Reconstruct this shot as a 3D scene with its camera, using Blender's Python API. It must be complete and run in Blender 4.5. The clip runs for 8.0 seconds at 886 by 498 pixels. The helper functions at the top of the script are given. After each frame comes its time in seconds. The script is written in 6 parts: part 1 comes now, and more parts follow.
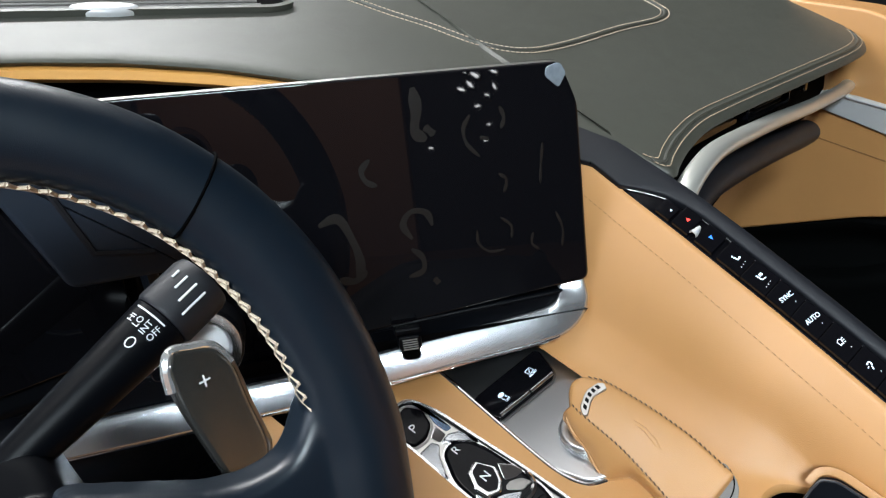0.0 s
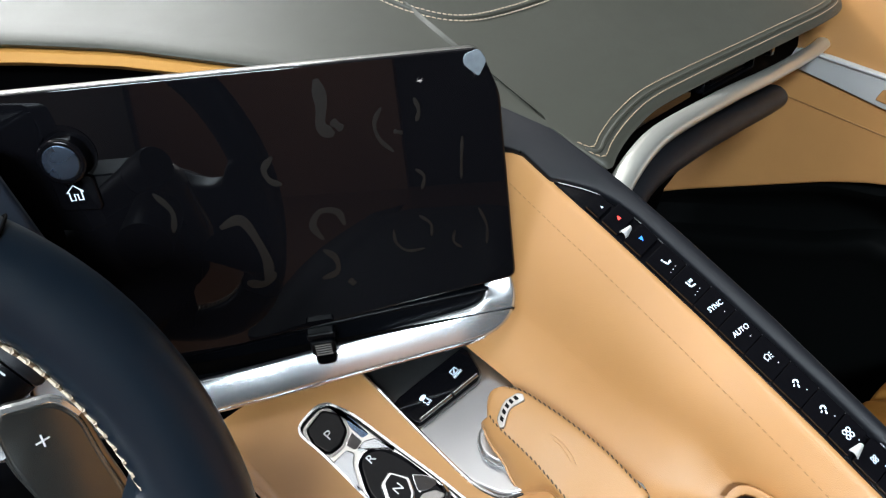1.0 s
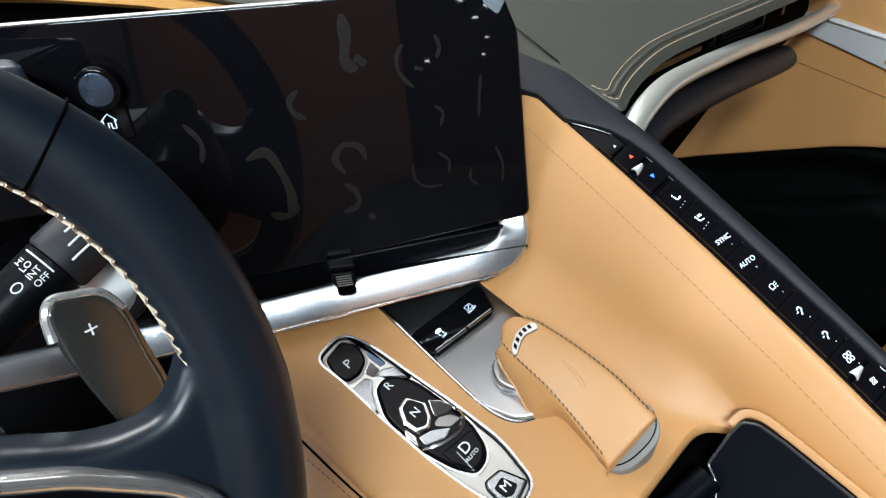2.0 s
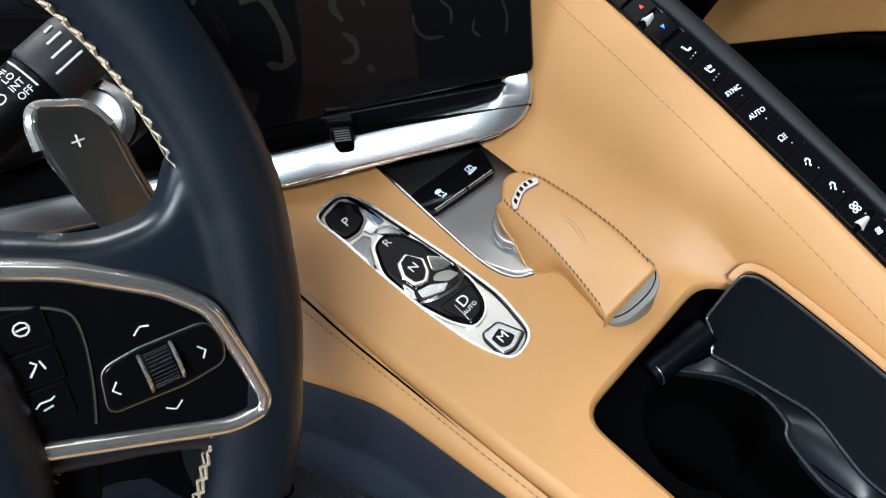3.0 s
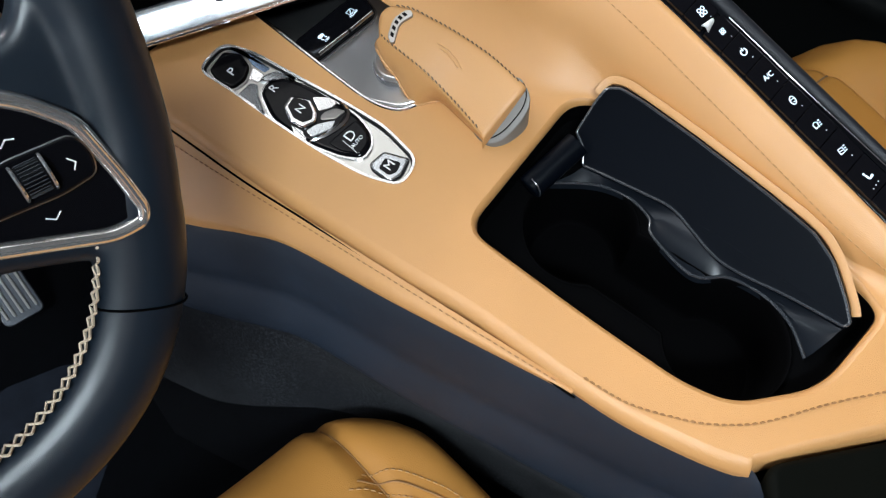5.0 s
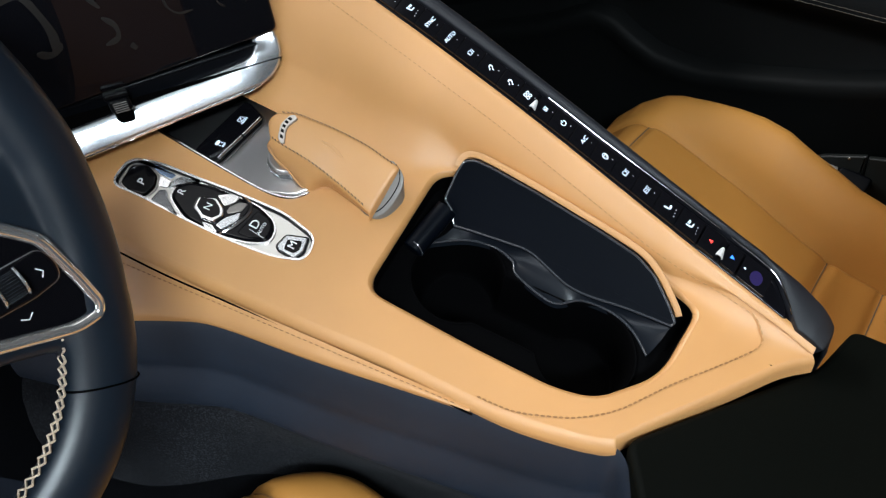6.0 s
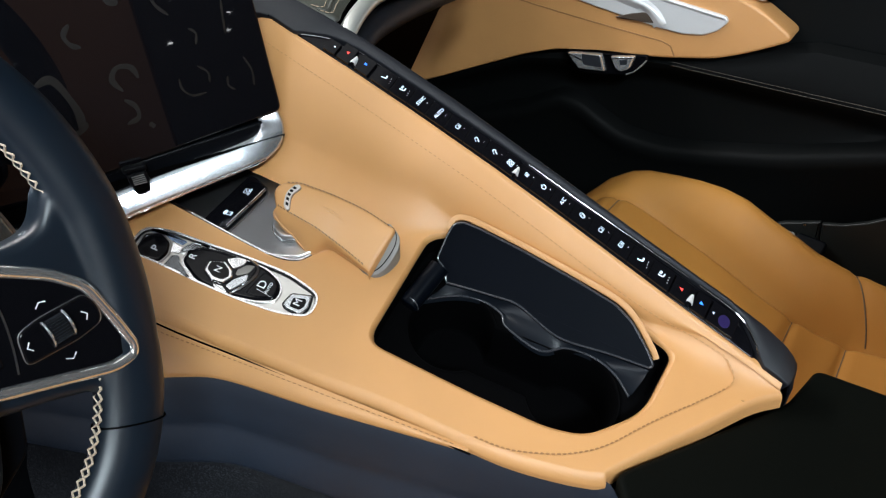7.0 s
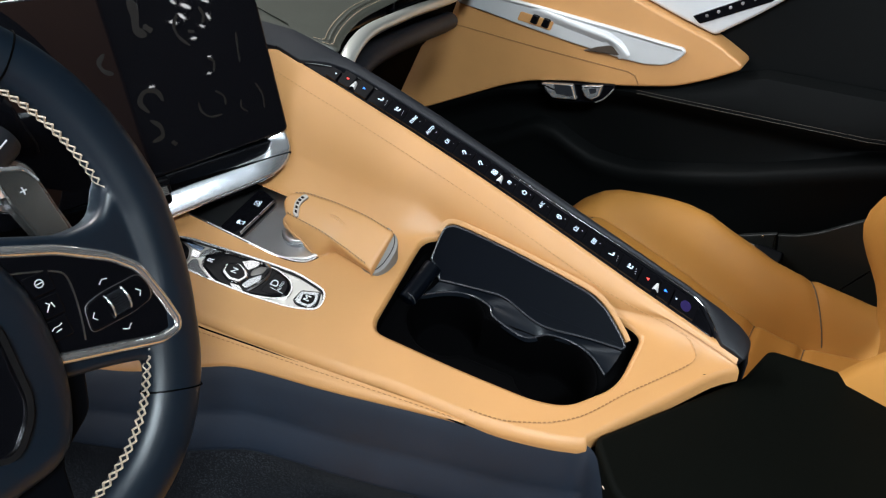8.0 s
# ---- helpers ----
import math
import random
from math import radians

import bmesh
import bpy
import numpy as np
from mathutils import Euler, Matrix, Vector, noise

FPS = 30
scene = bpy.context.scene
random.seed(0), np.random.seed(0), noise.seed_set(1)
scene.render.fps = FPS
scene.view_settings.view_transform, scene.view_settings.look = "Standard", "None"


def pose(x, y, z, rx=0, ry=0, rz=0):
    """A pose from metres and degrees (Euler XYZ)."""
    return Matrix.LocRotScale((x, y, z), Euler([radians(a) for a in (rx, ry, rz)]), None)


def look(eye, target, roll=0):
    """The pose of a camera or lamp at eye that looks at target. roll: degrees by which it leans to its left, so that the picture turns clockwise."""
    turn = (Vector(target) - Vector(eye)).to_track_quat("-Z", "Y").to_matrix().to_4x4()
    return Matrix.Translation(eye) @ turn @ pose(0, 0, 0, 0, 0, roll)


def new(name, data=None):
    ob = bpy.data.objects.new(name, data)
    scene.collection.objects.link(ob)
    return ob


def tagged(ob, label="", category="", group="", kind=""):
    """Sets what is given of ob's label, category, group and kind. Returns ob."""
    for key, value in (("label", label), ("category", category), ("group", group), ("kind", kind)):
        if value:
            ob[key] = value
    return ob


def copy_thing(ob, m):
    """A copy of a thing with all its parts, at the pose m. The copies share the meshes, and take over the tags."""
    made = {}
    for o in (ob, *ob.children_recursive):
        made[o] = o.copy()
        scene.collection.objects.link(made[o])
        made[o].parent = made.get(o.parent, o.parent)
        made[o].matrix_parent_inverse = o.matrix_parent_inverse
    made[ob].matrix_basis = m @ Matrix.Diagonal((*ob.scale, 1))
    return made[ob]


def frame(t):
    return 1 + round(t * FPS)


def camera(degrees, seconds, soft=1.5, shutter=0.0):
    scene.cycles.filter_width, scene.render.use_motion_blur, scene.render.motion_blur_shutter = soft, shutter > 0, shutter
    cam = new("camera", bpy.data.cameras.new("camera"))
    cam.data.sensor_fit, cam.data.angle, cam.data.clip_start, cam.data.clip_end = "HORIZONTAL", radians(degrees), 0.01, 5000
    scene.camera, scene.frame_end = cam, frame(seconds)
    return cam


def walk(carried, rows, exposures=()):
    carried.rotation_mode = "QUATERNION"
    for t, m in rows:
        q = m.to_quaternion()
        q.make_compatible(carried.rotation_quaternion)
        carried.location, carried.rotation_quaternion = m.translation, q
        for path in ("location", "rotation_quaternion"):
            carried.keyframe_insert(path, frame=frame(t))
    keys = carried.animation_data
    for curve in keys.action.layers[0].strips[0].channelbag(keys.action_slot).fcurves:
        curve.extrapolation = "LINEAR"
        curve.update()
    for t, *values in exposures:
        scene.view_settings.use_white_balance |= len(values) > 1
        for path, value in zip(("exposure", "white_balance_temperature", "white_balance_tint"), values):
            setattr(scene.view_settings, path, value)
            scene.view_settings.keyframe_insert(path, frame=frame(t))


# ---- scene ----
cam = camera(62.0, 8.0, soft=1.2)
PATH = [
    (0, (-0.247, 0.082, 0.813), (0.778, 1.569, -0.047), -3.9),
    (0.5, (-0.149, 0.103, 0.822), (0.832, 1.533, -0.174), -4.1),
    (1, (-0.161, 0.091, 0.841), (0.81, 1.505, -0.188), -3.9),
    (1.2, (-0.169, 0.076, 0.846), (0.797, 1.49, -0.187), -4.0),
    (2.3, (-0.198, 0.065, 0.801), (0.735, 1.449, -0.301), -3.1),
    (2.5, (-0.201, 0.062, 0.79), (0.713, 1.425, -0.353), -3.0),
    (3, (-0.203, 0.05, 0.772), (0.656, 1.365, -0.466), -3.3),
    (3.5, (-0.203, 0.041, 0.749), (0.622, 1.315, -0.552), -3.4),
    (4, (-0.201, 0.023, 0.735), (0.577, 1.239, -0.649), -3.7),
    (4.5, (-0.193, 0.005, 0.731), (0.575, 1.172, -0.701), -4.5),
    (5, (-0.206, -0.019, 0.754), (0.647, 1.06, -0.699), -4.7),
    (5.2, (-0.212, -0.038, 0.767), (0.687, 0.993, -0.692), -4.6),
    (6.3, (-0.284, -0.081, 0.828), (0.939, 0.872, -0.434), -3.5),
    (6.5, (-0.294, -0.078, 0.827), (0.961, 0.883, -0.398), -3.3),
    (7, (-0.326, -0.102, 0.834), (0.991, 0.875, -0.311), -3.2),
    (7.5, (-0.364, -0.118, 0.832), (0.988, 0.855, -0.274), -3.1),
    (8, (-0.415, -0.143, 0.848), (0.988, 0.814, -0.208), -3.0),
]
walk(cam, [(t, look(eye, target, roll)) for t, eye, target, roll in PATH],
     [(0, 0.0), (0.5, 0.0), (1, 0.1), (2.5, 0.1), (3, 0.06), (4, -0.06), (5, -0.1), (6.5, -0.14), (7, -0.15), (8, -0.08)])

# ---- world and light: an assumed closed showroom, its area lamps unseen and added ----
world = bpy.data.worlds.new("world")
scene.world = world
world.use_nodes = True
world.node_tree.nodes["Background"].inputs[0].default_value = (0.9, 0.95, 1.0, 1)
world.node_tree.nodes["Background"].inputs[1].default_value = 0.02
scene.view_settings.exposure = 0.0


def area_lamp(name, eye, target, w, h, power, color=(1, 1, 1)):
    d = bpy.data.lights.new(name, "AREA")
    d.shape, d.size, d.size_y, d.energy, d.color = "RECTANGLE", w, h, power, color
    ob = new(name, d)
    ob.matrix_world = look(eye, target)
    return ob


# Unseen area lamps, set by how the dash, deck and wheel should be lit.
area_lamp("unseen_lamp", (-1.10, 0.80, 2.75), (-0.1, 0.5, 0.4), 0.9, 0.5, 10, (1.0, 0.985, 0.96))
area_lamp("unseen_lamp", (-1.75, -1.8, 2.75), (0.0, 0.4, 0.5), 1.2, 0.5, 235, (0.79, 0.92, 1.0))
area_lamp("unseen_lamp", (0.0, 2.5, 2.75), (0.1, 0.9, 0.5), 2.2, 0.5, 165, (0.97, 0.99, 1.0))
area_lamp("unseen_lamp", (0.15, 1.0, 2.85), (0.15, 1.0, 0.0), 2.4, 1.3, 17, (0.97, 0.99, 1.0))
# Added only to brighten the brown panel that the screen reflects.
area_lamp("unseen_lamp", (-2.7, -3.3, 2.8), (-2.9, -5.0, 0.6), 1.6, 0.4, 115, (1.0, 0.93, 0.85))
# Unseen side light added to lift the console flank, skirt and wheel.
area_lamp("left_fill_light", (-3.9, 1.0, 1.5), (0.0, 0.5, 0.5), 3.0, 1.5, 130, (0.82, 0.90, 1.0))


# ---- materials ----
def material(name, color, rough=0.5, metal=0.0, grain=0.0, grain_scale=900.0, vary=0.1, vary_scale=9.0, spec=0.5, coat=0.0,
             emit=0.0, rough_vary=0.0, grain_kind="voronoi", sheen=0.0, piece_vary=0.0):
    m = bpy.data.materials.new(name)
    m.use_nodes = True
    nt = m.node_tree
    b = nt.nodes["Principled BSDF"]
    b.inputs["Roughness"].default_value = rough
    b.inputs["Metallic"].default_value = metal
    b.inputs["Specular IOR Level"].default_value = spec
    b.inputs["Coat Weight"].default_value = coat
    b.inputs["Sheen Weight"].default_value = sheen
    tc = nt.nodes.new("ShaderNodeTexCoord")
    n1 = nt.nodes.new("ShaderNodeTexNoise")
    n1.inputs["Scale"].default_value = vary_scale
    n1.inputs["Detail"].default_value = 5
    nt.links.new(tc.outputs["Object"], n1.inputs["Vector"])
    mix = nt.nodes.new("ShaderNodeMix")
    mix.data_type = "RGBA"
    lo = tuple(c * (1 - vary) for c in color)
    hi = tuple(min(1, c * (1 + vary)) for c in color)
    mix.inputs[6].default_value = (*lo, 1)
    mix.inputs[7].default_value = (*hi, 1)
    nt.links.new(n1.outputs["Fac"], mix.inputs[0])
    nt.links.new(mix.outputs[2], b.inputs["Base Color"])
    if rough_vary:
        n2 = nt.nodes.new("ShaderNodeTexNoise")
        n2.inputs["Scale"].default_value = vary_scale * 5
        n2.inputs["Detail"].default_value = 6
        nt.links.new(tc.outputs["Object"], n2.inputs["Vector"])
        mr = nt.nodes.new("ShaderNodeMapRange")
        mr.inputs["To Min"].default_value = max(0.02, rough - rough_vary)
        mr.inputs["To Max"].default_value = rough + rough_vary
        nt.links.new(n2.outputs["Fac"], mr.inputs["Value"])
        nt.links.new(mr.outputs["Result"], b.inputs["Roughness"])
    if grain:
        if grain_kind == "voronoi":
            g = nt.nodes.new("ShaderNodeTexVoronoi")
            g.feature = "DISTANCE_TO_EDGE"
            out = g.outputs["Distance"]
        else:
            g = nt.nodes.new("ShaderNodeTexNoise")
            g.inputs["Detail"].default_value = 4
            out = g.outputs["Fac"]
        g.inputs["Scale"].default_value = grain_scale
        nt.links.new(tc.outputs["Object"], g.inputs["Vector"])
        bump = nt.nodes.new("ShaderNodeBump")
        bump.inputs["Strength"].default_value = grain
        bump.inputs["Distance"].default_value = 0.0006
        nt.links.new(out, bump.inputs["Height"])
        nt.links.new(bump.outputs["Normal"], b.inputs["Normal"])
    if emit:
        b.inputs["Emission Color"].default_value = (*color, 1)
        b.inputs["Emission Strength"].default_value = emit
    return m


def dusted(m, dust):
    """Pale lint in loose patches over the base colour."""
    nt = m.node_tree
    b = nt.nodes["Principled BSDF"]
    base = b.inputs["Base Color"].links[0].from_socket
    tc = nt.nodes.new("ShaderNodeTexCoord")
    steps = []
    for scale, lo, hi in ((9.0, 0.30, 0.75), (420.0, 0.50, 0.66)):
        n = nt.nodes.new("ShaderNodeTexNoise")
        n.inputs["Scale"].default_value = scale
        n.inputs["Detail"].default_value = 3
        nt.links.new(tc.outputs["Object"], n.inputs["Vector"])
        r = nt.nodes.new("ShaderNodeMapRange")
        r.inputs["From Min"].default_value = lo
        r.inputs["From Max"].default_value = hi
        nt.links.new(n.outputs["Fac"], r.inputs["Value"])
        steps.append(r.outputs["Result"])
    both = nt.nodes.new("ShaderNodeMath")
    both.operation = "MULTIPLY"
    nt.links.new(steps[0], both.inputs[0])
    nt.links.new(steps[1], both.inputs[1])
    mix = nt.nodes.new("ShaderNodeMix")
    mix.data_type = "RGBA"
    nt.links.new(both.outputs[0], mix.inputs[0])
    nt.links.new(base, mix.inputs[6])
    mix.inputs[7].default_value = (*dust, 1)
    nt.links.new(mix.outputs[2], b.inputs["Base Color"])


TAN = material("tan_leather", (0.485, 0.243, 0.088), 0.40, grain=0.4, grain_scale=1100, vary=0.10, vary_scale=14, rough_vary=0.08, spec=0.62)
# Same tan leather, darkened in colour for the shade on the passenger seat.
TAN_SEAT_SHADED = material("tan_seat_leather_shaded", (0.375, 0.168, 0.036), 0.46, grain=0.5, grain_scale=800, vary=0.09, vary_scale=12, rough_vary=0.08, spec=0.22)
TAN_TRIM = material("tan_trim", (0.66, 0.32, 0.08), 0.4, grain=0.2, vary=0.06)
THREAD_DARK = material("dark_thread", (0.10, 0.065, 0.04), 0.75, vary=0.2, vary_scale=300)
THREAD_DOOR = material("dull_brown_thread", (0.045, 0.038, 0.029), 0.8, vary=0.2, vary_scale=300)
THREAD = material("tan_thread", (0.27, 0.13, 0.045), 0.7, vary=0.2, vary_scale=300)
THREAD_SOFT = material("soft_tan_thread", (0.38, 0.20, 0.075), 0.7, vary=0.2, vary_scale=300)
THREAD_PALE = material("pale_thread", (0.55, 0.44, 0.33), 0.7, vary=0.25, vary_scale=300)
THREAD_DASH = material("dash_thread", (0.36, 0.27, 0.18), 0.7, vary=0.25, vary_scale=300)
WHEEL_LEATHER = material("black_leather", (0.0030, 0.0078, 0.0145), 0.37, grain=0.12, grain_scale=1300, vary=0.15, rough_vary=0.06, vary_scale=20, spec=0.48)
DASH_LEATHER = material("dash_leather", (0.053, 0.054, 0.044), 0.46, grain=0.3, grain_scale=1000, vary=0.12, rough_vary=0.06, vary_scale=10)
DOOR_BLACK = material("door_black", (0.0015, 0.0019, 0.0020), 0.6, grain=0.25, grain_scale=1500, vary=0.15, vary_scale=12, spec=0.10)
SOFT_BLACK = material("soft_black", (0.007, 0.008, 0.011), 0.5, grain=0.25, grain_scale=1500, vary=0.15, vary_scale=12, rough_vary=0.06, spec=0.32)
DARK_SIDE = material("slate_side_trim", (0.0105, 0.0162, 0.0262), 0.45, grain=0.3, grain_scale=1200, vary=0.35, vary_scale=10, rough_vary=0.12, spec=0.3)
ARM_BLACK = material("armrest_leather", (0.0015, 0.0020, 0.0015), 0.65, grain=0.4, grain_scale=1200, vary=0.25, vary_scale=12, spec=0.04)
PLASTIC = material("satin_black_plastic", (0.0016, 0.002, 0.003), 0.36, grain=0.12, grain_scale=2200, vary=0.1, grain_kind="noise", spec=0.09)
# Much paler than the flap black: edge highlights are put into this colour.
EDGE_BLACK = material("edge_glint_black", (0.022, 0.025, 0.030), 0.24, vary=0.3, vary_scale=60, spec=0.9)
FLAP_BLACK = material("satin_flap_black", (0.0012, 0.0020, 0.0038), 0.40, grain=0.1, grain_scale=2200, vary=0.15, vary_scale=25, grain_kind="noise", rough_vary=0.05, spec=0.04)
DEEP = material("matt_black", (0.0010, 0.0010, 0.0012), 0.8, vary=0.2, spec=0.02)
DUSTY = material("dusty_carpet", (0.0050, 0.0058, 0.0075), 0.9, grain=1.0, grain_scale=1400, vary=0.5, vary_scale=24, grain_kind="noise", sheen=0.02, spec=0.05)
dusted(DUSTY, (0.028, 0.031, 0.036))
SILL_PLASTIC = material("dark_sill_plastic", (0.010, 0.0115, 0.011), 0.45, grain=0.2, grain_scale=2000, vary=0.1, grain_kind="noise", spec=0.3)
SHOULDER = material("satin_blue_black", (0.0050, 0.0066, 0.0095), 0.30, vary=0.15, vary_scale=25, rough_vary=0.05, spec=0.22)
# Dark brown that paints the shade and tan reflection under the door pull.
PULL_SHADE = material("pull_shade_brown", (0.055, 0.040, 0.030), 0.45, vary=0.2, vary_scale=60)
PEDAL = material("dark_pedal_metal", (0.045, 0.050, 0.060), 0.4, 0.5, vary=0.15, vary_scale=40)
MAT_PILE = material("navy_velour", (0.0090, 0.0115, 0.0175), 0.95, grain=1.0, grain_scale=1600, vary=0.5, vary_scale=40, grain_kind="noise", sheen=0.03, spec=0.04)
CARPET = material("black_carpet", (0.0012, 0.0014, 0.002), 0.95, grain=1.0, grain_scale=1600, vary=0.5, vary_scale=60, grain_kind="noise", spec=0.04)
GLOSS = material("piano_black", (0.003, 0.003, 0.004), 0.1, vary=0.1, rough_vary=0.02, spec=0.17)
GLASS_BLACK = material("screen_glass", (0.003, 0.003, 0.004), 0.015, vary=0.1, rough_vary=0.006, spec=0.4)
CHROME = material("chrome", (0.78, 0.78, 0.79), 0.12, 1.0, vary=0.04, rough_vary=0.04)
SATIN = material("satin_silver", (0.72, 0.72, 0.73), 0.30, 1.0, grain=0.08, grain_scale=3000, vary=0.05, grain_kind="noise", rough_vary=0.05)
BAR = material("pale_satin_metal", (0.66, 0.66, 0.61), 0.32, 0.7, vary=0.04, rough_vary=0.02, vary_scale=6)
SILL = material("bright_satin_metal", (0.60, 0.62, 0.65), 0.20, 0.88, vary=0.02, vary_scale=6, rough_vary=0.03)
TUB = material("satin_tub_metal", (0.70, 0.69, 0.66), 0.28, 0.95, vary=0.03, vary_scale=20)
STEEL_BLUE = material("brushed_blue_steel", (0.12, 0.17, 0.25), 0.26, 1.0, grain=0.2, grain_scale=3000, vary=0.1, grain_kind="noise", rough_vary=0.08)
SILVER = material("silver_paint", (0.62, 0.625, 0.63), 0.42, 0.35, grain=0.05, grain_scale=4000, vary=0.06, grain_kind="noise", rough_vary=0.05)
DARK_CHROME = material("smoked_metal", (0.36, 0.35, 0.34), 0.34, 1.0, vary=0.15, rough_vary=0.06, vary_scale=30)
POLISHED = material("polished_silver", (0.88, 0.88, 0.88), 0.14, 0.82, vary=0.03)
SPOKE_TRIM = material("dark_tinted_chrome", (0.86, 0.84, 0.83), 0.15, 0.9, vary=0.03)
PADDLE = material("smoked_gloss_metal", (0.17, 0.168, 0.158), 0.22, 0.85, vary=0.2, rough_vary=0.04, vary_scale=30)
GREY_RUBBER = material("grey_rubber", (0.19, 0.18, 0.17), 0.5, vary=0.1)
WHITE_PRINT = material("white_print", (0.75, 0.76, 0.78), 0.5, vary=0.03)
ICON = material("backlit_icon", (0.72, 0.86, 1.0), 0.5, vary=0.02, emit=0.4)
RED_ICON = material("red_icon", (0.9, 0.05, 0.04), 0.5, vary=0.02, emit=1.0)
BLUE_ICON = material("blue_icon", (0.03, 0.2, 1.0), 0.5, vary=0.02, emit=1.2)
VIOLET_ICON = material("violet_icon", (0.018, 0.012, 0.06), 0.3, vary=0.2, spec=0.2)
TAPE = material("clear_film", (0.16, 0.19, 0.22), 0.12, vary=0.5, vary_scale=120, rough_vary=0.08, spec=0.9)
FILM = material("finger_grease", (0.0042, 0.0027, 0.0020), 0.55, vary=0.6, vary_scale=150, spec=0.22)
ROOM_WALL = material("showroom_wall", (0.16, 0.155, 0.15), 0.8, vary=0.05, vary_scale=2, grain=0.1, grain_scale=60, grain_kind="noise")
ROOM_DARK = material("charcoal_wall", (0.005, 0.0055, 0.007), 0.8, vary=0.2, vary_scale=2)
# Colour of an added panel that gives the screen its brown reflection.
ROOM_BROWN = material("brown_reflection_panel", (0.24, 0.115, 0.06), 0.55, vary=0.3, vary_scale=1.2, grain=0.3, grain_scale=30, grain_kind="noise")
LAMP_GLOW = material("lamp_glow", (0.95, 0.97, 1.0), 0.5, vary=0.0, emit=22.0)
ROOM_FLOOR = material("showroom_floor", (0.12, 0.06, 0.035), 0.2, vary=0.2, vary_scale=3, rough_vary=0.06)


# ---- building helpers ----
def V(*a):
    return Vector(a)


def finish(bm, angle=38):
    bmesh.ops.recalc_face_normals(bm, faces=bm.faces[:])
    for f in bm.faces:
        f.smooth = True
    for e in bm.edges:
        if len(e.link_faces) == 2 and e.calc_face_angle(0) > radians(angle):
            e.smooth = False
    return bm


def part(name, bm, mat, parent, label="", angle=38):
    """Links a bmesh as one mesh object under a thing or part."""
    finish(bm, angle)
    me = bpy.data.meshes.new(name)
    bm.to_mesh(me)
    bm.free()
    me.materials.append(mat)
    ob = new(name, me)
    ob.parent = parent
    if len(me.polygons) < 6000:
        wn = ob.modifiers.new("face_weights", "WEIGHTED_NORMAL")
        wn.keep_sharp, wn.weight = True, 90
    if label:
        ob["label"] = label
    return ob


def thing(name, label, category, group="", kind=""):
    return tagged(new(name), label, category, group, kind)


def solid(name, bm, mat, label, category="", kind="", angle=38, group=""):
    return tagged(part(name, bm, mat, None, "", angle), label, category, group, kind)


def lerp(table, t):
    """Piecewise smooth value of a table of (key, value) at t."""
    ks = [k for k, _ in table]
    if t <= ks[0]:
        return table[0][1]
    for (a, p), (b, q) in zip(table, table[1:]):
        if t <= b:
            s = (t - a) / (b - a)
            return p + (q - p) * s
    return table[-1][1]


def spline(pts, n=8, closed=False):
    """Catmull-Rom through points, n steps a span."""
    pts = [Vector(p) for p in pts]
    k, out = len(pts), []
    for i in range(k if closed else k - 1):
        if closed:
            a, b, c, d = pts[i - 1], pts[i], pts[(i + 1) % k], pts[(i + 2) % k]
        else:
            a, b, c, d = pts[max(i - 1, 0)], pts[i], pts[i + 1], pts[min(i + 2, k - 1)]
        for j in range(n):
            t = j / n
            out.append(0.5 * ((2 * b) + (c - a) * t + (2 * a - 5 * b + 4 * c - d) * t * t + (3 * b - a - 3 * c + d) * t ** 3))
    if not closed:
        out.append(pts[-1])
    return out


def loft(rows, close_u=False, close_v=False, caps=False):
    bm = bmesh.new()
    g = [[bm.verts.new(p) for p in r] for r in rows]
    nr, nc = len(g), len(g[0])
    for i in range(nr if close_v else nr - 1):
        for j in range(nc if close_u else nc - 1):
            q = [g[i][j], g[i][(j + 1) % nc], g[(i + 1) % nr][(j + 1) % nc], g[(i + 1) % nr][j]]
            try:
                bm.faces.new(q)
            except ValueError:
                pass
    if caps:
        bm.faces.new(g[0])
        bm.faces.new(g[-1][::-1])
    bmesh.ops.remove_doubles(bm, verts=bm.verts[:], dist=1e-6)
    return bm


def thicken(bm, d):
    """Gives an open sheet a thickness d along its negative normals."""
    bmesh.ops.recalc_face_normals(bm, faces=bm.faces[:])
    bm.normal_update()
    base = list(bm.verts)
    twin = {v: bm.verts.new(v.co - v.normal * d) for v in base}
    rim = [e for e in bm.edges if len(e.link_faces) == 1]
    for f in list(bm.faces):
        bm.faces.new([twin[v] for v in reversed(f.verts)])
    for e in rim:
        a, b = e.verts
        bm.faces.new([a, b, twin[b], twin[a]])
    return bm


def sweep(path, profile, up=(0, 0, 1), closed=False, scale=None, caps=True):
    """Carries a closed profile of (side, up) pairs along a path. scale: a function of 0..1 giving (side, up) factors."""
    path = [Vector(p) for p in path]
    k, rows = len(path), []
    for i, p in enumerate(path):
        a = path[i - 1] if (i > 0 or closed) else p
        b = path[(i + 1) % k] if (i < k - 1 or closed) else p
        t = (b - a).normalized()
        u = Vector(up(i / (k - 1))) if callable(up) else Vector(up)
        s = t.cross(u).normalized()
        n = s.cross(t).normalized()
        fs, fu = scale(i / (k - 1)) if scale else (1, 1)
        rows.append([p + s * (x * fs) + n * (y * fu) for x, y in profile])
    return loft(rows, close_u=True, close_v=closed, caps=caps and not closed)


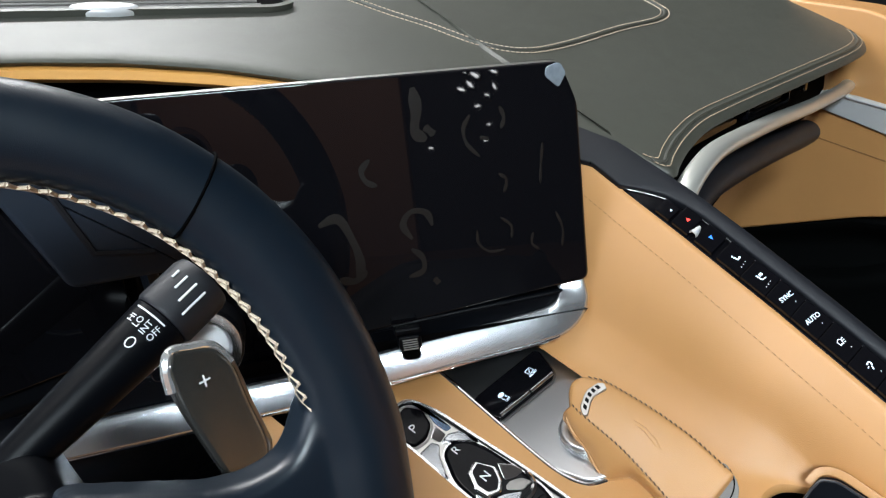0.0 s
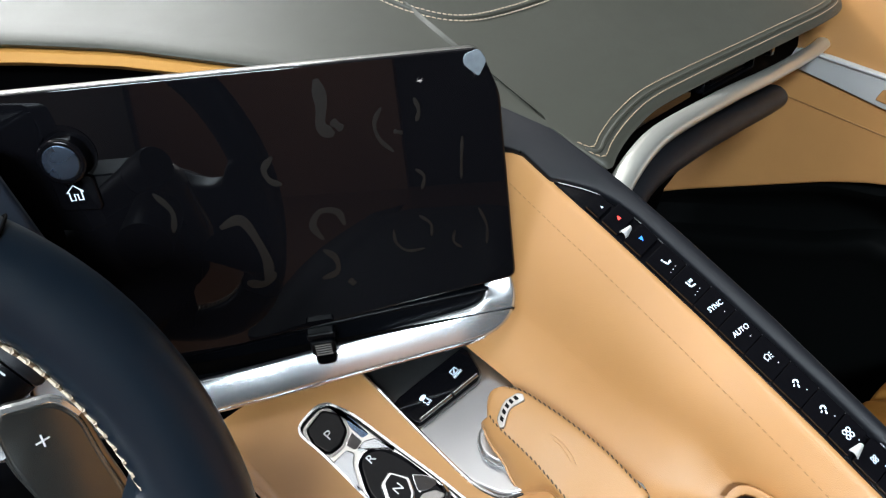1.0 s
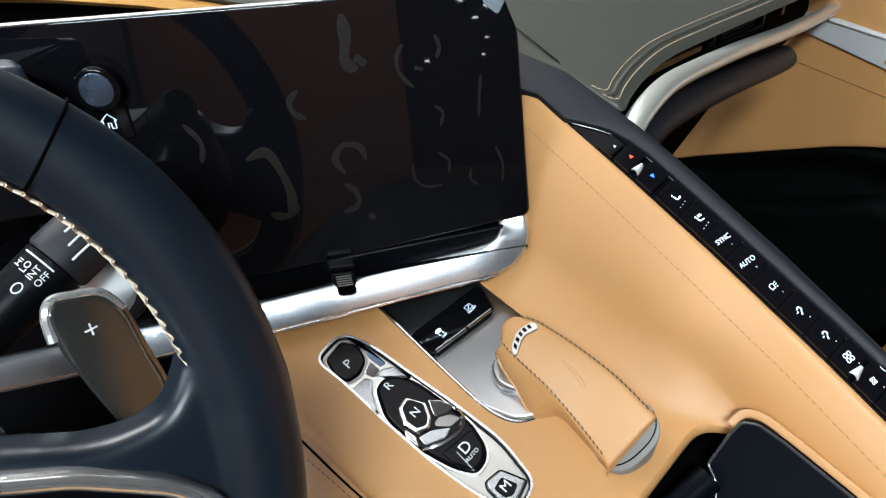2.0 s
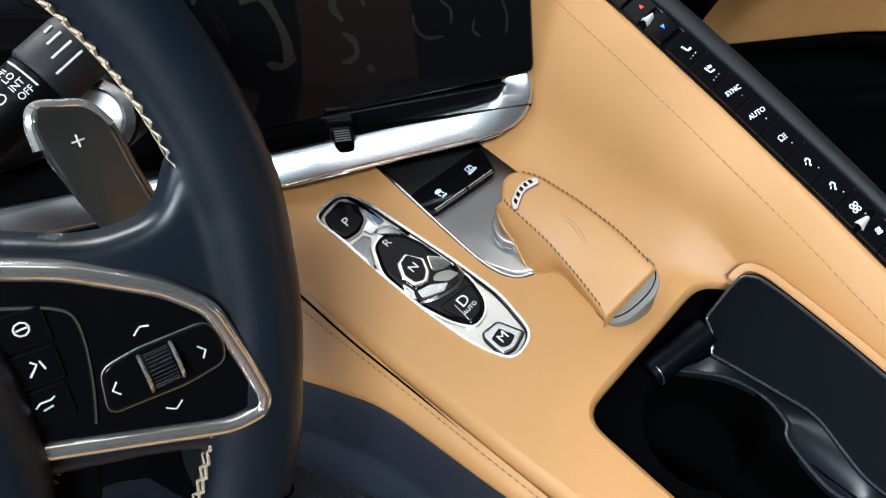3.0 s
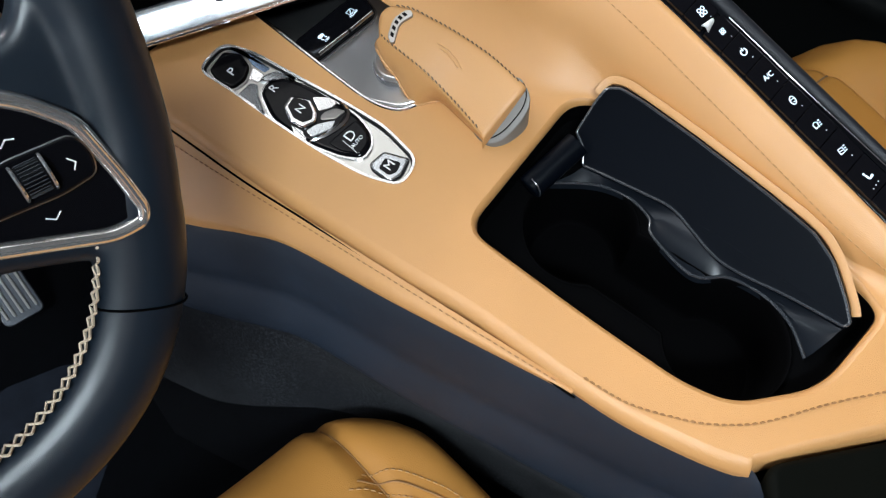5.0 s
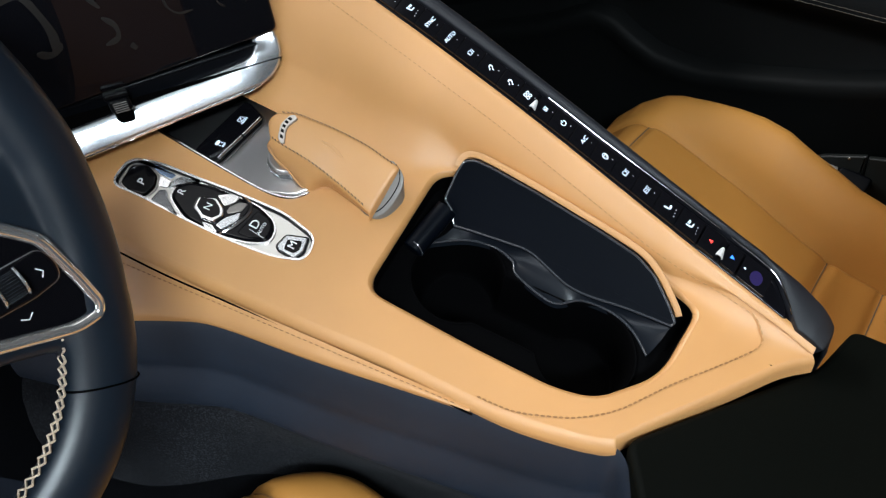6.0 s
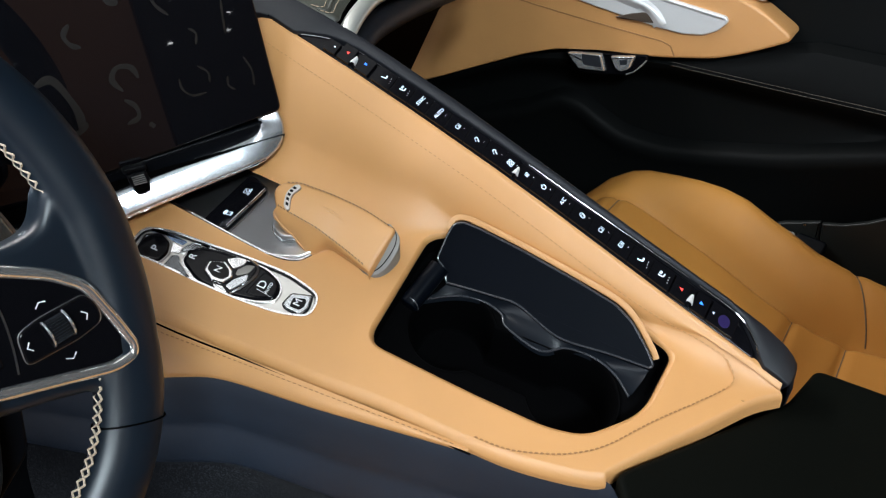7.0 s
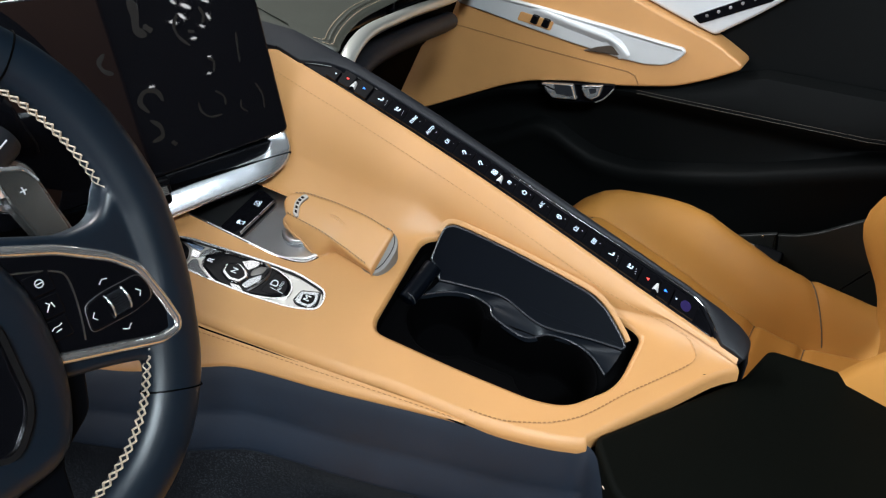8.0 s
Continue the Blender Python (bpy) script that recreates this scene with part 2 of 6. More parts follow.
def ring(a, b=None, n=16, power=2.0):
    b = a if b is None else b
    out = []
    for i in range(n):
        c, s = math.cos(2 * math.pi * i / n), math.sin(2 * math.pi * i / n)
        out.append((a * math.copysign(abs(c) ** (2 / power), c), b * math.copysign(abs(s) ** (2 / power), s)))
    return out


def rrect(w, h, r, n=5, cx=0.0, cy=0.0):
    out = []
    for sx, sy, a0 in ((1, 1, 0), (-1, 1, 90), (-1, -1, 180), (1, -1, 270)):
        for i in range(n + 1):
            a = radians(a0 + 90 * i / n)
            out.append((cx + sx * (w / 2 - r) + r * math.cos(a), cy + sy * (h / 2 - r) + r * math.sin(a)))
    return out


def rpoly(pts, r, n=5):
    """A polygon with its corners rounded by r."""
    out, k = [], len(pts)
    for i in range(k):
        p, a, b = Vector(pts[i]), Vector(pts[i - 1]), Vector(pts[(i + 1) % k])
        ra = min(r, (a - p).length * 0.45, (b - p).length * 0.45)
        s, e = p + (a - p).normalized() * ra, p + (b - p).normalized() * ra
        for j in range(n + 1):
            t = j / n
            q = s * (1 - t) ** 2 + p * 2 * t * (1 - t) + e * t * t
            out.append((q.x, q.y))
    return out


def inset(pts, d):
    """Moves a closed outline inwards by d."""
    k = len(pts)
    area = sum(pts[i - 1][0] * pts[i][1] - pts[i][0] * pts[i - 1][1] for i in range(k))
    sg = 1 if area > 0 else -1
    out = []
    for i in range(k):
        p, a, b = Vector(pts[i]), Vector(pts[i - 1]), Vector(pts[(i + 1) % k])
        e1, e2 = p - a, b - p
        if e1.length < 1e-9:
            e1 = e2
        if e2.length < 1e-9:
            e2 = e1
        n1, n2 = Vector((-e1.y, e1.x)).normalized(), Vector((-e2.y, e2.x)).normalized()
        m = n1 + n2
        m = m.normalized() if m.length > 1e-6 else n1
        out.append(tuple(p + m * (sg * d / max(0.5, m.dot(n1)))))
    return out


def prism(outline, h0, h1, b, to, segs=3, dome=0.0):
    """A slab over an outline, from height h0 to h1, with a rounded top edge b; to(u, v, h) lays it into the world."""
    levels = [(0.0, h0)]
    for i in range(segs + 1):
        a = math.pi / 2 * i / segs
        levels.append((b * (1 - math.cos(a)), h1 - b + b * math.sin(a)))
    bm = bmesh.new()
    rings = []
    for d, h in levels:
        o = inset(outline, d) if d > 0 else outline
        rings.append([bm.verts.new(to(u, v, h)) for u, v in o])
    n = len(outline)
    for r, s in zip(rings, rings[1:]):
        for i in range(n):
            bm.faces.new([r[i], r[(i + 1) % n], s[(i + 1) % n], s[i]])
    bm.faces.new(rings[0][::-1])
    if dome:
        us, vs = [u for u, _ in outline], [v for _, v in outline]
        c = bm.verts.new(to(sum(us) / n, sum(vs) / n, h1 + dome))
        for i in range(n):
            bm.faces.new([rings[-1][i], rings[-1][(i + 1) % n], c])
    else:
        bm.faces.new(rings[-1])
    return bm


def tray(outline, inner, h0, h1, to):
    """A frame: the band between an outline and an inner outline of as many points, from h0 to h1."""
    bm = bmesh.new()
    n = len(outline)
    r = [[bm.verts.new(to(u, v, h)) for u, v in o] for o, h in ((outline, h0), (outline, h1), (inner, h1), (inner, h0))]
    for a in range(4):
        for i in range(n):
            bm.faces.new([r[a][i], r[a][(i + 1) % n], r[(a + 1) % 4][(i + 1) % n], r[(a + 1) % 4][i]])
    return bm


def place(origin, xaxis, zaxis):
    """to() for a flat local frame."""
    o, x, z = Vector(origin), Vector(xaxis).normalized(), Vector(zaxis).normalized()
    x = (x - z * x.dot(z)).normalized()
    y = z.cross(x)
    return lambda u, v, h=0.0: o + x * u + y * v + z * h


def merged(bms):
    out = bmesh.new()
    for b in bms:
        me = bpy.data.meshes.new("tmp")
        b.to_mesh(me)
        b.free()
        out.from_mesh(me)
        bpy.data.meshes.remove(me)
    return out


def tube(path, r, n=8, closed=False, up=(0, 0, 1), flat=1.0):
    return sweep(path, ring(r, r * flat, n), up, closed)


def stitches(path, step, length, r, up=(0, 0, 1), lift=0.0, skew=0.0):
    """Short thread pieces along a path, joined."""
    path = [Vector(p) for p in path]
    bms, dist, need = [], 0.0, 0.0
    u = Vector(up)
    for a, b in zip(path, path[1:]):
        d = (b - a).length
        if d < 1e-7:
            continue
        t = (b - a) / d
        s = t.cross(u).normalized()
        while need <= dist + d:
            p = a + t * (need - dist) + u * lift
            w = (t + s * skew).normalized() * (length / 2)
            bms.append(sweep([p - w, p - w * 0.5 + u * r * 0.5, p + w * 0.5 + u * r * 0.5, p + w], ring(r, r, 5), up,
                             scale=lambda q: (0.5, 0.5) if q in (0, 1) else (1, 1)))
            need += step
        dist += d
    return merged(bms)


def letters(name, text, size, to, mat, parent, depth=0.0003, label="", turn=0.0):
    """Text with the built-in font as a mesh, centred, laid by to()."""
    cu = bpy.data.curves.new("text", "FONT")
    cu.body, cu.size, cu.align_x, cu.align_y = text, size, "CENTER", "CENTER"
    cu.extrude, cu.resolution_u = depth, 3
    ob = bpy.data.objects.new("text", cu)
    scene.collection.objects.link(ob)
    me = bpy.data.meshes.new_from_object(ob.evaluated_get(bpy.context.evaluated_depsgraph_get()))
    bpy.data.objects.remove(ob)
    bpy.data.curves.remove(cu)
    bm = bmesh.new()
    bm.from_mesh(me)
    bpy.data.meshes.remove(me)
    c, s = math.cos(radians(turn)), math.sin(radians(turn))
    for v in bm.verts:
        v.co = to(v.co.x * c - v.co.y * s, v.co.x * s + v.co.y * c, v.co.z)
    return part(name, bm, mat, parent, label)


# ================= console =================
def deck(x, y, h=0.0):
    """The sloped console deck."""
    return V(x, y, 0.2975 + 0.2347 * x + 0.26 * y) + V(-0.2214, -0.2453, 0.9435) * h


UPN = (-0.22, -0.25, 0.94)


def wall_base(y):
    return lerp([(-0.07, 0.2235), (-0.03, 0.2190), (0.02, 0.2145), (0.06, 0.2115), (0.2, 0.2005), (0.258, 0.1965), (0.278, 0.190), (0.31, 0.173), (0.34, 0.166), (0.37, 0.162), (0.44, 0.156), (0.49, 0.149), (0.6, 0.137)], y)


def wall_foot(y):
    """Width of the fillet at the wall's foot; it tightens beside the cup holder."""
    return lerp([(-0.0645, 0.0006), (-0.05, 0.0142), (-0.04, 0.0280), (0.0, 0.026), (0.035, 0.010), (0.06, 0.002), (0.262, 0.002), (0.30, 0.02), (0.34, 0.024), (0.6, 0.024)], y)


def ridge_shift(y):
    """Sideways bow of the console ridge: it bends towards the driver at the screen."""
    return lerp([(-0.08, 0.0130), (-0.03, 0.0125), (0.05, 0.0115), (0.18, 0.0115), (0.24, 0.0105), (0.33, 0.0068), (0.415, 0.0012), (0.45, -0.002), (0.56, -0.010)], y)


def wall_top(y):
    d = ridge_shift(y)
    return V(0.213 + 0.925 * d, y, 0.367 + 0.4535 * y + 0.38 * d)


SEAM = spline([(-0.078, 0.56), (-0.062, 0.484), (-0.048, 0.416), (-0.032, 0.353), (-0.013, 0.275), (0.002, 0.22), (0.012, 0.17), (0.019, 0.135),
               (0.030, 0.095), (0.048, 0.050), (0.060, 0.029)], 6)
SEAM = [(p[0], p[1]) for p in SEAM] if len(SEAM[0]) > 1 else SEAM

console = thing("center_console", "tan leather center console with stitched deck and tall divider wall", "center console")

OPENING = rpoly([(0.0390, 0.2690), (0.172, 0.288), (0.194, 0.266), (0.2090, 0.056), (0.2040, 0.0245), (0.132, 0.0240), (0.082, 0.058), (0.068, 0.090), (0.0550, 0.160)], 0.022, 6)


AX, AY = V(0.975, 0.22, 0), V(-0.22, 0.975, 0)


def on_gear(u, v, h=0.0):
    v -= 0.18 * max(0.0, h)
    return deck(0.016 + AX.x * u + AY.x * v, 0.425 + AX.y * u + AY.y * v, h)


plate = rpoly([(-0.0185, 0.0985), (0.0135, 0.0990), (0.0210, 0.0700), (0.0225, 0.0250), (0.0246, -0.0174), (0.0246, -0.0632), (0.0150, -0.1020), (-0.0100, -0.1040), (-0.0190, -0.0745), (-0.0216, -0.0324), (-0.0208, 0.0130), (-0.0180, 0.0636)], 0.012, 5)
GEAR_CUT = [(0.016 + AX.x * u + AY.x * v, 0.425 + AX.y * u + AY.y * v) for u, v in inset(plate, 0.0008)]


def build_deck():
    bm = bmesh.new()
    roll = 0.0065
    left = [(x + roll, y + 0.002) for x, y in SEAM]
    left[-1] = (0.068, 0.034)
    right = []
    for i in range(22):
        y = -0.0405 + (0.365 + 0.0405) * i / 21
        right.append((wall_base(y) - wall_foot(y) + 0.001, y))
    front = [(0.082, 0.366), (0.071, 0.372), (0.061, 0.393), (0.055, 0.435), (0.048, 0.507), (0.043, 0.56)]
    outer = left + [(0.10, 0.0155), (0.15, -0.0150)] + right + front
    edges = []
    for o in (outer, OPENING, GEAR_CUT):
        vs = [bm.verts.new(deck(*p)) for p in o]
        edges += [bm.edges.new((vs[i - 1], vs[i])) for i in range(len(vs))]
    bmesh.ops.triangle_fill(bm, use_beauty=True, use_dissolve=False, edges=edges)
    # rolled left edge and rear edge
    rows = []
    for i, (x, y) in enumerate(SEAM):
        a = Vector(left[i])
        o = Vector((x, y))
        out = (o - a)
        row = [deck(a.x, a.y)]
        for k in range(1, 6):
            t = math.pi / 2 * k / 5
            q = a + out * math.sin(t)
            row.append(deck(q.x, q.y) - V(0, 0, 0.0095 * (1 - math.cos(t))))
        row.append(row[-1] - V(-0.002, 0, 0.02 if y > 0.15 else 0.006))
        rows.append(row)
    b2 = loft(rows)
    left_last = rows[-1]
    rear_in = [(0.068, 0.034), (0.10, 0.0155), (0.15, -0.0150)] + [(wall_base(y) - wall_foot(y) + 0.001, y) for y in (-0.0405, -0.047, -0.054, -0.060, -0.0645)]
    rows = []
    for p in rear_in:
        a = Vector(p)
        out = Vector((-0.0022, -0.0038))
        row = [deck(a.x, a.y)]
        for k in range(1, 6):
            t = math.pi / 2 * k / 5
            q = a + out * math.sin(t)
            row.append(deck(q.x, q.y) - V(0, 0, 0.006 * (1 - math.cos(t))))
        row.append(row[-1] - V(0, 0, 0.010))
        rows.append(row)
    b3 = loft([left_last] + rows)
    # step down to the silver plate
    b4 = loft([[deck(x, y), deck(x + 0.001, y - 0.0005) - V(0, 0, 0.03)] for x, y in front])
    # lip that rolls into the cup holder
    b5 = loft([[deck(x, y) for x, y in OPENING], [deck(x, y, -0.0015) for x, y in inset(OPENING, 0.0025)], [deck(x, y, -0.006) for x, y in inset(OPENING, 0.004)],
               [deck(x, y, -0.02) for x, y in inset(OPENING, 0.0045)]], close_u=True)
    part("deck_panel", merged([bm, b2, b3, b4, b5]), TAN, console, "smooth tan leather deck", 50)


build_deck()


def wall_profile(y):
    """Cross-section of the divider wall, from the deck up to the button strip."""
    bx = wall_base(y)
    b = deck(bx, y)
    t = wall_top(y)
    a = deck(bx - wall_foot(y), y)
    h = (t - b).length
    r = min(0.034, h * 0.6) * min(1, 0.12 + wall_foot(y) / 0.024)
    e = b + (t - b).normalized() * r
    out = []
    for k in range(9):
        s = k / 8
        out.append(a * (1 - s) ** 2 + b * 2 * s * (1 - s) + e * s * s)
    tt = t - V(0.004, 0, 0.006)
    for k in range(1, 7):
        s = k / 6
        out.append(e.lerp(tt, s) + V(-0.0045, 0, 0.002) * math.sin(math.pi * s) * min(1, h / 0.06))
    for k in range(1, 6):
        s = k / 5
        out.append(tt * (1 - s) ** 2 + (t + V(-0.001, 0, 0.001)) * 2 * s * (1 - s) + (t + V(0.005, 0, -0.001)) * s * s)
    out.append(t + V(0.006, 0, -0.010))
    return out


part("divider_wall", loft([wall_profile(0.52 - 0.5845 * i / 80) for i in range(81)]), TAN, console, "tall tan leather divider wall", 60)

# lower tan side panel
LOW = spline([(-0.150, 0.60, 0.335), (-0.112, 0.50, 0.336), (-0.090, 0.45, 0.341), (-0.070, 0.405, 0.350), (-0.052, 0.361, 0.354), (-0.026, 0.272, 0.343),
              (0.002, 0.184, 0.333), (0.0185, 0.138, 0.325)], 8)
UPP = spline([(-0.090, 0.60, 0.425), (-0.066, 0.50, 0.404), (-0.056, 0.45, 0.393), (-0.047, 0.405, 0.383), (-0.037, 0.361, 0.373), (-0.015, 0.272, 0.356),
              (0.007, 0.184, 0.339), (0.0195, 0.138, 0.328)], 8)
UPP = [p + V(0.001, 0, 0.0022) for p in UPP]


def side_row(a, b):
    out = [a + V(0.004, 0, -0.014), a + V(0.0005, 0, -0.003)]
    for k in range(9):
        s = k / 8
        out.append(a.lerp(b, s) + V(-0.003, 0, 0.002) * math.sin(math.pi * min(1, s * 1.0)))
    out.append(b + V(0.004, 0, -0.006))
    return out


part("side_panel", loft([side_row(a, b) for a, b in zip(UPP, LOW)]), TAN, console, "tan leather lower side panel", 60)
# slate lower skirt
SKIRT = spline([(-0.150, 0.60, 0.335), (-0.112, 0.50, 0.336), (-0.090, 0.45, 0.341), (-0.070, 0.405, 0.350), (-0.052, 0.361, 0.354), (-0.026, 0.272, 0.343),
                (0.002, 0.184, 0.333), (0.0185, 0.138, 0.325), (0.034, 0.095, 0.318), (0.052, 0.050, 0.314), (0.060, 0.026, 0.312), (0.03, -0.01, 0.303), (0.0, -0.06, 0.297), (-0.01, -0.30, 0.29)], 6)
SK = [(0.002, 0.002), (-0.002, -0.006)]
for q, o in ((0.12, 0.0018), (0.26, 0.0026), (0.38, 0.0018), (0.45, -0.0006), (0.50, -0.0016), (0.56, -0.0004), (0.66, 0.0022), (0.80, 0.0034), (0.92, 0.0020), (0.97, -0.0004), (1.0, -0.0036)):
    SK.append((-0.002 - 0.008 * q - 0.75 * o, -0.006 - 0.109 * q + 0.1 * o))
CARPET_OUT = [(-0.006, -0.112), (-0.012, -0.120), (-0.020, -0.140), (-0.026, -0.170), (-0.030, -0.200), (-0.030, -0.250), (-0.030, -0.330), (-0.030, -0.430)]
CARPET_IN = [(-0.006, -0.112), (-0.006, -0.120), (0.000, -0.135), (0.006, -0.150), (0.012, -0.175), (0.012, -0.220), (0.012, -0.300), (0.012, -0.430)]


def carpet_row(p):
    k = min(1.0, max(0.0, (0.50 - p.y) / 0.24))
    k = k * k * (3 - 2 * k)
    return [p + V(a[0] + (b[0] - a[0]) * k, 0, a[1] + (b[1] - a[1]) * k) for a, b in zip(CARPET_OUT, CARPET_IN)]


part("side_skirt", loft([[p + V(dx, 0, dz) for dx, dz in SK] for p in SKIRT]), DARK_SIDE, console, "slate dark ribbed lower skirt", 60)
part("side_carpet", loft([carpet_row(p)[:6] for p in SKIRT]), DUSTY, console, "dusty black carpet flank", 60)
# Lower rows carry no dust and a blacker colour for the footwell's shade.
part("lower_carpet", loft([carpet_row(p)[5:] for p in SKIRT]), CARPET, console, "dust-free carpet down to the floor, blackened as footwell shade", 60)

# stitching on deck and wall
wall_seam = []
for i in range(74):
    y = 0.515 - 0.527 * i / 73
    sec = wall_profile(y)
    left, k = lerp([(-0.02, 0.008), (0.03, 0.013), (0.08, 0.017)], y), 14
    while k > 1 and (sec[k] - sec[k - 1]).length < left:
        left -= (sec[k] - sec[k - 1]).length
        k -= 1
    d = sec[k - 1] - sec[k]
    wall_seam.append(sec[k] + d * min(1, left / max(1e-6, d.length)) + V(-0.0005, 0, 0.0003))
loop = [deck(0.2125, -0.0215, 0.0058), deck(0.2060, -0.0262, 0.0024), deck(0.1937, -0.0222, 0.0006)]
loop += [deck(x, y, 0.0004) for x, y in ((0.167, -0.0062), (0.1278, 0.0185), (0.0867, 0.0415), (0.063, 0.0625), (0.048, 0.083), (0.034, 0.108), (0.026, 0.137))]
loop = spline([wall_seam[-3], wall_seam[-1]] + loop, 8)[8:]
part("stitching", stitches(wall_seam, 0.0058, 0.0036, 0.0005, (-0.85, 0, 0.5)), THREAD_SOFT, console, "brown thread stitching")
part("stitching", stitches(loop[:24], 0.0055, 0.0036, 0.0005, UPN), THREAD_SOFT, console, "brown thread stitching")
part("stitching", stitches(loop[24:], 0.0048, 0.0034, 0.0008, UPN), THREAD, console, "brown thread stitching")
side_seam = [a.lerp(b, 0.16) + V(-0.0028, 0, 0.0016) for a, b in zip(UPP, LOW)][4:-3]
part("stitching", stitches(side_seam, 0.0056, 0.0036, 0.00055, (-0.7, 0, 0.7)), THREAD, console, "brown thread stitching")
part("seam_groove", tube([p + V(-0.0006, 0, -0.0006) for p in loop], 0.0005, 6), TAN, console, "seam line")
# Matt black tube that paints the crease's shade between deck and side panel.
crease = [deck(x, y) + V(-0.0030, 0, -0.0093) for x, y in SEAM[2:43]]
part("crease", tube(crease, 0.0010, 6), DEEP, console, "black tube drawn as the shade in the deck crease")

# silver plate in front of the palm rest
def on_plate(u, v, h=0.0):
    return V(u, v, 0.428 + 0.226 * (u - 0.08) + 0.104 * (v - 0.483)) + V(-0.22, -0.10, 0.97) * h


plate_outline = rpoly([(0.041, 0.575), (0.049, 0.500), (0.055, 0.435), (0.060, 0.395), (0.070, 0.373), (0.084, 0.364), (0.118, 0.364), (0.130, 0.395), (0.150, 0.43), (0.153, 0.50), (0.145, 0.575)], 0.006, 4)
part("silver_plate", prism(plate_outline, -0.02, 0.0, 0.002, on_plate), SATIN, console, "satin silver plate")
rim = [deck(p[0], p[1], 0.0002) for p in spline([(0.0415, 0.56), (0.0470, 0.507), (0.0540, 0.437), (0.0600, 0.394), (0.0695, 0.3732), (0.083, 0.3655)], 8)]
part("plate_rim", tube(rim, 0.0016, 8), CHROME, console, "bright chrome edge")

# ---- cup holder with its opened flap ----
cup = thing("cup_holder", "black plastic double cup holder set into the tan console", "cup holder")


def build_cups():
    # tray floor with one double pit, its two round halves joined by a neck
    d0 = -0.024
    o = inset(OPENING, 0.0046)
    arc = lambda cx, cy, r, a0, a1, n: [(cx + r * math.cos(radians(a0 + (a1 - a0) * k / n)), cy + r * math.sin(radians(a0 + (a1 - a0) * k / n))) for k in range(n + 1)]
    pit = arc(0.110, 0.2135, 0.0435, -50, 230, 30) + arc(0.121, 0.0885, 0.044, 130, 410, 30)
    bm = bmesh.new()
    edges = []
    for ol in (o, pit):
        vs = [bm.verts.new(deck(u, v, d0)) for u, v in ol]
        edges += [bm.edges.new((vs[i - 1], vs[i])) for i in range(len(vs))]
    bmesh.ops.triangle_fill(bm, use_beauty=True, use_dissolve=False, edges=edges)
    skirt = loft([[deck(u, v, h) for u, v in o] for h in (-0.005, -0.012, d0)], close_u=True)
    part("liner", merged([bm, skirt]), DEEP, cup, "black tray liner")
    rows = []
    for k, h in ((-0.0012, d0 + 0.0010), (0.0, d0 + 0.0018), (0.0012, d0 + 0.0008), (0.002, d0 - 0.004), (0.003, d0 - 0.03), (0.0045, d0 - 0.066), (0.008, d0 - 0.070)):
        rows.append([deck(u, v, h) for u, v in inset(pit, k)])
    well = loft(rows, close_u=True)
    well.faces.new([well.verts.new(p) for p in rows[-1]])
    part("cup_well", well, DEEP, cup, "deep black double well", 50)


build_cups()


def on_flap(u, v, h=0.0):
    """Plane of the flap: u across, v along."""
    n = V(-0.757, -0.235, 0.610)
    p = V(0.184, 0.255, 0.430)
    x, y = u, v
    z = p.z - (n.x * (x - p.x) + n.y * (y - p.y)) / n.z
    return V(x, y, z) + n * h


wavy = spline([(0.1460, 0.2480), (0.1511, 0.2267), (0.1582, 0.1953), (0.1622, 0.1749), (0.1612, 0.1536), (0.1603, 0.1329), (0.1632, 0.1124), (0.1705, 0.0817), (0.1785, 0.0410)], 3)
wavy = [(p[0], p[1]) for p in wavy]
flap_edge = [(0.1878, 0.2501), (0.1829, 0.2601), (0.1744, 0.2630), (0.1558, 0.2654), (0.1531, 0.2549)] + wavy + [(0.1830, 0.0385), (0.1890, 0.0490), (0.1975, 0.0690), (0.2005, 0.0880), (0.1990, 0.1250), (0.1948, 0.1850), (0.1905, 0.2310)]
flap_out = rpoly(flap_edge, 0.003, 3)
flap_thing = thing("cup_holder_flap", "folded back black flap with tan leather rear skin", "flap")
part("panel", prism(flap_out, -0.007, 0.0, 0.002, on_flap), FLAP_BLACK, flap_thing, "satin black inner face")
lip = spline([(0.1770, 0.2640), (0.1845, 0.2610), (0.1892, 0.2505), (0.1918, 0.2310), (0.1960, 0.1850), (0.2003, 0.1250), (0.2020, 0.0880), (0.1988, 0.0680), (0.1900, 0.0465), (0.1858, 0.0395)], 5)
part("leather_back", sweep([on_flap(p[0], p[1], -0.0062) for p in lip], [(-0.0035, -0.0030), (0.0012, -0.0030), (0.0024, -0.0012), (0.0026, 0.0010), (0.0016, 0.0026), (-0.0035, 0.0030)], (-0.757, -0.235, 0.61)), TAN, flap_thing, "tan leather back rim", 60)
part("edge_bead", tube([on_flap(x, y, 0.0002) for x, y in inset(flap_out, 0.0014)], 0.0012, 8, True, up=(-0.757, -0.235, 0.61)), EDGE_BLACK, flap_thing, "paler bead drawn as the flap's edge highlight")
# lower shoulder between flap and wells
rows = []
shoulder_hi = spline([(0.1460, 0.2480), (0.1511, 0.2267), (0.1582, 0.1953), (0.1622, 0.1749), (0.1612, 0.1536), (0.1603, 0.1329), (0.1632, 0.1124), (0.1705, 0.0817), (0.1773, 0.0455), (0.178, 0.042)], 6)
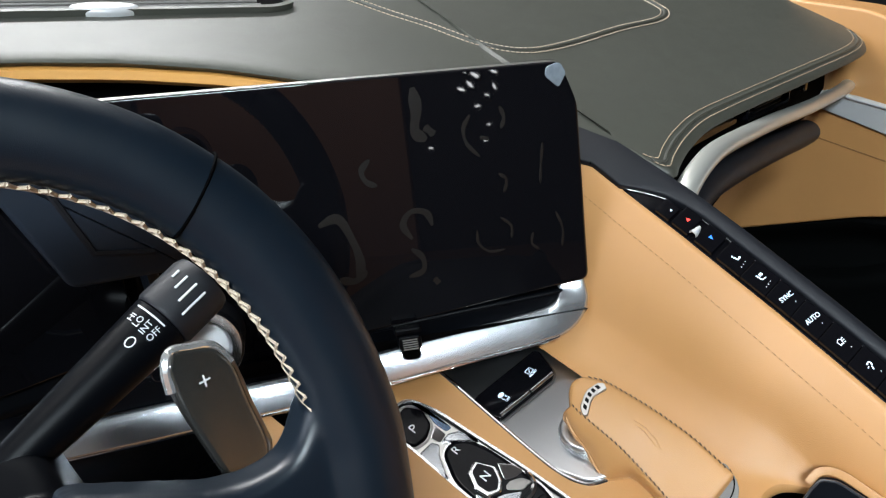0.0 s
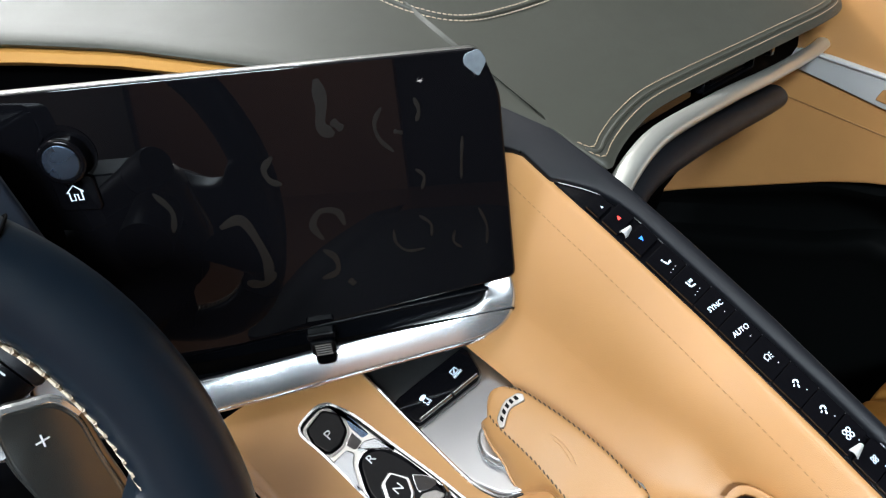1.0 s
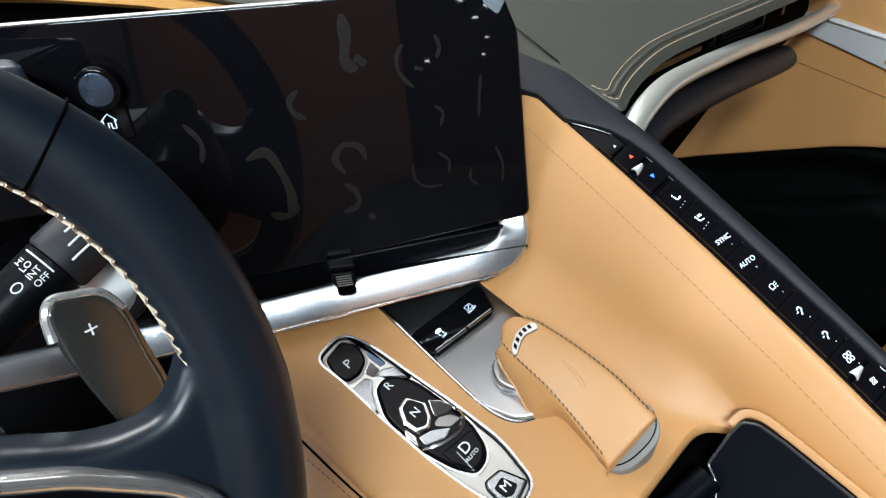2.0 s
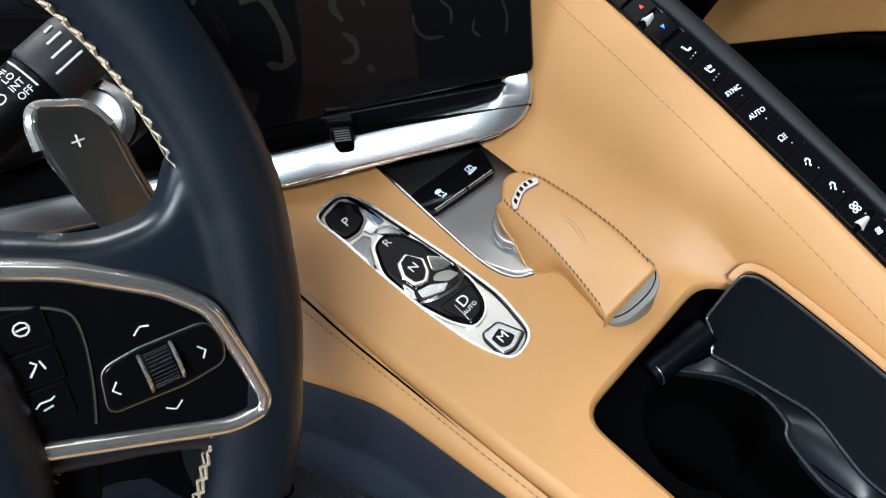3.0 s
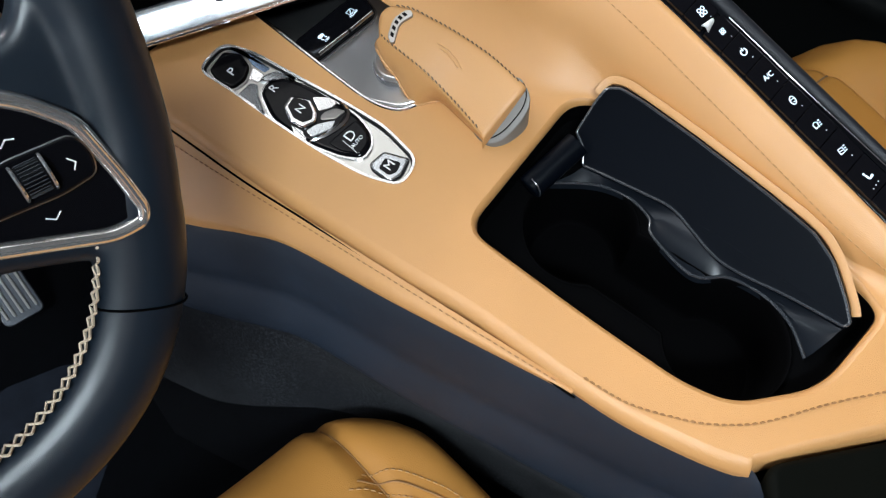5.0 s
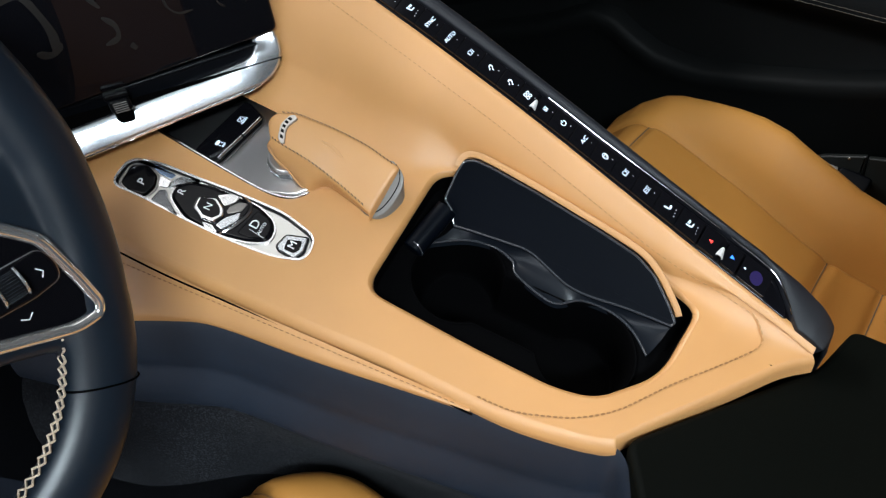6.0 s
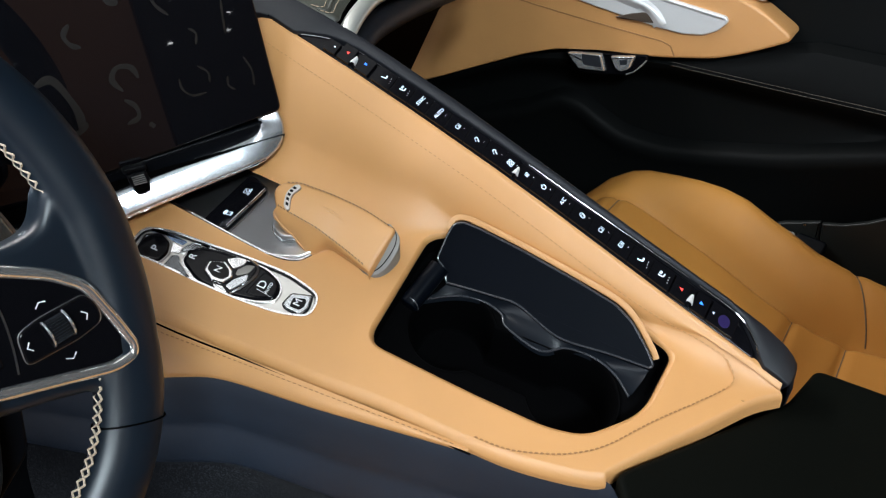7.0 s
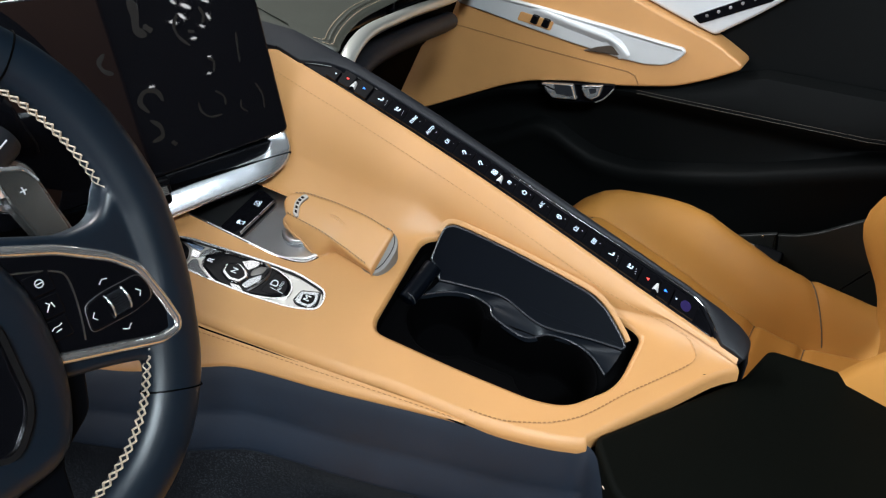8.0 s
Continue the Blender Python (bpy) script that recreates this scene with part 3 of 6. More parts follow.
shoulder_lo = spline([(0.117, 0.2565), (0.142, 0.2300), (0.153, 0.2055), (0.1515, 0.1830), (0.1425, 0.1720), (0.1400, 0.1335), (0.1575, 0.1140), (0.1645, 0.0880), (0.1610, 0.0645), (0.149, 0.0445)], 6)
for a, b in zip(shoulder_hi, shoulder_lo):
    p, q = on_flap(a[0], a[1], -0.003), deck(b[0], b[1], -0.0215)
    rows.append([p, p.lerp(q, 0.3) + V(0, 0, -0.003), p.lerp(q, 0.75) + V(0, 0, -0.003), q, q + V(0, 0, -0.006)])
part("shoulder", loft(rows), SHOULDER, cup, "sloped black shoulder")
part("shoulder_edge", tube([r[3] for r in rows], 0.0013, 8), EDGE_BLACK, cup, "paler rounded line drawn as the shoulder's edge highlight")
roll = [deck(0.1035 + 0.0465 * k / 6, 0.2605 - 0.004 * k / 6, -0.016 + 0.011 * k / 6) for k in range(7)]
part("hinge_roll", sweep([roll[0] + (roll[0] - roll[1]) * 0.25] + roll, ring(0.0105, 0.0100, 20), UPN, scale=lambda q: (0.72, 0.72) if q == 0 else (1, 1)), FLAP_BLACK, cup, "rounded hinge roll", 60)
end = [roll[0] + (V(0, -1, 0.25).normalized() * math.cos(a) + V(-0.1, 0.25, 1).normalized() * math.sin(a)) * 0.0104 for a in [math.pi * (-0.15 + 0.5 * k / 8) for k in range(9)]]
part("hinge_bead", tube(end, 0.0009, 6, up=(1, 0, 0)), EDGE_BLACK, cup, "paler arc drawn as the highlight on the roll's edge")

# ---- gear selector ----
gear = thing("gear_selector", "chrome and gloss black push button gear selector set in tan leather", "gear selector")
part("bezel", tray(plate, inset(plate, 0.0019), -0.004, 0.0016, on_gear), POLISHED, gear, "bright chrome rim")
part("bezel_gap", tray(inset(plate, 0.0019), inset(plate, 0.0026), -0.006, -0.0006, on_gear), GLOSS, gear, "dark gap inside the rim")
part("tub", prism(inset(plate, 0.0025), -0.010, -0.0022, 0.0012, on_gear), TUB, gear, "polished silver tub")


def facet(outline, h0, h1, slope, mat, name, label, b=0.0010):
    """A small slab whose top leans along v by slope."""
    vm = sum(v for _, v in outline) / len(outline)
    return part(name, prism(rpoly(outline, 0.0022, 3), h0, h1, b, lambda u, v, h: on_gear(u, v, h + (slope * (v - vm) if h > h0 + 1e-6 else 0.0)), 2), mat, gear, label, 25)


park = part("park_button", prism(rpoly([(-0.0125, 0.0905), (0.0075, 0.0925), (0.0142, 0.0785), (0.0085, 0.0640), (-0.0030, 0.0590), (-0.0145, 0.0620), (-0.0168, 0.0760)], 0.0035), -0.006, 0.0006, 0.0022, on_gear), GLOSS, gear, "gloss black button")
part("park_frame", tray(rpoly([(-0.0140, 0.0925), (0.0085, 0.0945), (0.0160, 0.0785), (0.0095, 0.0620), (-0.0035, 0.0565), (-0.0162, 0.0600), (-0.0186, 0.0765)], 0.004), inset(rpoly([(-0.0140, 0.0925), (0.0085, 0.0945), (0.0160, 0.0785), (0.0095, 0.0620), (-0.0035, 0.0565), (-0.0162, 0.0600), (-0.0186, 0.0765)], 0.004), 0.0015), -0.004, -0.0012, on_gear), DARK_CHROME, gear)
facet([(0.0125, 0.0890), (0.0172, 0.0720), (0.0175, 0.0480), (0.0110, 0.0500), (0.0112, 0.0640), (0.0162, 0.0785)], -0.006, -0.0004, 0.10, STEEL_BLUE, "web", "smoked steel facet")
facet([(-0.0010, 0.0570), (0.0095, 0.0610), (0.0100, 0.0490), (0.0010, 0.0480)], -0.006, -0.0008, 0.20, CHROME, "web", "facetted chrome web")
facet([(-0.0185, 0.0560), (-0.0030, 0.0545), (-0.0005, 0.0475), (-0.0075, 0.0415), (-0.0195, 0.0220), (-0.0192, 0.0400)], -0.006, 0.0006, -0.10, SILL, "shoulder", "bright silver shoulder", 0.0018)
facet([(0.0010, 0.0475), (0.0100, 0.0480), (0.0178, 0.0420), (0.0205, 0.0220), (0.0165, 0.0340), (0.0060, 0.0430)], -0.006, 0.0004, 0.05, SILL, "shoulder", "bright silver shoulder", 0.0016)
boss_out = rpoly([(-0.0059, 0.0400), (0.0055, 0.0422), (0.0155, 0.0338), (0.0203, 0.0168), (0.0212, -0.0100), (0.0203, -0.0390), (0.0138, -0.0570), (0.0057, -0.0640), (-0.0067, -0.0648), (-0.0145, -0.0490), (-0.0192, -0.0240), (-0.0197, -0.0030), (-0.0180, 0.0180)], 0.007, 4)
boss = part("center_boss", prism(boss_out, -0.006, 0.0006, 0.0040, on_gear, 5), GLOSS, gear, "gloss black rocker")
part("boss_frame", tray(inset(boss_out, -0.0013), inset(boss_out, 0.0003), -0.006, -0.0008, on_gear), CHROME, gear)
hexo = rpoly([(-0.0072, 0.0148), (0.0046, 0.0165), (0.0110, 0.0007), (0.0040, -0.0115), (-0.0034, -0.0160), (-0.0128, -0.0107), (-0.0138, 0.0025)], 0.0022, 3)
neutral = part("neutral_button", prism(hexo, -0.001, 0.0038, 0.0026, on_gear, 3), CHROME, gear, "raised chrome framed button", 25)
part("inlay", prism(rpoly([(-0.0045, 0.0118), (0.0034, 0.0128), (0.0078, 0.0010), (0.0025, -0.0085), (-0.0034, -0.0118), (-0.0094, -0.0078), (-0.0100, 0.0020)], 0.0018, 3), 0.0036, 0.0043, 0.0003, on_gear), GLOSS, neutral, "black inlay")
facet([(0.0128, 0.0010), (0.0195, -0.0080), (0.0220, -0.0170), (0.0165, -0.0200), (0.0060, -0.0115)], -0.001, 0.0016, 0.16, CHROME, "saddle", "facetted chrome cheek")
facet([(0.0060, -0.0120), (0.0160, -0.0205), (0.0180, -0.0290), (0.0085, -0.0272), (0.0005, -0.0165)], -0.001, 0.0012, -0.10, DARK_CHROME, "saddle", "smoked facet")
facet([(-0.0034, -0.0168), (0.0078, -0.0272), (0.0, -0.0298), (-0.0150, -0.0210), (-0.0132, -0.0130)], -0.001, 0.0018, 0.06, SILL, "saddle", "bright thumb facet")
facet([(-0.0146, 0.0010), (-0.0134, -0.0120), (-0.0185, -0.0195), (-0.0195, -0.0060)], -0.002, 0.0008, 0.06, CHROME, "saddle", "chrome side facet")
band = spline([(-0.0185, -0.0215), (-0.0065, -0.0290), (0.0095, -0.0335), (0.0185, -0.0300), (0.0222, -0.0200)], 6)
part("saddle_band", sweep([on_gear(p[0], p[1], 0.0004) for p in band], [(-0.0030, -0.001), (0.0030, -0.001), (0.0022, 0.0010), (0.0, 0.0018), (-0.0022, 0.0010)], UPN, scale=lambda q: (0.35 + 0.65 * math.sin(math.pi * min(1, max(0, q))), 1)), CHROME, gear, "curved chrome thumb rest")
drive = part("drive_button", prism(rpoly([(-0.0120, -0.0340), (0.0165, -0.0400), (0.0125, -0.0545), (0.0050, -0.0610), (-0.0055, -0.0615), (-0.0115, -0.0480)], 0.0035), -0.002, 0.0012, 0.0016, on_gear), GLOSS, gear, "gloss black button")
part("blade", sweep([on_gear(-0.0040, -0.0430, 0.0014), on_gear(-0.0052, -0.0520, 0.0016), on_gear(-0.0062, -0.0590, 0.0012)], ring(0.0005, 0.0004, 6), UPN), SILL, drive, "thin bright crease")
m_out = rpoly([(0.0068, -0.0745), (0.0130, -0.0955), (-0.0022, -0.0985), (-0.0125, -0.0940), (-0.0112, -0.0760), (-0.0075, -0.0712)], 0.003, 4)
part("manual_gap", tray(m_out, inset(m_out, 0.0011), -0.004, -0.0010, on_gear), GLOSS, gear, "black gap round the button")
manual = part("manual_button", prism(inset(m_out, 0.0012), -0.004, 0.0008, 0.0014, on_gear), SILL, gear, "satin silver button")
part("inlay", prism(rpoly([(0.0022, -0.0790), (0.0058, -0.0915), (-0.0020, -0.0935), (-0.0076, -0.0900), (-0.0074, -0.0800)], 0.0018, 3), 0.0004, 0.0012, 0.0003, on_gear), GLOSS, manual, "black inlay")


def gear_letter(text, u, v, h, size, parent, turn=-2.0):
    letters("letter", text, size, lambda a, b, c: on_gear(u + a, v + b, h + c), WHITE_PRINT, parent, 0.0002, "", turn)


gear_letter("P", -0.0037, 0.0725, 0.0008, 0.0112, park)
gear_letter("R", 0.0029, 0.0332, 0.0006, 0.0098, boss)
gear_letter("N", -0.0012, 0.0012, 0.0045, 0.0096, neutral)
gear_letter("D", 0.0026, -0.0455, 0.0014, 0.0122, drive)
gear_letter("AUTO", 0.0014, -0.0530, 0.0014, 0.0046, drive)
gear_letter("M", -0.0010, -0.0856, 0.0014, 0.0098, manual)

# ---- drive mode controller with palm rest ----
mode = thing("drive_mode_controller", "tan leather palm rest with a knurled metal mode dial", "controller")


# stations from nose to rear: lower flank edge, driver side ridge, far ridge, each as deck place and height
FLANK = spline([(0.0880, 0.4160, 0.022), (0.0842, 0.4040, 0.017), (0.0842, 0.3890, 0.010), (0.0822, 0.3672, 0.001), (0.0975, 0.3548, 0.001), (0.0991, 0.3354, 0.001), (0.0985, 0.3062, 0.001)], 6)
RIDGE = spline([(0.0925, 0.4140, 0.030), (0.0912, 0.4040, 0.031), (0.0932, 0.3872, 0.029), (0.0955, 0.3678, 0.026), (0.0967, 0.3503, 0.021), (0.0968, 0.3325, 0.017), (0.0959, 0.3062, 0.012)], 6)
FAR = spline([(0.1145, 0.4198, 0.040), (0.1222, 0.4080, 0.041), (0.1280, 0.3891, 0.040), (0.1325, 0.3717, 0.039), (0.1368, 0.3510, 0.037), (0.1389, 0.3325, 0.036), (0.1397, 0.3052, 0.033)], 6)


def on_palm(i, s, h=0.0):
    """On the top skin at station i: s runs from the driver side ridge (0) to the far one (1)."""
    a, b = RIDGE[i], FAR[i]
    q = a.lerp(b, s)
    bow = math.sin(math.pi * min(1, max(0, s)))
    return deck(q.x, q.y + 0.0070 * bow * max(0.0, 1 - i / 5) ** 2, q.z + 0.0022 * bow + h)


palm_rows = []
for i in range(len(RIDGE)):
    f, a, b = FLANK[i], RIDGE[i], FAR[i]
    row = [deck(f.x, f.y, f.z - 0.006), deck(f.x, f.y, f.z)]
    for k in (0.3, 0.6, 0.85):
        q = f.lerp(a, k)
        row.append(deck(q.x - 0.0016 * math.sin(math.pi * k), q.y, q.z + 0.0010 * math.sin(math.pi * k)))
    row += [on_palm(i, 0.0, 0.0004), on_palm(i, 0.05, 0.0006)] + [on_palm(i, s, 0.0) for s in (0.12, 0.25, 0.4, 0.55, 0.7, 0.82, 0.9)]
    row += [on_palm(i, 0.97, -0.0004), on_palm(i, 1.0, -0.0022), deck(b.x + 0.0016, b.y, b.z - 0.006), deck(b.x + 0.0022, b.y, b.z - 0.016), deck(b.x + 0.002, b.y, 0.001)]
    palm_rows.append(row)
first, last = palm_rows[0], palm_rows[-1]
nose = [[p + V(0.0005, 0.0022, -0.0022) for p in first], [p + V(0.002, 0.0022, -0.0062) for p in first], [p + V(0.004, -0.002, -0.0120) for p in first]]
tail = [[p + V(0.0, -0.0022, -0.0012) for p in last], [p + V(0.0, -0.0030, -0.0040) for p in last], [p + V(0.0, -0.002, -0.012) for p in last]]
part("palm_rest", loft(nose[::-1] + palm_rows + tail), TAN, mode, "rounded tan leather palm rest", 60)
for s, d in ((0.035, 0.0), (0.955, 0.0)):
    part("stitching", stitches([on_palm(i, s, 0.0009) for i in range(2, len(RIDGE) - 1)], 0.0042, 0.0032, 0.00058, (-0.15, -0.35, 0.92), skew=0.35), THREAD_DARK, mode, "brown thread stitching")
part("ridge_seam", tube([on_palm(i, 0.012, 0.0004) for i in range(1, len(RIDGE))], 0.00055, 6), TAN, mode, "leather seam ridge")
to = place(deck(0.0995, 0.4015, -0.002) - V(0, 0, 0.006), (1, 0, 0.2), (-0.2, -0.12, 0.97))
part("dial", prism(ring(0.0215, 0.0215, 48), -0.008, 0.016, 0.003, to), SATIN, mode, "ribbed metal rotary dial")
bm = merged([prism([(0.0217 * math.cos(a) + 0.0006 * x, 0.0217 * math.sin(a) + 0.0006 * y) for x, y in ring(1, 1, 6)], -0.004, 0.012, 0.0002, to, 1) for a in [2 * math.pi * i / 90 for i in range(90)]])
part("knurling", bm, CHROME, mode, "fine metal ribs")
part("dial_ring", tray(ring(0.0245, 0.0245, 48), ring(0.0222, 0.0222, 48), -0.008, 0.0015, to), GLOSS, mode, "black ring round the dial")


def badge_to(u, v, h=0.0):
    """u 0..1 across the nose, v along it in metres."""
    i = 4
    p = on_palm(i, u, h)
    bow = math.sin(math.pi * min(1, max(0, u)))
    return p + V(-0.02, 0.93, 0.24) * (v - 0.0085 + 0.005 * bow)


badge = part("badge", prism(rpoly([(0.10, -0.0040), (0.5, -0.0036), (0.92, -0.0046), (0.99, 0.0010), (0.90, 0.0036), (0.5, 0.0040), (0.12, 0.0046), (0.03, 0.0006)], 0.10, 4), -0.002, 0.0020, 0.0008, badge_to), DARK_CHROME, mode, "curved chrome badge plate")
for k in range(5):
    part("mark", prism([(0.20 + 0.145 * k + 0.04 * x, 0.0018 * y) for x, y in ((-1, -1), (1, -1), (1, 1), (-1, 1))], 0.0018, 0.0024, 0.0001, badge_to, 1), PLASTIC, badge, "dark mark on the badge")
emb = [tube([on_palm(18, 0.52, 0.0002), on_palm(20, 0.53, 0.0006), on_palm(22, 0.49, 0.0006), on_palm(24, 0.45, 0.0002)], 0.0005, 6),
       tube([on_palm(17, 0.58, 0.0002), on_palm(20, 0.59, 0.0006), on_palm(23, 0.54, 0.0006), on_palm(25, 0.48, 0.0002)], 0.0005, 6)]
part("embossing", merged(emb), TAN, mode, "faint embossed mark")
cap = spline([(0.0972, 0.3110), (0.0992, 0.2995), (0.1090, 0.2925), (0.1250, 0.2905), (0.1345, 0.2935), (0.1392, 0.3000), (0.1420, 0.3100)], 5)
cap = [(p[0], p[1]) for p in cap]
part("end_cap", prism(cap + [(0.1400, 0.3180), (0.0985, 0.3180)], -0.012, 0.0035, 0.0015, lambda x, y, h: deck(x, y, h + 0.62 * (x - 0.0972) if h > -0.011 else h)), GREY_RUBBER, mode, "grey plastic end cap")
part("cap_groove", tube([deck(x + 0.0006, y + 0.0046, 0.0036 + 0.62 * (x - 0.0972)) for x, y in cap[4:-4]], 0.0006, 6), DEEP, mode, "dark groove in the end cap")
part("skirt_seam", tube([deck(p.x, p.y, p.z + 0.0004) for p in FLANK[2:]], 0.0009, 8), TAN, mode, "leather edge seam")

# ---- two-button switch on the silver plate ----
sw = thing("switch_bank", "gloss black switch pair with chrome toggles on the silver plate", "switch")
box = rpoly([(0.0525, 0.4885), (0.0600, 0.4920), (0.1290, 0.4942), (0.1305, 0.4890), (0.1240, 0.4640), (0.1180, 0.4595), (0.0590, 0.4590), (0.0560, 0.4640)], 0.003, 4)
body = part("housing", prism(box, -0.001, 0.0062, 0.0022, on_plate), GLOSS, sw, "gloss black housing")
part("base_frame", tray(inset(box, -0.0016), inset(box, 0.0008), -0.001, 0.0022, on_plate), DARK_CHROME, sw)
bar = [on_plate(u, v, 0.0066) for u, v in ((0.0610, 0.4612), (0.0925, 0.4615), (0.1200, 0.4622))]
part("toggle", tube(spline(bar[:2], 4), 0.0021, 10), CHROME, sw, "chrome toggle lip")
part("toggle", tube(spline([bar[1] + V(0.0025, 0.0004, 0), bar[2]], 4), 0.0021, 10), CHROME, sw, "chrome toggle lip")
to1 = lambda u, v, h: on_plate(0.0752 + u * 0.98 - v * 0.18, 0.4745 + u * 0.18 + v * 0.98, h + 0.0064)
to2 = lambda u, v, h: on_plate(0.1086 + u * 0.98 - v * 0.18, 0.4785 + u * 0.18 + v * 0.98, h + 0.0064)
ico = merged([prism(ring(0.0032, 0.0022, 12), 0, 0.0003, 0.0001, lambda u, v, h: to1(u, v + 0.002, h)), tube([to1(-0.002, -0.0005, 0.0002), to1(-0.0028, -0.002, 0.0002), to1(-0.0018, -0.0034, 0.0002)], 0.0004, 5),
              tube([to1(0.002, -0.0005, 0.0002), to1(0.0012, -0.002, 0.0002), to1(0.0022, -0.0034, 0.0002)], 0.0004, 5)])
part("icon", ico, ICON, body, "white car skid symbol")
letters("icon", "OFF", 0.0032, lambda u, v, h: to1(u, v - 0.0056, h), ICON, body)
part("icon", merged([tray(rrect(0.0066, 0.0056, 0.0006, 2), inset(rrect(0.0066, 0.0056, 0.0006, 2), 0.0005), 0, 0.0003, to2), tube([to2(-0.0015, -0.0015, 0.0002), to2(0.0015, 0.0015, 0.0002)], 0.0005, 5)]), ICON, body, "white camera symbol")
letters("icon", "FRONT", 0.003, lambda u, v, h: to2(u, v - 0.0046, h), ICON, body)

# ---- climate button strip on top of the wall ----
strip = thing("climate_strip", "long gloss black strip of backlit climate buttons along the console ridge", "button strip")


def on_strip(u, v, h=0.0):
    """u across from the strip's inner edge, v along the car."""
    u += ridge_shift(v)
    return V(0.2145 + u * 0.925, v, 0.367 + 0.4535 * v + u * 0.38) + V(-0.342, -0.388, 0.856) * h


strip_side = [(0.0285 - 0.0004 * k, 0.02 + 0.0125 * k) for k in range(1, 12)] + [(0.0240, 0.17 + 0.0135 * k) for k in range(19)]
strip_out = rpoly([(0.000, -0.037), (0.010, -0.0325), (0.0245, -0.016), (0.0280, 0.002)] + strip_side + [(0.018, 0.446), (0.0, 0.476)] + [(0.0005, 0.45 - 0.02 * k) for k in range(24)], 0.006, 3)
part("bezel", prism(strip_out, -0.016, 0.0, 0.0015, on_strip), GLOSS, strip, "gloss black bezel")
rear_trim = [on_strip(p[0], p[1], 0.0052) for p in spline([(0.005, -0.0365), (0.0115, -0.0310), (0.0240, -0.0150), (0.0270, 0.002), (0.0272, 0.03)], 6)]
part("edge_trim", tube(rear_trim, 0.0008, 6), CHROME, strip, "thin bright edge line")
part("edge_trim", tube([on_strip(0.0275 - 0.0042 * min(1, (0.04 + 0.009 * k - 0.03) / 0.13), 0.04 + 0.009 * k, 0.0056) for k in range(20)], 0.0007, 6), CHROME, strip, "thin bright edge line")
part("edge_trim", tube([on_strip(p[0], p[1], 0.0004) for p in spline([(0.0236, 0.222), (0.0236, 0.32), (0.0234, 0.42), (0.017, 0.446), (0.003, 0.470)], 8)], 0.00032, 6), DARK_CHROME, strip, "thin dark edge line")


def strip_button(v0, v1, h=0.0040, wide=0.0205):
    return part("button", prism(rrect(wide, v1 - v0 - 0.0004, 0.0008, 2, 0.0022 + wide / 2, (v0 + v1) / 2), -0.002, h, 0.0005, on_strip, 2), GLOSS, strip)


def sym(v, u=0.0130, h=0.0042, k=0.88):
    """Local drawing plane of an icon: a to the right of the reader, b up."""
    return lambda a, b, c=0.0: on_strip(u + (a * 0.97 + b * 0.14) * k, v + (b * 0.97 - a * 0.14) * k, h + c)


def lines(t, *strokes, r=0.00036):
    return merged([tube([t(a, b, 0.0002) for a, b in s], r, 5, up=(-0.34, -0.39, 0.86)) for s in strokes])


def circle(cx, cy, r, n=10):
    return [(cx + r * math.cos(2 * math.pi * i / n), cy + r * math.sin(2 * math.pi * i / n)) for i in range(n + 1)]


def seat_icon(t):
    return merged([lines(t, [(-0.0030, 0.0034), (-0.0024, 0.0020)], [(-0.0022, 0.0014), (-0.0010, -0.0018)], r=0.0007), lines(t, [(-0.0008, -0.0022), (0.0030, -0.0016)], [(0.0012, -0.0014), (0.0030, -0.0010)], r=0.0007)])


def seat_heat_icon(t):
    waves = [[(x, 0.0030), (x + 0.0004, 0.0018), (x, 0.0006)] for x in (-0.0004, 0.0010, 0.0024)]
    return merged([lines(t, [(-0.0030, 0.0030), (-0.0016, -0.0018)], [(-0.0014, -0.0024), (0.0030, -0.0024)], r=0.0006), lines(t, *waves, r=0.0004)])


def arrow_icon(t, s=1):
    return prism([(-0.0016 * s, -0.0014 * s), (0.0016 * s, -0.0014 * s), (0, 0.0018 * s)], 0, 0.0003, 0.0001, lambda a, b, c: t(a, b, c), 1)


def fan_icon(t, s=1.0, r=0.0004):
    return lines(t, *[circle(0.0017 * s * x, 0.0017 * s * y, 0.0014 * s, 8) for x, y in ((1, 1), (-1, 1), (1, -1), (-1, -1))], r=r)


def vent_icon(t):
    arc = [(0.0018 * math.cos(a), 0.0012 + 0.0018 * math.sin(a)) for a in [radians(160 - 30 * i) for i in range(8)]]
    return merged([lines(t, arc, r=0.0006), lines(t, [(0.0004, -0.0006), (-0.0004, -0.0030)], r=0.0006), lines(t, [(-0.0034, -0.0004), (-0.0020, 0.0006)], r=0.0005)])


BARS = [[(0.0021, y), (0.0027, y + 0.0004), (0.0034, y)] for y in (-0.0018, 0.0, 0.0018)]


def glass_icon(t):
    return lines(t, [(-0.0026, -0.0022), (-0.0034, 0.0014), (-0.0012, 0.0026), (0.0010, 0.0014), (0.0004, -0.0022), (-0.0012, -0.0014), (-0.0026, -0.0022)], *BARS)


def rear_glass_icon(t):
    return lines(t, [(-0.0034, -0.0020), (-0.0034, 0.0020), (0.0006, 0.0020), (0.0010, -0.0020), (-0.0034, -0.0020)], [(-0.0024, 0.0), (-0.0004, 0.0)], *BARS)


def recirculation_icon(t):
    return lines(t, [(0.0024 * math.cos(a), 0.0032 * math.sin(a)) for a in [radians(30 * i) for i in range(13)]], [(-0.0016, 0.0010), (0.0014, 0.0010)], [(-0.0004, -0.0012), (0.0010, -0.0012)])


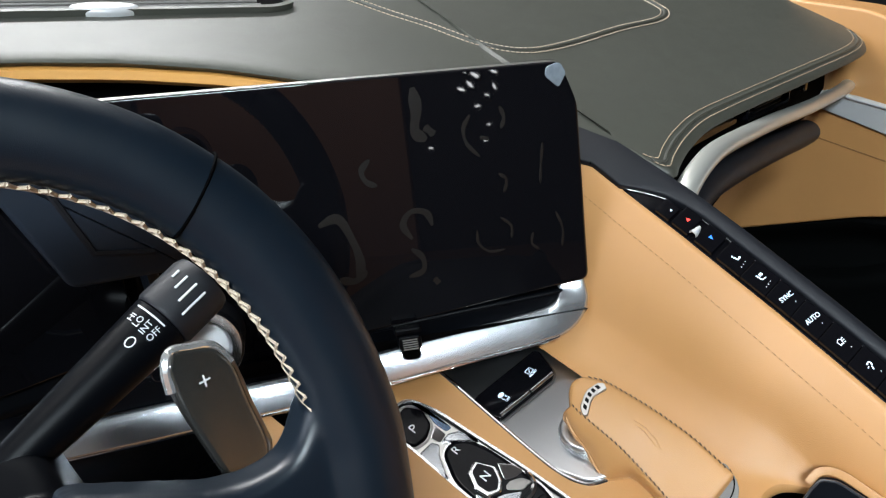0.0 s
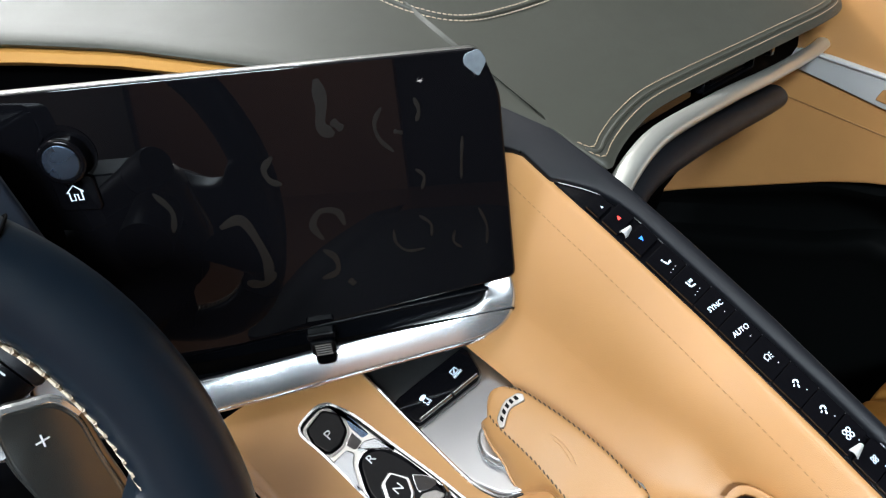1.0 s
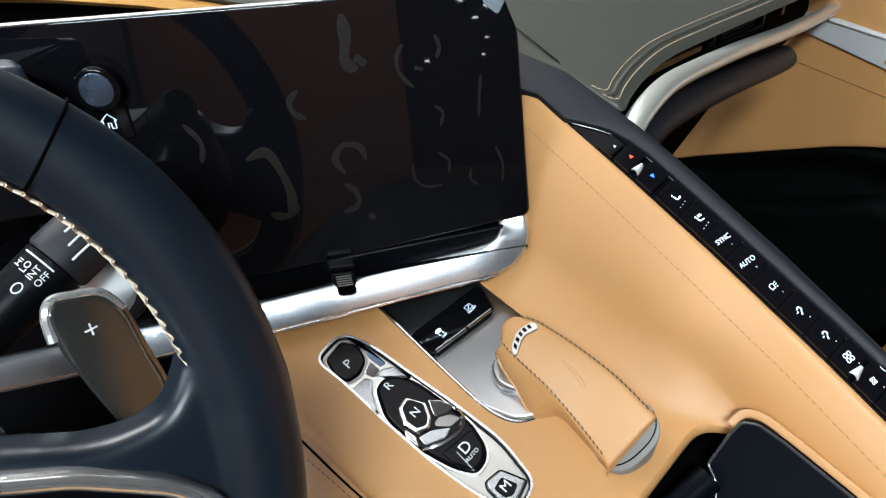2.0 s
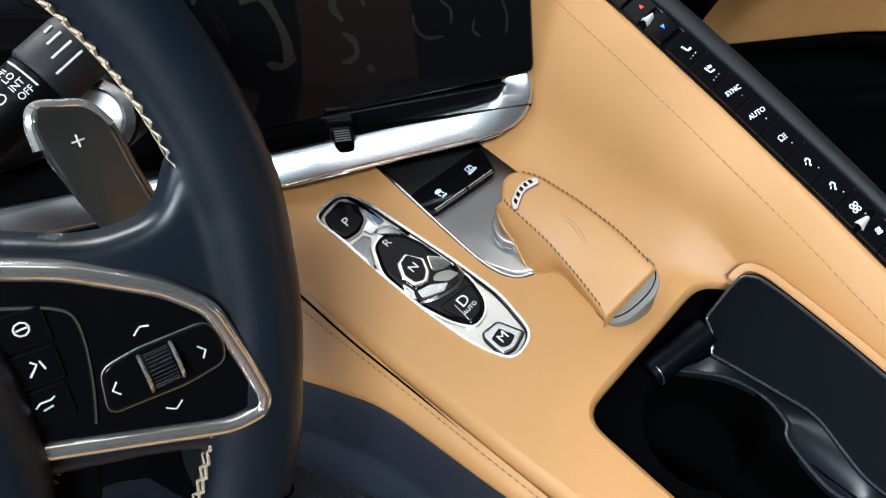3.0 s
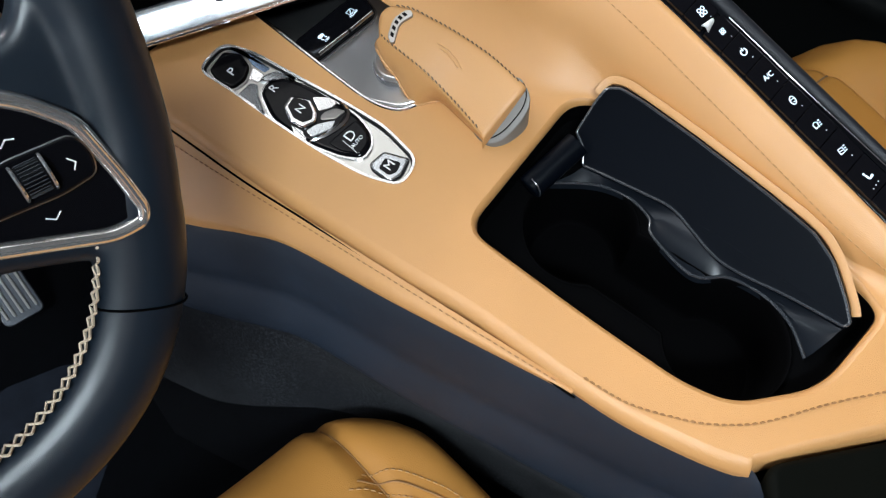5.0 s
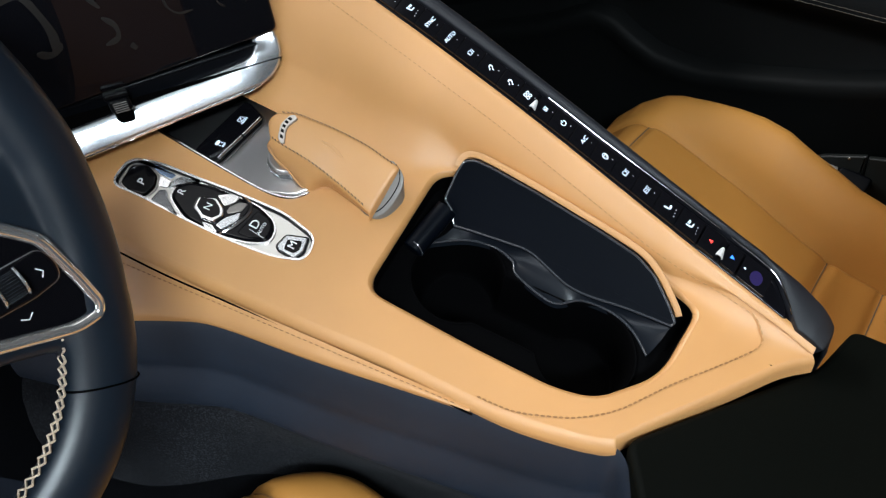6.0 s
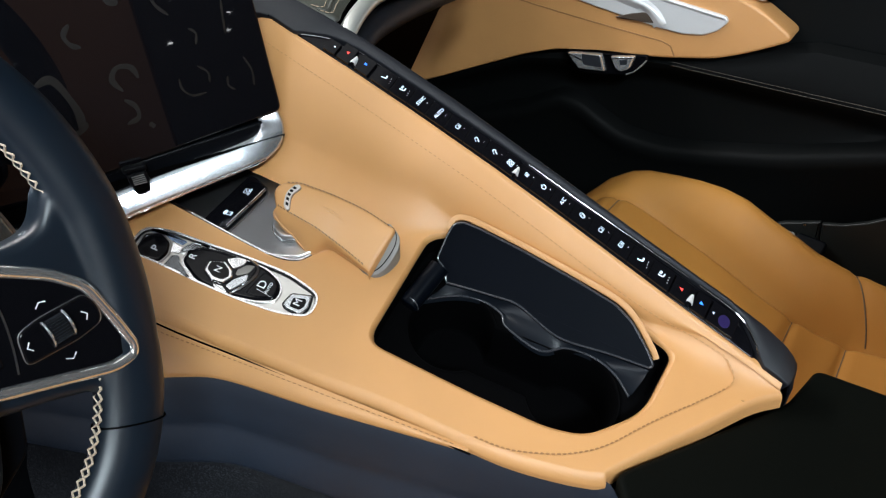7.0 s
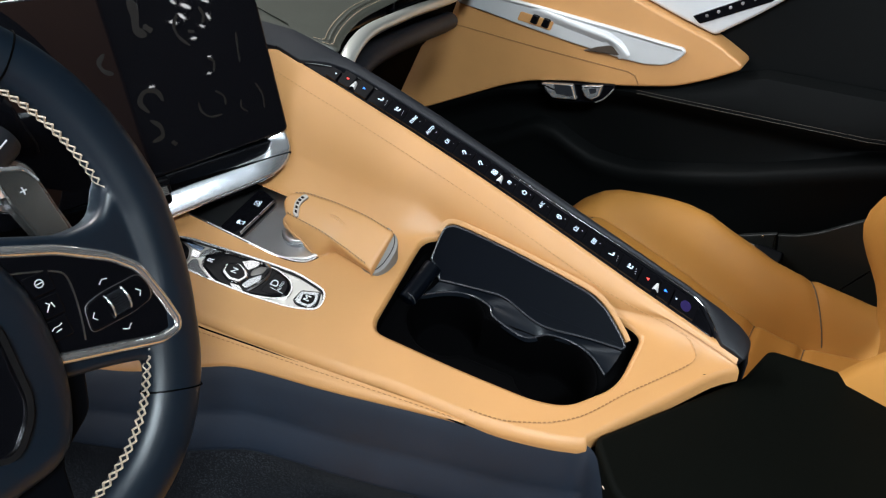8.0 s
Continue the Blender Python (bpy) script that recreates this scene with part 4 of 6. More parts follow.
def power_icon(t):
    return lines(t, [(0.0026 * math.sin(a), 0.0026 * math.cos(a)) for a in [radians(35 + 290 * i / 12) for i in range(13)]], [(0, 0.0008), (0, 0.0034)], r=0.0005)


buttons = [
    (0.384, 0.3625, "seat"), (0.3625, 0.341, "seat2"), (0.341, 0.320, "SYNC"), (0.320, 0.298, "AUTO"), (0.298, 0.2755, "glass"), (0.2755, 0.254, "vent"), (0.254, 0.2345, "vent"),
    (0.2345, 0.2190, "fan"), (0.2165, 0.200, "fan2"), (0.200, 0.179, "power"), (0.179, 0.157, "A/C"), (0.157, 0.1365, "recirculation"), (0.1365, 0.1155, "glass"), (0.1155, 0.0940, "rear_glass"),
    (0.0940, 0.0730, "seat"), (0.0730, 0.0515, "seat2"),
]
for v1, v0, what in buttons:
    b = strip_button(v0, v1)
    t = sym((v0 + v1) / 2)
    if what in ("SYNC", "AUTO", "A/C"):
        letters("icon", what, 0.0058, lambda a, c, d, t=t: t(a, c, d), ICON, b)
    else:
        kind = {"seat": seat_icon, "seat2": seat_heat_icon, "glass": glass_icon, "vent": vent_icon, "fan": lambda q: fan_icon(q, 1.1), "fan2": lambda q: fan_icon(q, 0.70, 0.00026), "power": power_icon, "recirculation": recirculation_icon, "rear_glass": rear_glass_icon}[what]
        part("icon", kind(t), ICON, b, "backlit symbol")
    n_dots = 3 if what in ("seat", "seat2") else 1
    part("indicator", merged([prism(ring(0.00042, 0.00042, 8), 0, 0.0002, 0.00005, lambda a, c, d, i=i, v0=v0, v1=v1: on_strip(0.0150 + a - i * 0.0030, (v0 + v1) / 2 - 0.0064 - 0.0004 * i + c, 0.0043 + d), 1) for i in range(n_dots)]), WHITE_PRINT, b)
for v1, v0, m, s, flip in ((0.426, 0.4105, RED_ICON, 1.25, 1), (0.4045, 0.388, BLUE_ICON, 1.25, -1), (0.0505, 0.0340, RED_ICON, 1.25, 1), (0.0285, 0.0150, BLUE_ICON, 1.25, -1)):
    b = strip_button(v0, v1)
    q = sym((v0 + v1) / 2)
    part("icon", arrow_icon(lambda a, c, d=0.0, q=q, f=flip: q(a, c * f, d), s), m, b, "red arrow" if m is RED_ICON else "blue arrow")
for v, u in ((0.4075, 0.0095), (0.2178, 0.0095), (0.0313, 0.0100)):
    rows = []
    for i in range(7):
        a = math.pi * i / 6
        rows.append([on_strip(u + w, v - (0.0026 - 0.25 * w) * math.cos(a), 0.003 + 0.0038 * math.sin(a)) for w in (-0.0042, -0.002, 0.0, 0.002, 0.0042)])
    part("rocker", thicken(loft(rows), 0.001), SILVER, strip, "small chrome rocker bridge", 60)
b = strip_button(0.428, 0.442, wide=0.0150)
part("icon", arrow_icon(sym(0.4325, 0.0105), 0.8), ICON, b, "small white arrow")
b = strip_button(-0.0125, 0.0135, wide=0.022)
part("icon", arrow_icon(sym(0.0100, 0.0125), 0.8), ICON, b, "small white arrow")
part("sensor_window", prism(ring(0.0062, 0.0052, 20), 0.004, 0.0046, 0.0002, lambda a, c, d: on_strip(0.0115 + a, -0.0010 + c, d)), VIOLET_ICON, b, "violet tinted sensor window")
# dark rubber flank on the passenger side
flank = []
for i in range(101):
    s = i / 100
    v = 0.565 - 0.6375 * (1 - (1 - s) ** 1.6)
    inner = lerp([(-0.0725, 0.006), (-0.0690, -0.002), (-0.045, -0.002), (-0.030, 0.012), (-0.016, 0.0245), (0.002, 0.0280), (0.04, 0.0275), (0.16, 0.0242), (0.41, 0.0242), (0.43, 0.022), (0.446, 0.018), (0.466, 0.006), (0.476, -0.001), (0.508, -0.001), (0.522, -0.010), (0.565, -0.024)], v)
    o = -ridge_shift(v) + max(ridge_shift(v) + inner + 0.008, lerp([(-0.0725, 0.020), (-0.0718, 0.030), (-0.0690, 0.0365), (-0.0640, 0.0398), (-0.0541, 0.0432), (-0.033, 0.0468), (0.0044, 0.0475), (0.30, 0.046), (0.38, 0.0425), (0.4255, 0.039), (0.46, 0.0345), (0.49, 0.0300), (0.506, 0.0270), (0.53, 0.0165), (0.554, 0.006), (0.565, 0.000)], v))
    h = lerp([(0, 0.002), (0.05, 0.002), (0.90, 0.002), (0.97, -0.001), (1.0, -0.006)], s)
    p0, p1, p2 = on_strip(inner, v, -0.010), on_strip(inner, v, 0.001 + h), on_strip((inner + o) / 2, v, 0.0045 + h)
    p3, p4 = on_strip(o, v, 0.001 + h), on_strip(o + 0.006, v, -0.012)
    flank.append([p0, p1, on_strip(inner + 0.002, v, 0.003 + h), p2, on_strip(o - 0.002, v, 0.0035 + h), p3, p4, p4 + V(0.012, 0, -0.05), V(p4.x + 0.03, v, 0.10), V(p4.x + 0.03, v, -0.1)])
flank.append([p + V(0, -0.001, -0.012) for p in flank[-1]])
flank.append([p + V(0, 0.004, -0.05) for p in flank[-1]])
part("flank", loft(flank), SOFT_BLACK, console, "soft dark flank on the passenger side", 50)
part("flank_seam", tube([on_strip(u, v, 0.0038) for u, v in ((-0.002, 0.507), (0.010, 0.510), (0.022, 0.510), (0.032, 0.506))], 0.0009, 6), DEEP, console, "seam line")

# ---- rear armrest ----
arm = thing("armrest", "large dark leather center armrest with stitched edge", "armrest")


def on_arm(u, v, h=0.0):
    return V(u, v, 0.3235 - 0.030 * (u - 0.06) + 0.055 * (v - 0.03) + h)


arm_out = rpoly([(0.068, 0.0255), (0.234, -0.0715), (0.298, -0.084), (0.325, -0.55), (0.02, -0.55), (-0.02, -0.10), (0.018, -0.012)], 0.010, 5)
part("pad", prism(arm_out, -0.035, 0.001, 0.007, on_arm), ARM_BLACK, arm, "dark soft leather pad")
part("base", prism(inset(arm_out, 0.004), -0.42, -0.033, 0.002, on_arm), DARK_SIDE, arm, "slate base")
part("stitching", stitches([on_arm(0.034 - 0.055 * i / 30, 0.0 - 0.10 * i / 30, -0.02) for i in range(31)], 0.006, 0.0042, 0.0007, (-1, 0, 0)), THREAD_PALE, arm, "pale thread")

# ================= screen =================
SN = V(-0.4206, -0.8954, 0.1463)


def on_screen(x, z, h=0.0):
    return V(x, 0.468 - 0.4697 * (x - 0.167) + 0.1634 * (z - 0.514), z) + SN * h


screen = thing("infotainment_screen", "large gloss black infotainment screen, switched off and smeared with fingerprints", "screen")
glass_o = rpoly([(-0.165, 0.4785), (0.1675, 0.513), (0.1725, 0.66), (0.163, 0.693), (-0.165, 0.699)], 0.007, 5)
part("glass", prism(glass_o, -0.006, 0.0, 0.002, on_screen), GLASS_BLACK, screen, "dark smeared glass")
part("frame", prism(inset(glass_o, -0.0007), -0.014, -0.004, 0.003, on_screen), DARK_CHROME, screen, "thin metal rear frame")
part("back_shell", prism(inset(glass_o, 0.004), -0.05, -0.014, 0.01, on_screen), PLASTIC, screen, "black rear shell")
knob = part("knob", prism(ring(0.0155, 0.0155, 40), -0.001, 0.015, 0.003, lambda u, v, h: on_screen(-0.1015 + u * 0.905, 0.653 + v, h)), GLOSS, screen, "black volume knob")
part("knob_face", prism(ring(0.0115, 0.0115, 40), 0.0148, 0.0158, 0.0006, lambda u, v, h: on_screen(-0.1015 + u * 0.905, 0.653 + v, h)), STEEL_BLUE, knob, "brushed blue steel face")
part("knob_ring", tray(ring(0.0195, 0.0195, 40), ring(0.0160, 0.0160, 40), -0.001, 0.0012, lambda u, v, h: on_screen(-0.1015 + u * 0.905, 0.655 + v, h)), GLOSS, screen)
home = part("home_button", prism(rrect(0.028, 0.026, 0.004, 4), -0.001, 0.0028, 0.0015, lambda u, v, h: on_screen(-0.103 + u * 0.905, 0.6285 + v - u * 0.1, h)), GLOSS, screen, "gloss home button")
hl = lambda a, b: on_screen(-0.1035 + a * 0.905, 0.6285 + b, 0.0031)
part("icon", merged([tube([hl(*p) for p in s], 0.0005, 5, up=SN) for s in ([(-0.0055, 0.0005), (0, 0.0055), (0.0055, 0.0005)], [(-0.004, 0.001), (-0.004, -0.005), (-0.001, -0.005), (-0.001, -0.001), (0.0012, -0.001), (0.0012, -0.005), (0.004, -0.005), (0.004, 0.001)])]), ICON, home, "white house outline")
film_o = rpoly([(0.1500, 0.683), (0.1515, 0.690), (0.162, 0.6928), (0.1662, 0.684), (0.1595, 0.673)], 0.003, 3)
part("corner_film", prism(film_o, -0.0002, 0.0012, 0.0008, on_screen), TAPE, screen, "peeling clear corner film")


def smear(pts, w):
    path = [on_screen(p[0], p[1], 0.0001) for p in spline(pts, 6)]
    return sweep(path, [(-w / 2, 0), (-w / 4, 0.00005), (w / 4, 0.00005), (w / 2, 0), (0, -0.0001)], SN,
                 scale=lambda q: (0.35 + 0.65 * min(1.0, 5 * q, 5 * (1 - q)) * (0.75 + 0.25 * math.sin(9 * q)), 1))


SMEARS = [([(-0.026, 0.588), (-0.012, 0.592), (-0.005, 0.575), (-0.002, 0.555), (-0.006, 0.541)], 0.007), ([(-0.019, 0.543), (-0.008, 0.540), (0.001, 0.548)], 0.006),
          ([(0.038, 0.568), (0.033, 0.580), (0.040, 0.590), (0.051, 0.588), (0.054, 0.577)], 0.005), ([(0.036, 0.560), (0.043, 0.552), (0.042, 0.541), (0.031, 0.537)], 0.0045), ([(0.049, 0.533), (0.052, 0.528)], 0.005),
          ([(0.018, 0.635), (0.011, 0.627), (0.013, 0.618), (0.020, 0.614)], 0.0045), ([(0.056, 0.685), (0.056, 0.668), (0.053, 0.652), (0.060, 0.645)], 0.0085), ([(0.060, 0.655), (0.066, 0.648)], 0.006),
          ([(0.093, 0.660), (0.087, 0.650), (0.088, 0.638), (0.096, 0.627)], 0.003), ([(0.115, 0.664), (0.117, 0.655), (0.114, 0.647)], 0.003), ([(0.108, 0.612), (0.113, 0.606), (0.110, 0.596)], 0.0025),
          ([(0.086, 0.568), (0.086, 0.557), (0.093, 0.549), (0.105, 0.549)], 0.0022), ([(0.105, 0.576), (0.112, 0.568), (0.111, 0.558)], 0.0022), ([(0.143, 0.632), (0.140, 0.615), (0.138, 0.600)], 0.0022),
          ([(0.147, 0.575), (0.151, 0.560), (0.149, 0.545)], 0.002), ([(0.128, 0.560), (0.126, 0.551), (0.131, 0.545)], 0.002), ([(0.098, 0.642), (0.104, 0.640)], 0.003), ([(-0.06, 0.62), (-0.052, 0.605), (-0.055, 0.59)], 0.004)]
for pts, w in SMEARS:
    part("smear", smear(pts, w * 1.2), FILM, screen, "greasy finger smear")
# lower black bar and silver sill
part("chin", prism(rpoly([(-0.30, 0.452), (0.14, 0.474), (0.150, 0.506), (-0.30, 0.478)], 0.006), -0.05, -0.0035, 0.003, on_screen), PLASTIC, screen, "black recess under the glass")
sill = thing("silver_sill", "polished silver trim bar curving under the screen", "trim bar")
sill_path = [on_screen(x, z, h) for x, z, h in ((-0.46, 0.4240, -0.02), (-0.30, 0.4365, 0.0), (-0.10, 0.4535, 0.006), (-0.03, 0.4597, 0.006), (0.05, 0.4695, 0.006), (0.098, 0.4750, 0.006), (0.122, 0.4782, 0.006))]
sill_path += [on_screen(x, z, h) for x, z, h in ((0.137, 0.4812, 0.005), (0.1475, 0.4870, 0.003), (0.1532, 0.4960, 0.0), (0.1550, 0.507, -0.006), (0.1553, 0.522, -0.012))]
part("bar", sweep(spline(sill_path, 8), [(-0.0105, -0.010), (0.0070, -0.0105), (0.0088, -0.0095), (0.0093, -0.0075), (0.0082, -0.0055), (0.0030, 0.0005), (-0.0030, 0.0066), (-0.0070, 0.0100), (-0.0090, 0.0106), (-0.0115, 0.009)],
                 lambda q: V(0.0, -0.25, 1).lerp(V(-0.9, 0.0, 0.25), min(1, max(0, (q - 0.60) / 0.30))), scale=lambda q: (1, 1) if q < 0.8 else (1 - 0.3 * (q - 0.8) / 0.2, 1 - 0.15 * (q - 0.8) / 0.2)), SILL, sill, "polished silver bar", 60)
part("lower_edge", tube([p + V(0, 0, -0.0125) + SN * 0.006 for p in spline(sill_path[1:8], 6)], 0.0016, 8), CHROME, sill, "bright lower lip")
clip_thing = thing("cable_clip", "small black plastic clip stuck on the silver sill", "clip")
ct = lambda u, v, h: on_screen(0.0215 + u, 0.4880 + v, 0.012 + h)
part("body", prism(rrect(0.017, 0.012, 0.003), -0.006, 0.007, 0.002, ct), PLASTIC, clip_thing, "black clip body")
part("arm", prism(rrect(0.020, 0.006, 0.002, cy=0.0085), -0.006, 0.004, 0.002, ct), PLASTIC, clip_thing)
part("foot", prism(rrect(0.014, 0.012, 0.004, cy=-0.011), -0.006, 0.003, 0.002, ct), DEEP, clip_thing)
part("ribs", merged([prism(rrect(0.011, 0.0009, 0.0003, 2, cy=-0.005 + 0.002 * i), 0.006, 0.0078, 0.0003, ct, 1) for i in range(5)]), GREY_RUBBER, clip_thing)

# ================= steering wheel =================
wheel = thing("steering_wheel", "black leather steering wheel with pale cross stitching and chrome trimmed spokes", "steering wheel")
WO, WU, WV = V(-0.148, 0.306, 0.503), V(1, 0, 0), V(0, math.sin(radians(19)), math.cos(radians(19)))
WN = WU.cross(WV)
CU, CV = -0.150, 0.078


def on_wheel(u, v, h=0.0):
    """u right and v up in the wheel's plane, h towards the driver."""
    return WO + WU * u + WV * v + WN * h


def rim_point(a, hw, hh, n=2.35):
    c, s = math.cos(a), math.sin(a)
    v = CV + hh * math.copysign(abs(s) ** (2 / n), s)
    lean = 1 - 0.062 * min(1, max(0, (0.09 - v) / 0.09))
    return CU + hw * lean * math.copysign(abs(c) ** (2 / n), c), v


def rim_path(hw, hh, steps=120, h=0.0, a0=0.0, a1=2 * math.pi):
    dense = [rim_point(a0 + (a1 - a0) * i / 2000, hw, hh) for i in range(2001)]
    acc = [0.0]
    for p, q in zip(dense, dense[1:]):
        acc.append(acc[-1] + math.hypot(q[0] - p[0], q[1] - p[1]))
    out, j = [], 0
    for i in range(steps):
        want = acc[-1] * i / steps
        while acc[j + 1] < want:
            j += 1
        out.append(dense[j])
    return [on_wheel(u, v, h) for u, v in out]


def rim_rows():
    rows = []
    mid = rim_path(0.1715, 0.191, 160)
    k = len(mid)
    for i, p in enumerate(mid):
        t = (mid[(i + 1) % k] - mid[i - 1]).normalized()
        s = t.cross(WN).normalized()
        loc = p - WO
        u, v = loc.dot(WU), loc.dot(WV)
        side = abs(u - CU) / 0.17
        wide = 0.0190 + 0.0022 * max(0, side - 0.75) / 0.25
        row = []
        for j in range(20):
            a = 2 * math.pi * j / 20
            c, sn = math.cos(a), math.sin(a)
            full = wide + (0.0085 * min(1, max(0, (0.035 - v) / 0.05)) if c < 0 else 0.0)
            row.append(p + s * (full * math.copysign(abs(c) ** 0.9, c)) + WN * (0.0165 * math.copysign(abs(sn) ** 0.9, sn)))
        rows.append(row)
    return rows


def mir(pts, f):
    return [(2 * CU - u, v) for u, v in pts][::-1] if f < 0 else pts


# leather joints round the rim
for a in (0.76, -0.685, math.pi - 0.76, math.pi + 0.685):
    u, v = rim_point(a, 0.1715, 0.191)
    u2, v2 = rim_point(a + 0.02, 0.1715, 0.191)
    t = V(u2 - u, v2 - v).normalized()
    s = V(t.y, -t.x)
    loopp = []
    for j in range(28):
        b = 2 * math.pi * j / 28
        c, sn = math.cos(b), math.sin(b)
        wide = (0.0200 + (0.0080 if c < 0 else 0.0)) if v < 0.03 else 0.0197
        d = wide * math.copysign(abs(c) ** 0.9, c)
        tilt = 0.0 + 0.12 * d
        loopp.append(on_wheel(u + s.x * d + t.x * tilt, v + s.y * d + t.y * tilt, (0.0170 if v < 0.03 else 0.0163) * math.copysign(abs(sn) ** 0.9, sn)))
    part("joint", tube(loopp, 0.0007, 6, True, up=WV), DEEP, wheel, "leather joint")
# rim and spoke leather are one skin
def spoke_outline(f):
    return mir(rpoly([(-0.105, 0.124), (-0.042, 0.0945), (-0.014, 0.094), (0.004, 0.120), (0.022, 0.12), (0.022, 0.03), (0.010, -0.020), (-0.024, -0.021), (-0.057, -0.006), (-0.105, 0.010)], 0.012, 6), f)


skin = merged([loft(rim_rows(), True, True)] + [prism(spoke_outline(f), -0.018, 0.0085, 0.006, on_wheel) for f in (1, -1)])
rim = part("rim", skin, WHEEL_LEATHER, wheel, "black leather rim and spoke skin", 60)
rim.modifiers.clear()
re = rim.modifiers.new("skin", "REMESH")
re.mode, re.voxel_size, re.use_smooth_shade = "VOXEL", 0.0019, True
sm = rim.modifiers.new("fair", "SMOOTH")
sm.factor, sm.iterations = 0.5, 14


# cross stitching along the inside of the rim


def cross_stitch(a0, a1, n, hw=0.1520, hh=0.1715, h=0.0):
    bms = []
    pts = rim_path(hw, hh, n, h + 0.0062, a0, a1)
    inn = rim_path(hw, hh, n, h - 0.0048, a0, a1)
    for i in range(n - 1):
        p, q = pts[i], inn[i + 1]
        c = (p + q) / 2
        t = (pts[i + 1] - pts[i]).normalized()
        o = t.cross(WN).normalized() * -0.0012
        for x, y in ((pts[i], inn[i + 1]), (inn[i], pts[i + 1])):
            m = (x + y) / 2 + o * 0.6
            bms.append(tube([x + o * 0.2, m, y + o * 0.2], 0.00085, 5, up=WN))
    return merged(bms)


part("stitching", cross_stitch(0.12, math.pi - 0.12, 68), THREAD_PALE, wheel, "pale cross stitching")
part("stitching", cross_stitch(-0.50, -math.pi + 0.50, 44, 0.1435, 0.1630, 0.003), THREAD_PALE, wheel, "pale cross stitching")

def on_pad(u, v, h=0.0):
    return on_wheel(u - 0.001, v + 0.0025, h + 0.0065)


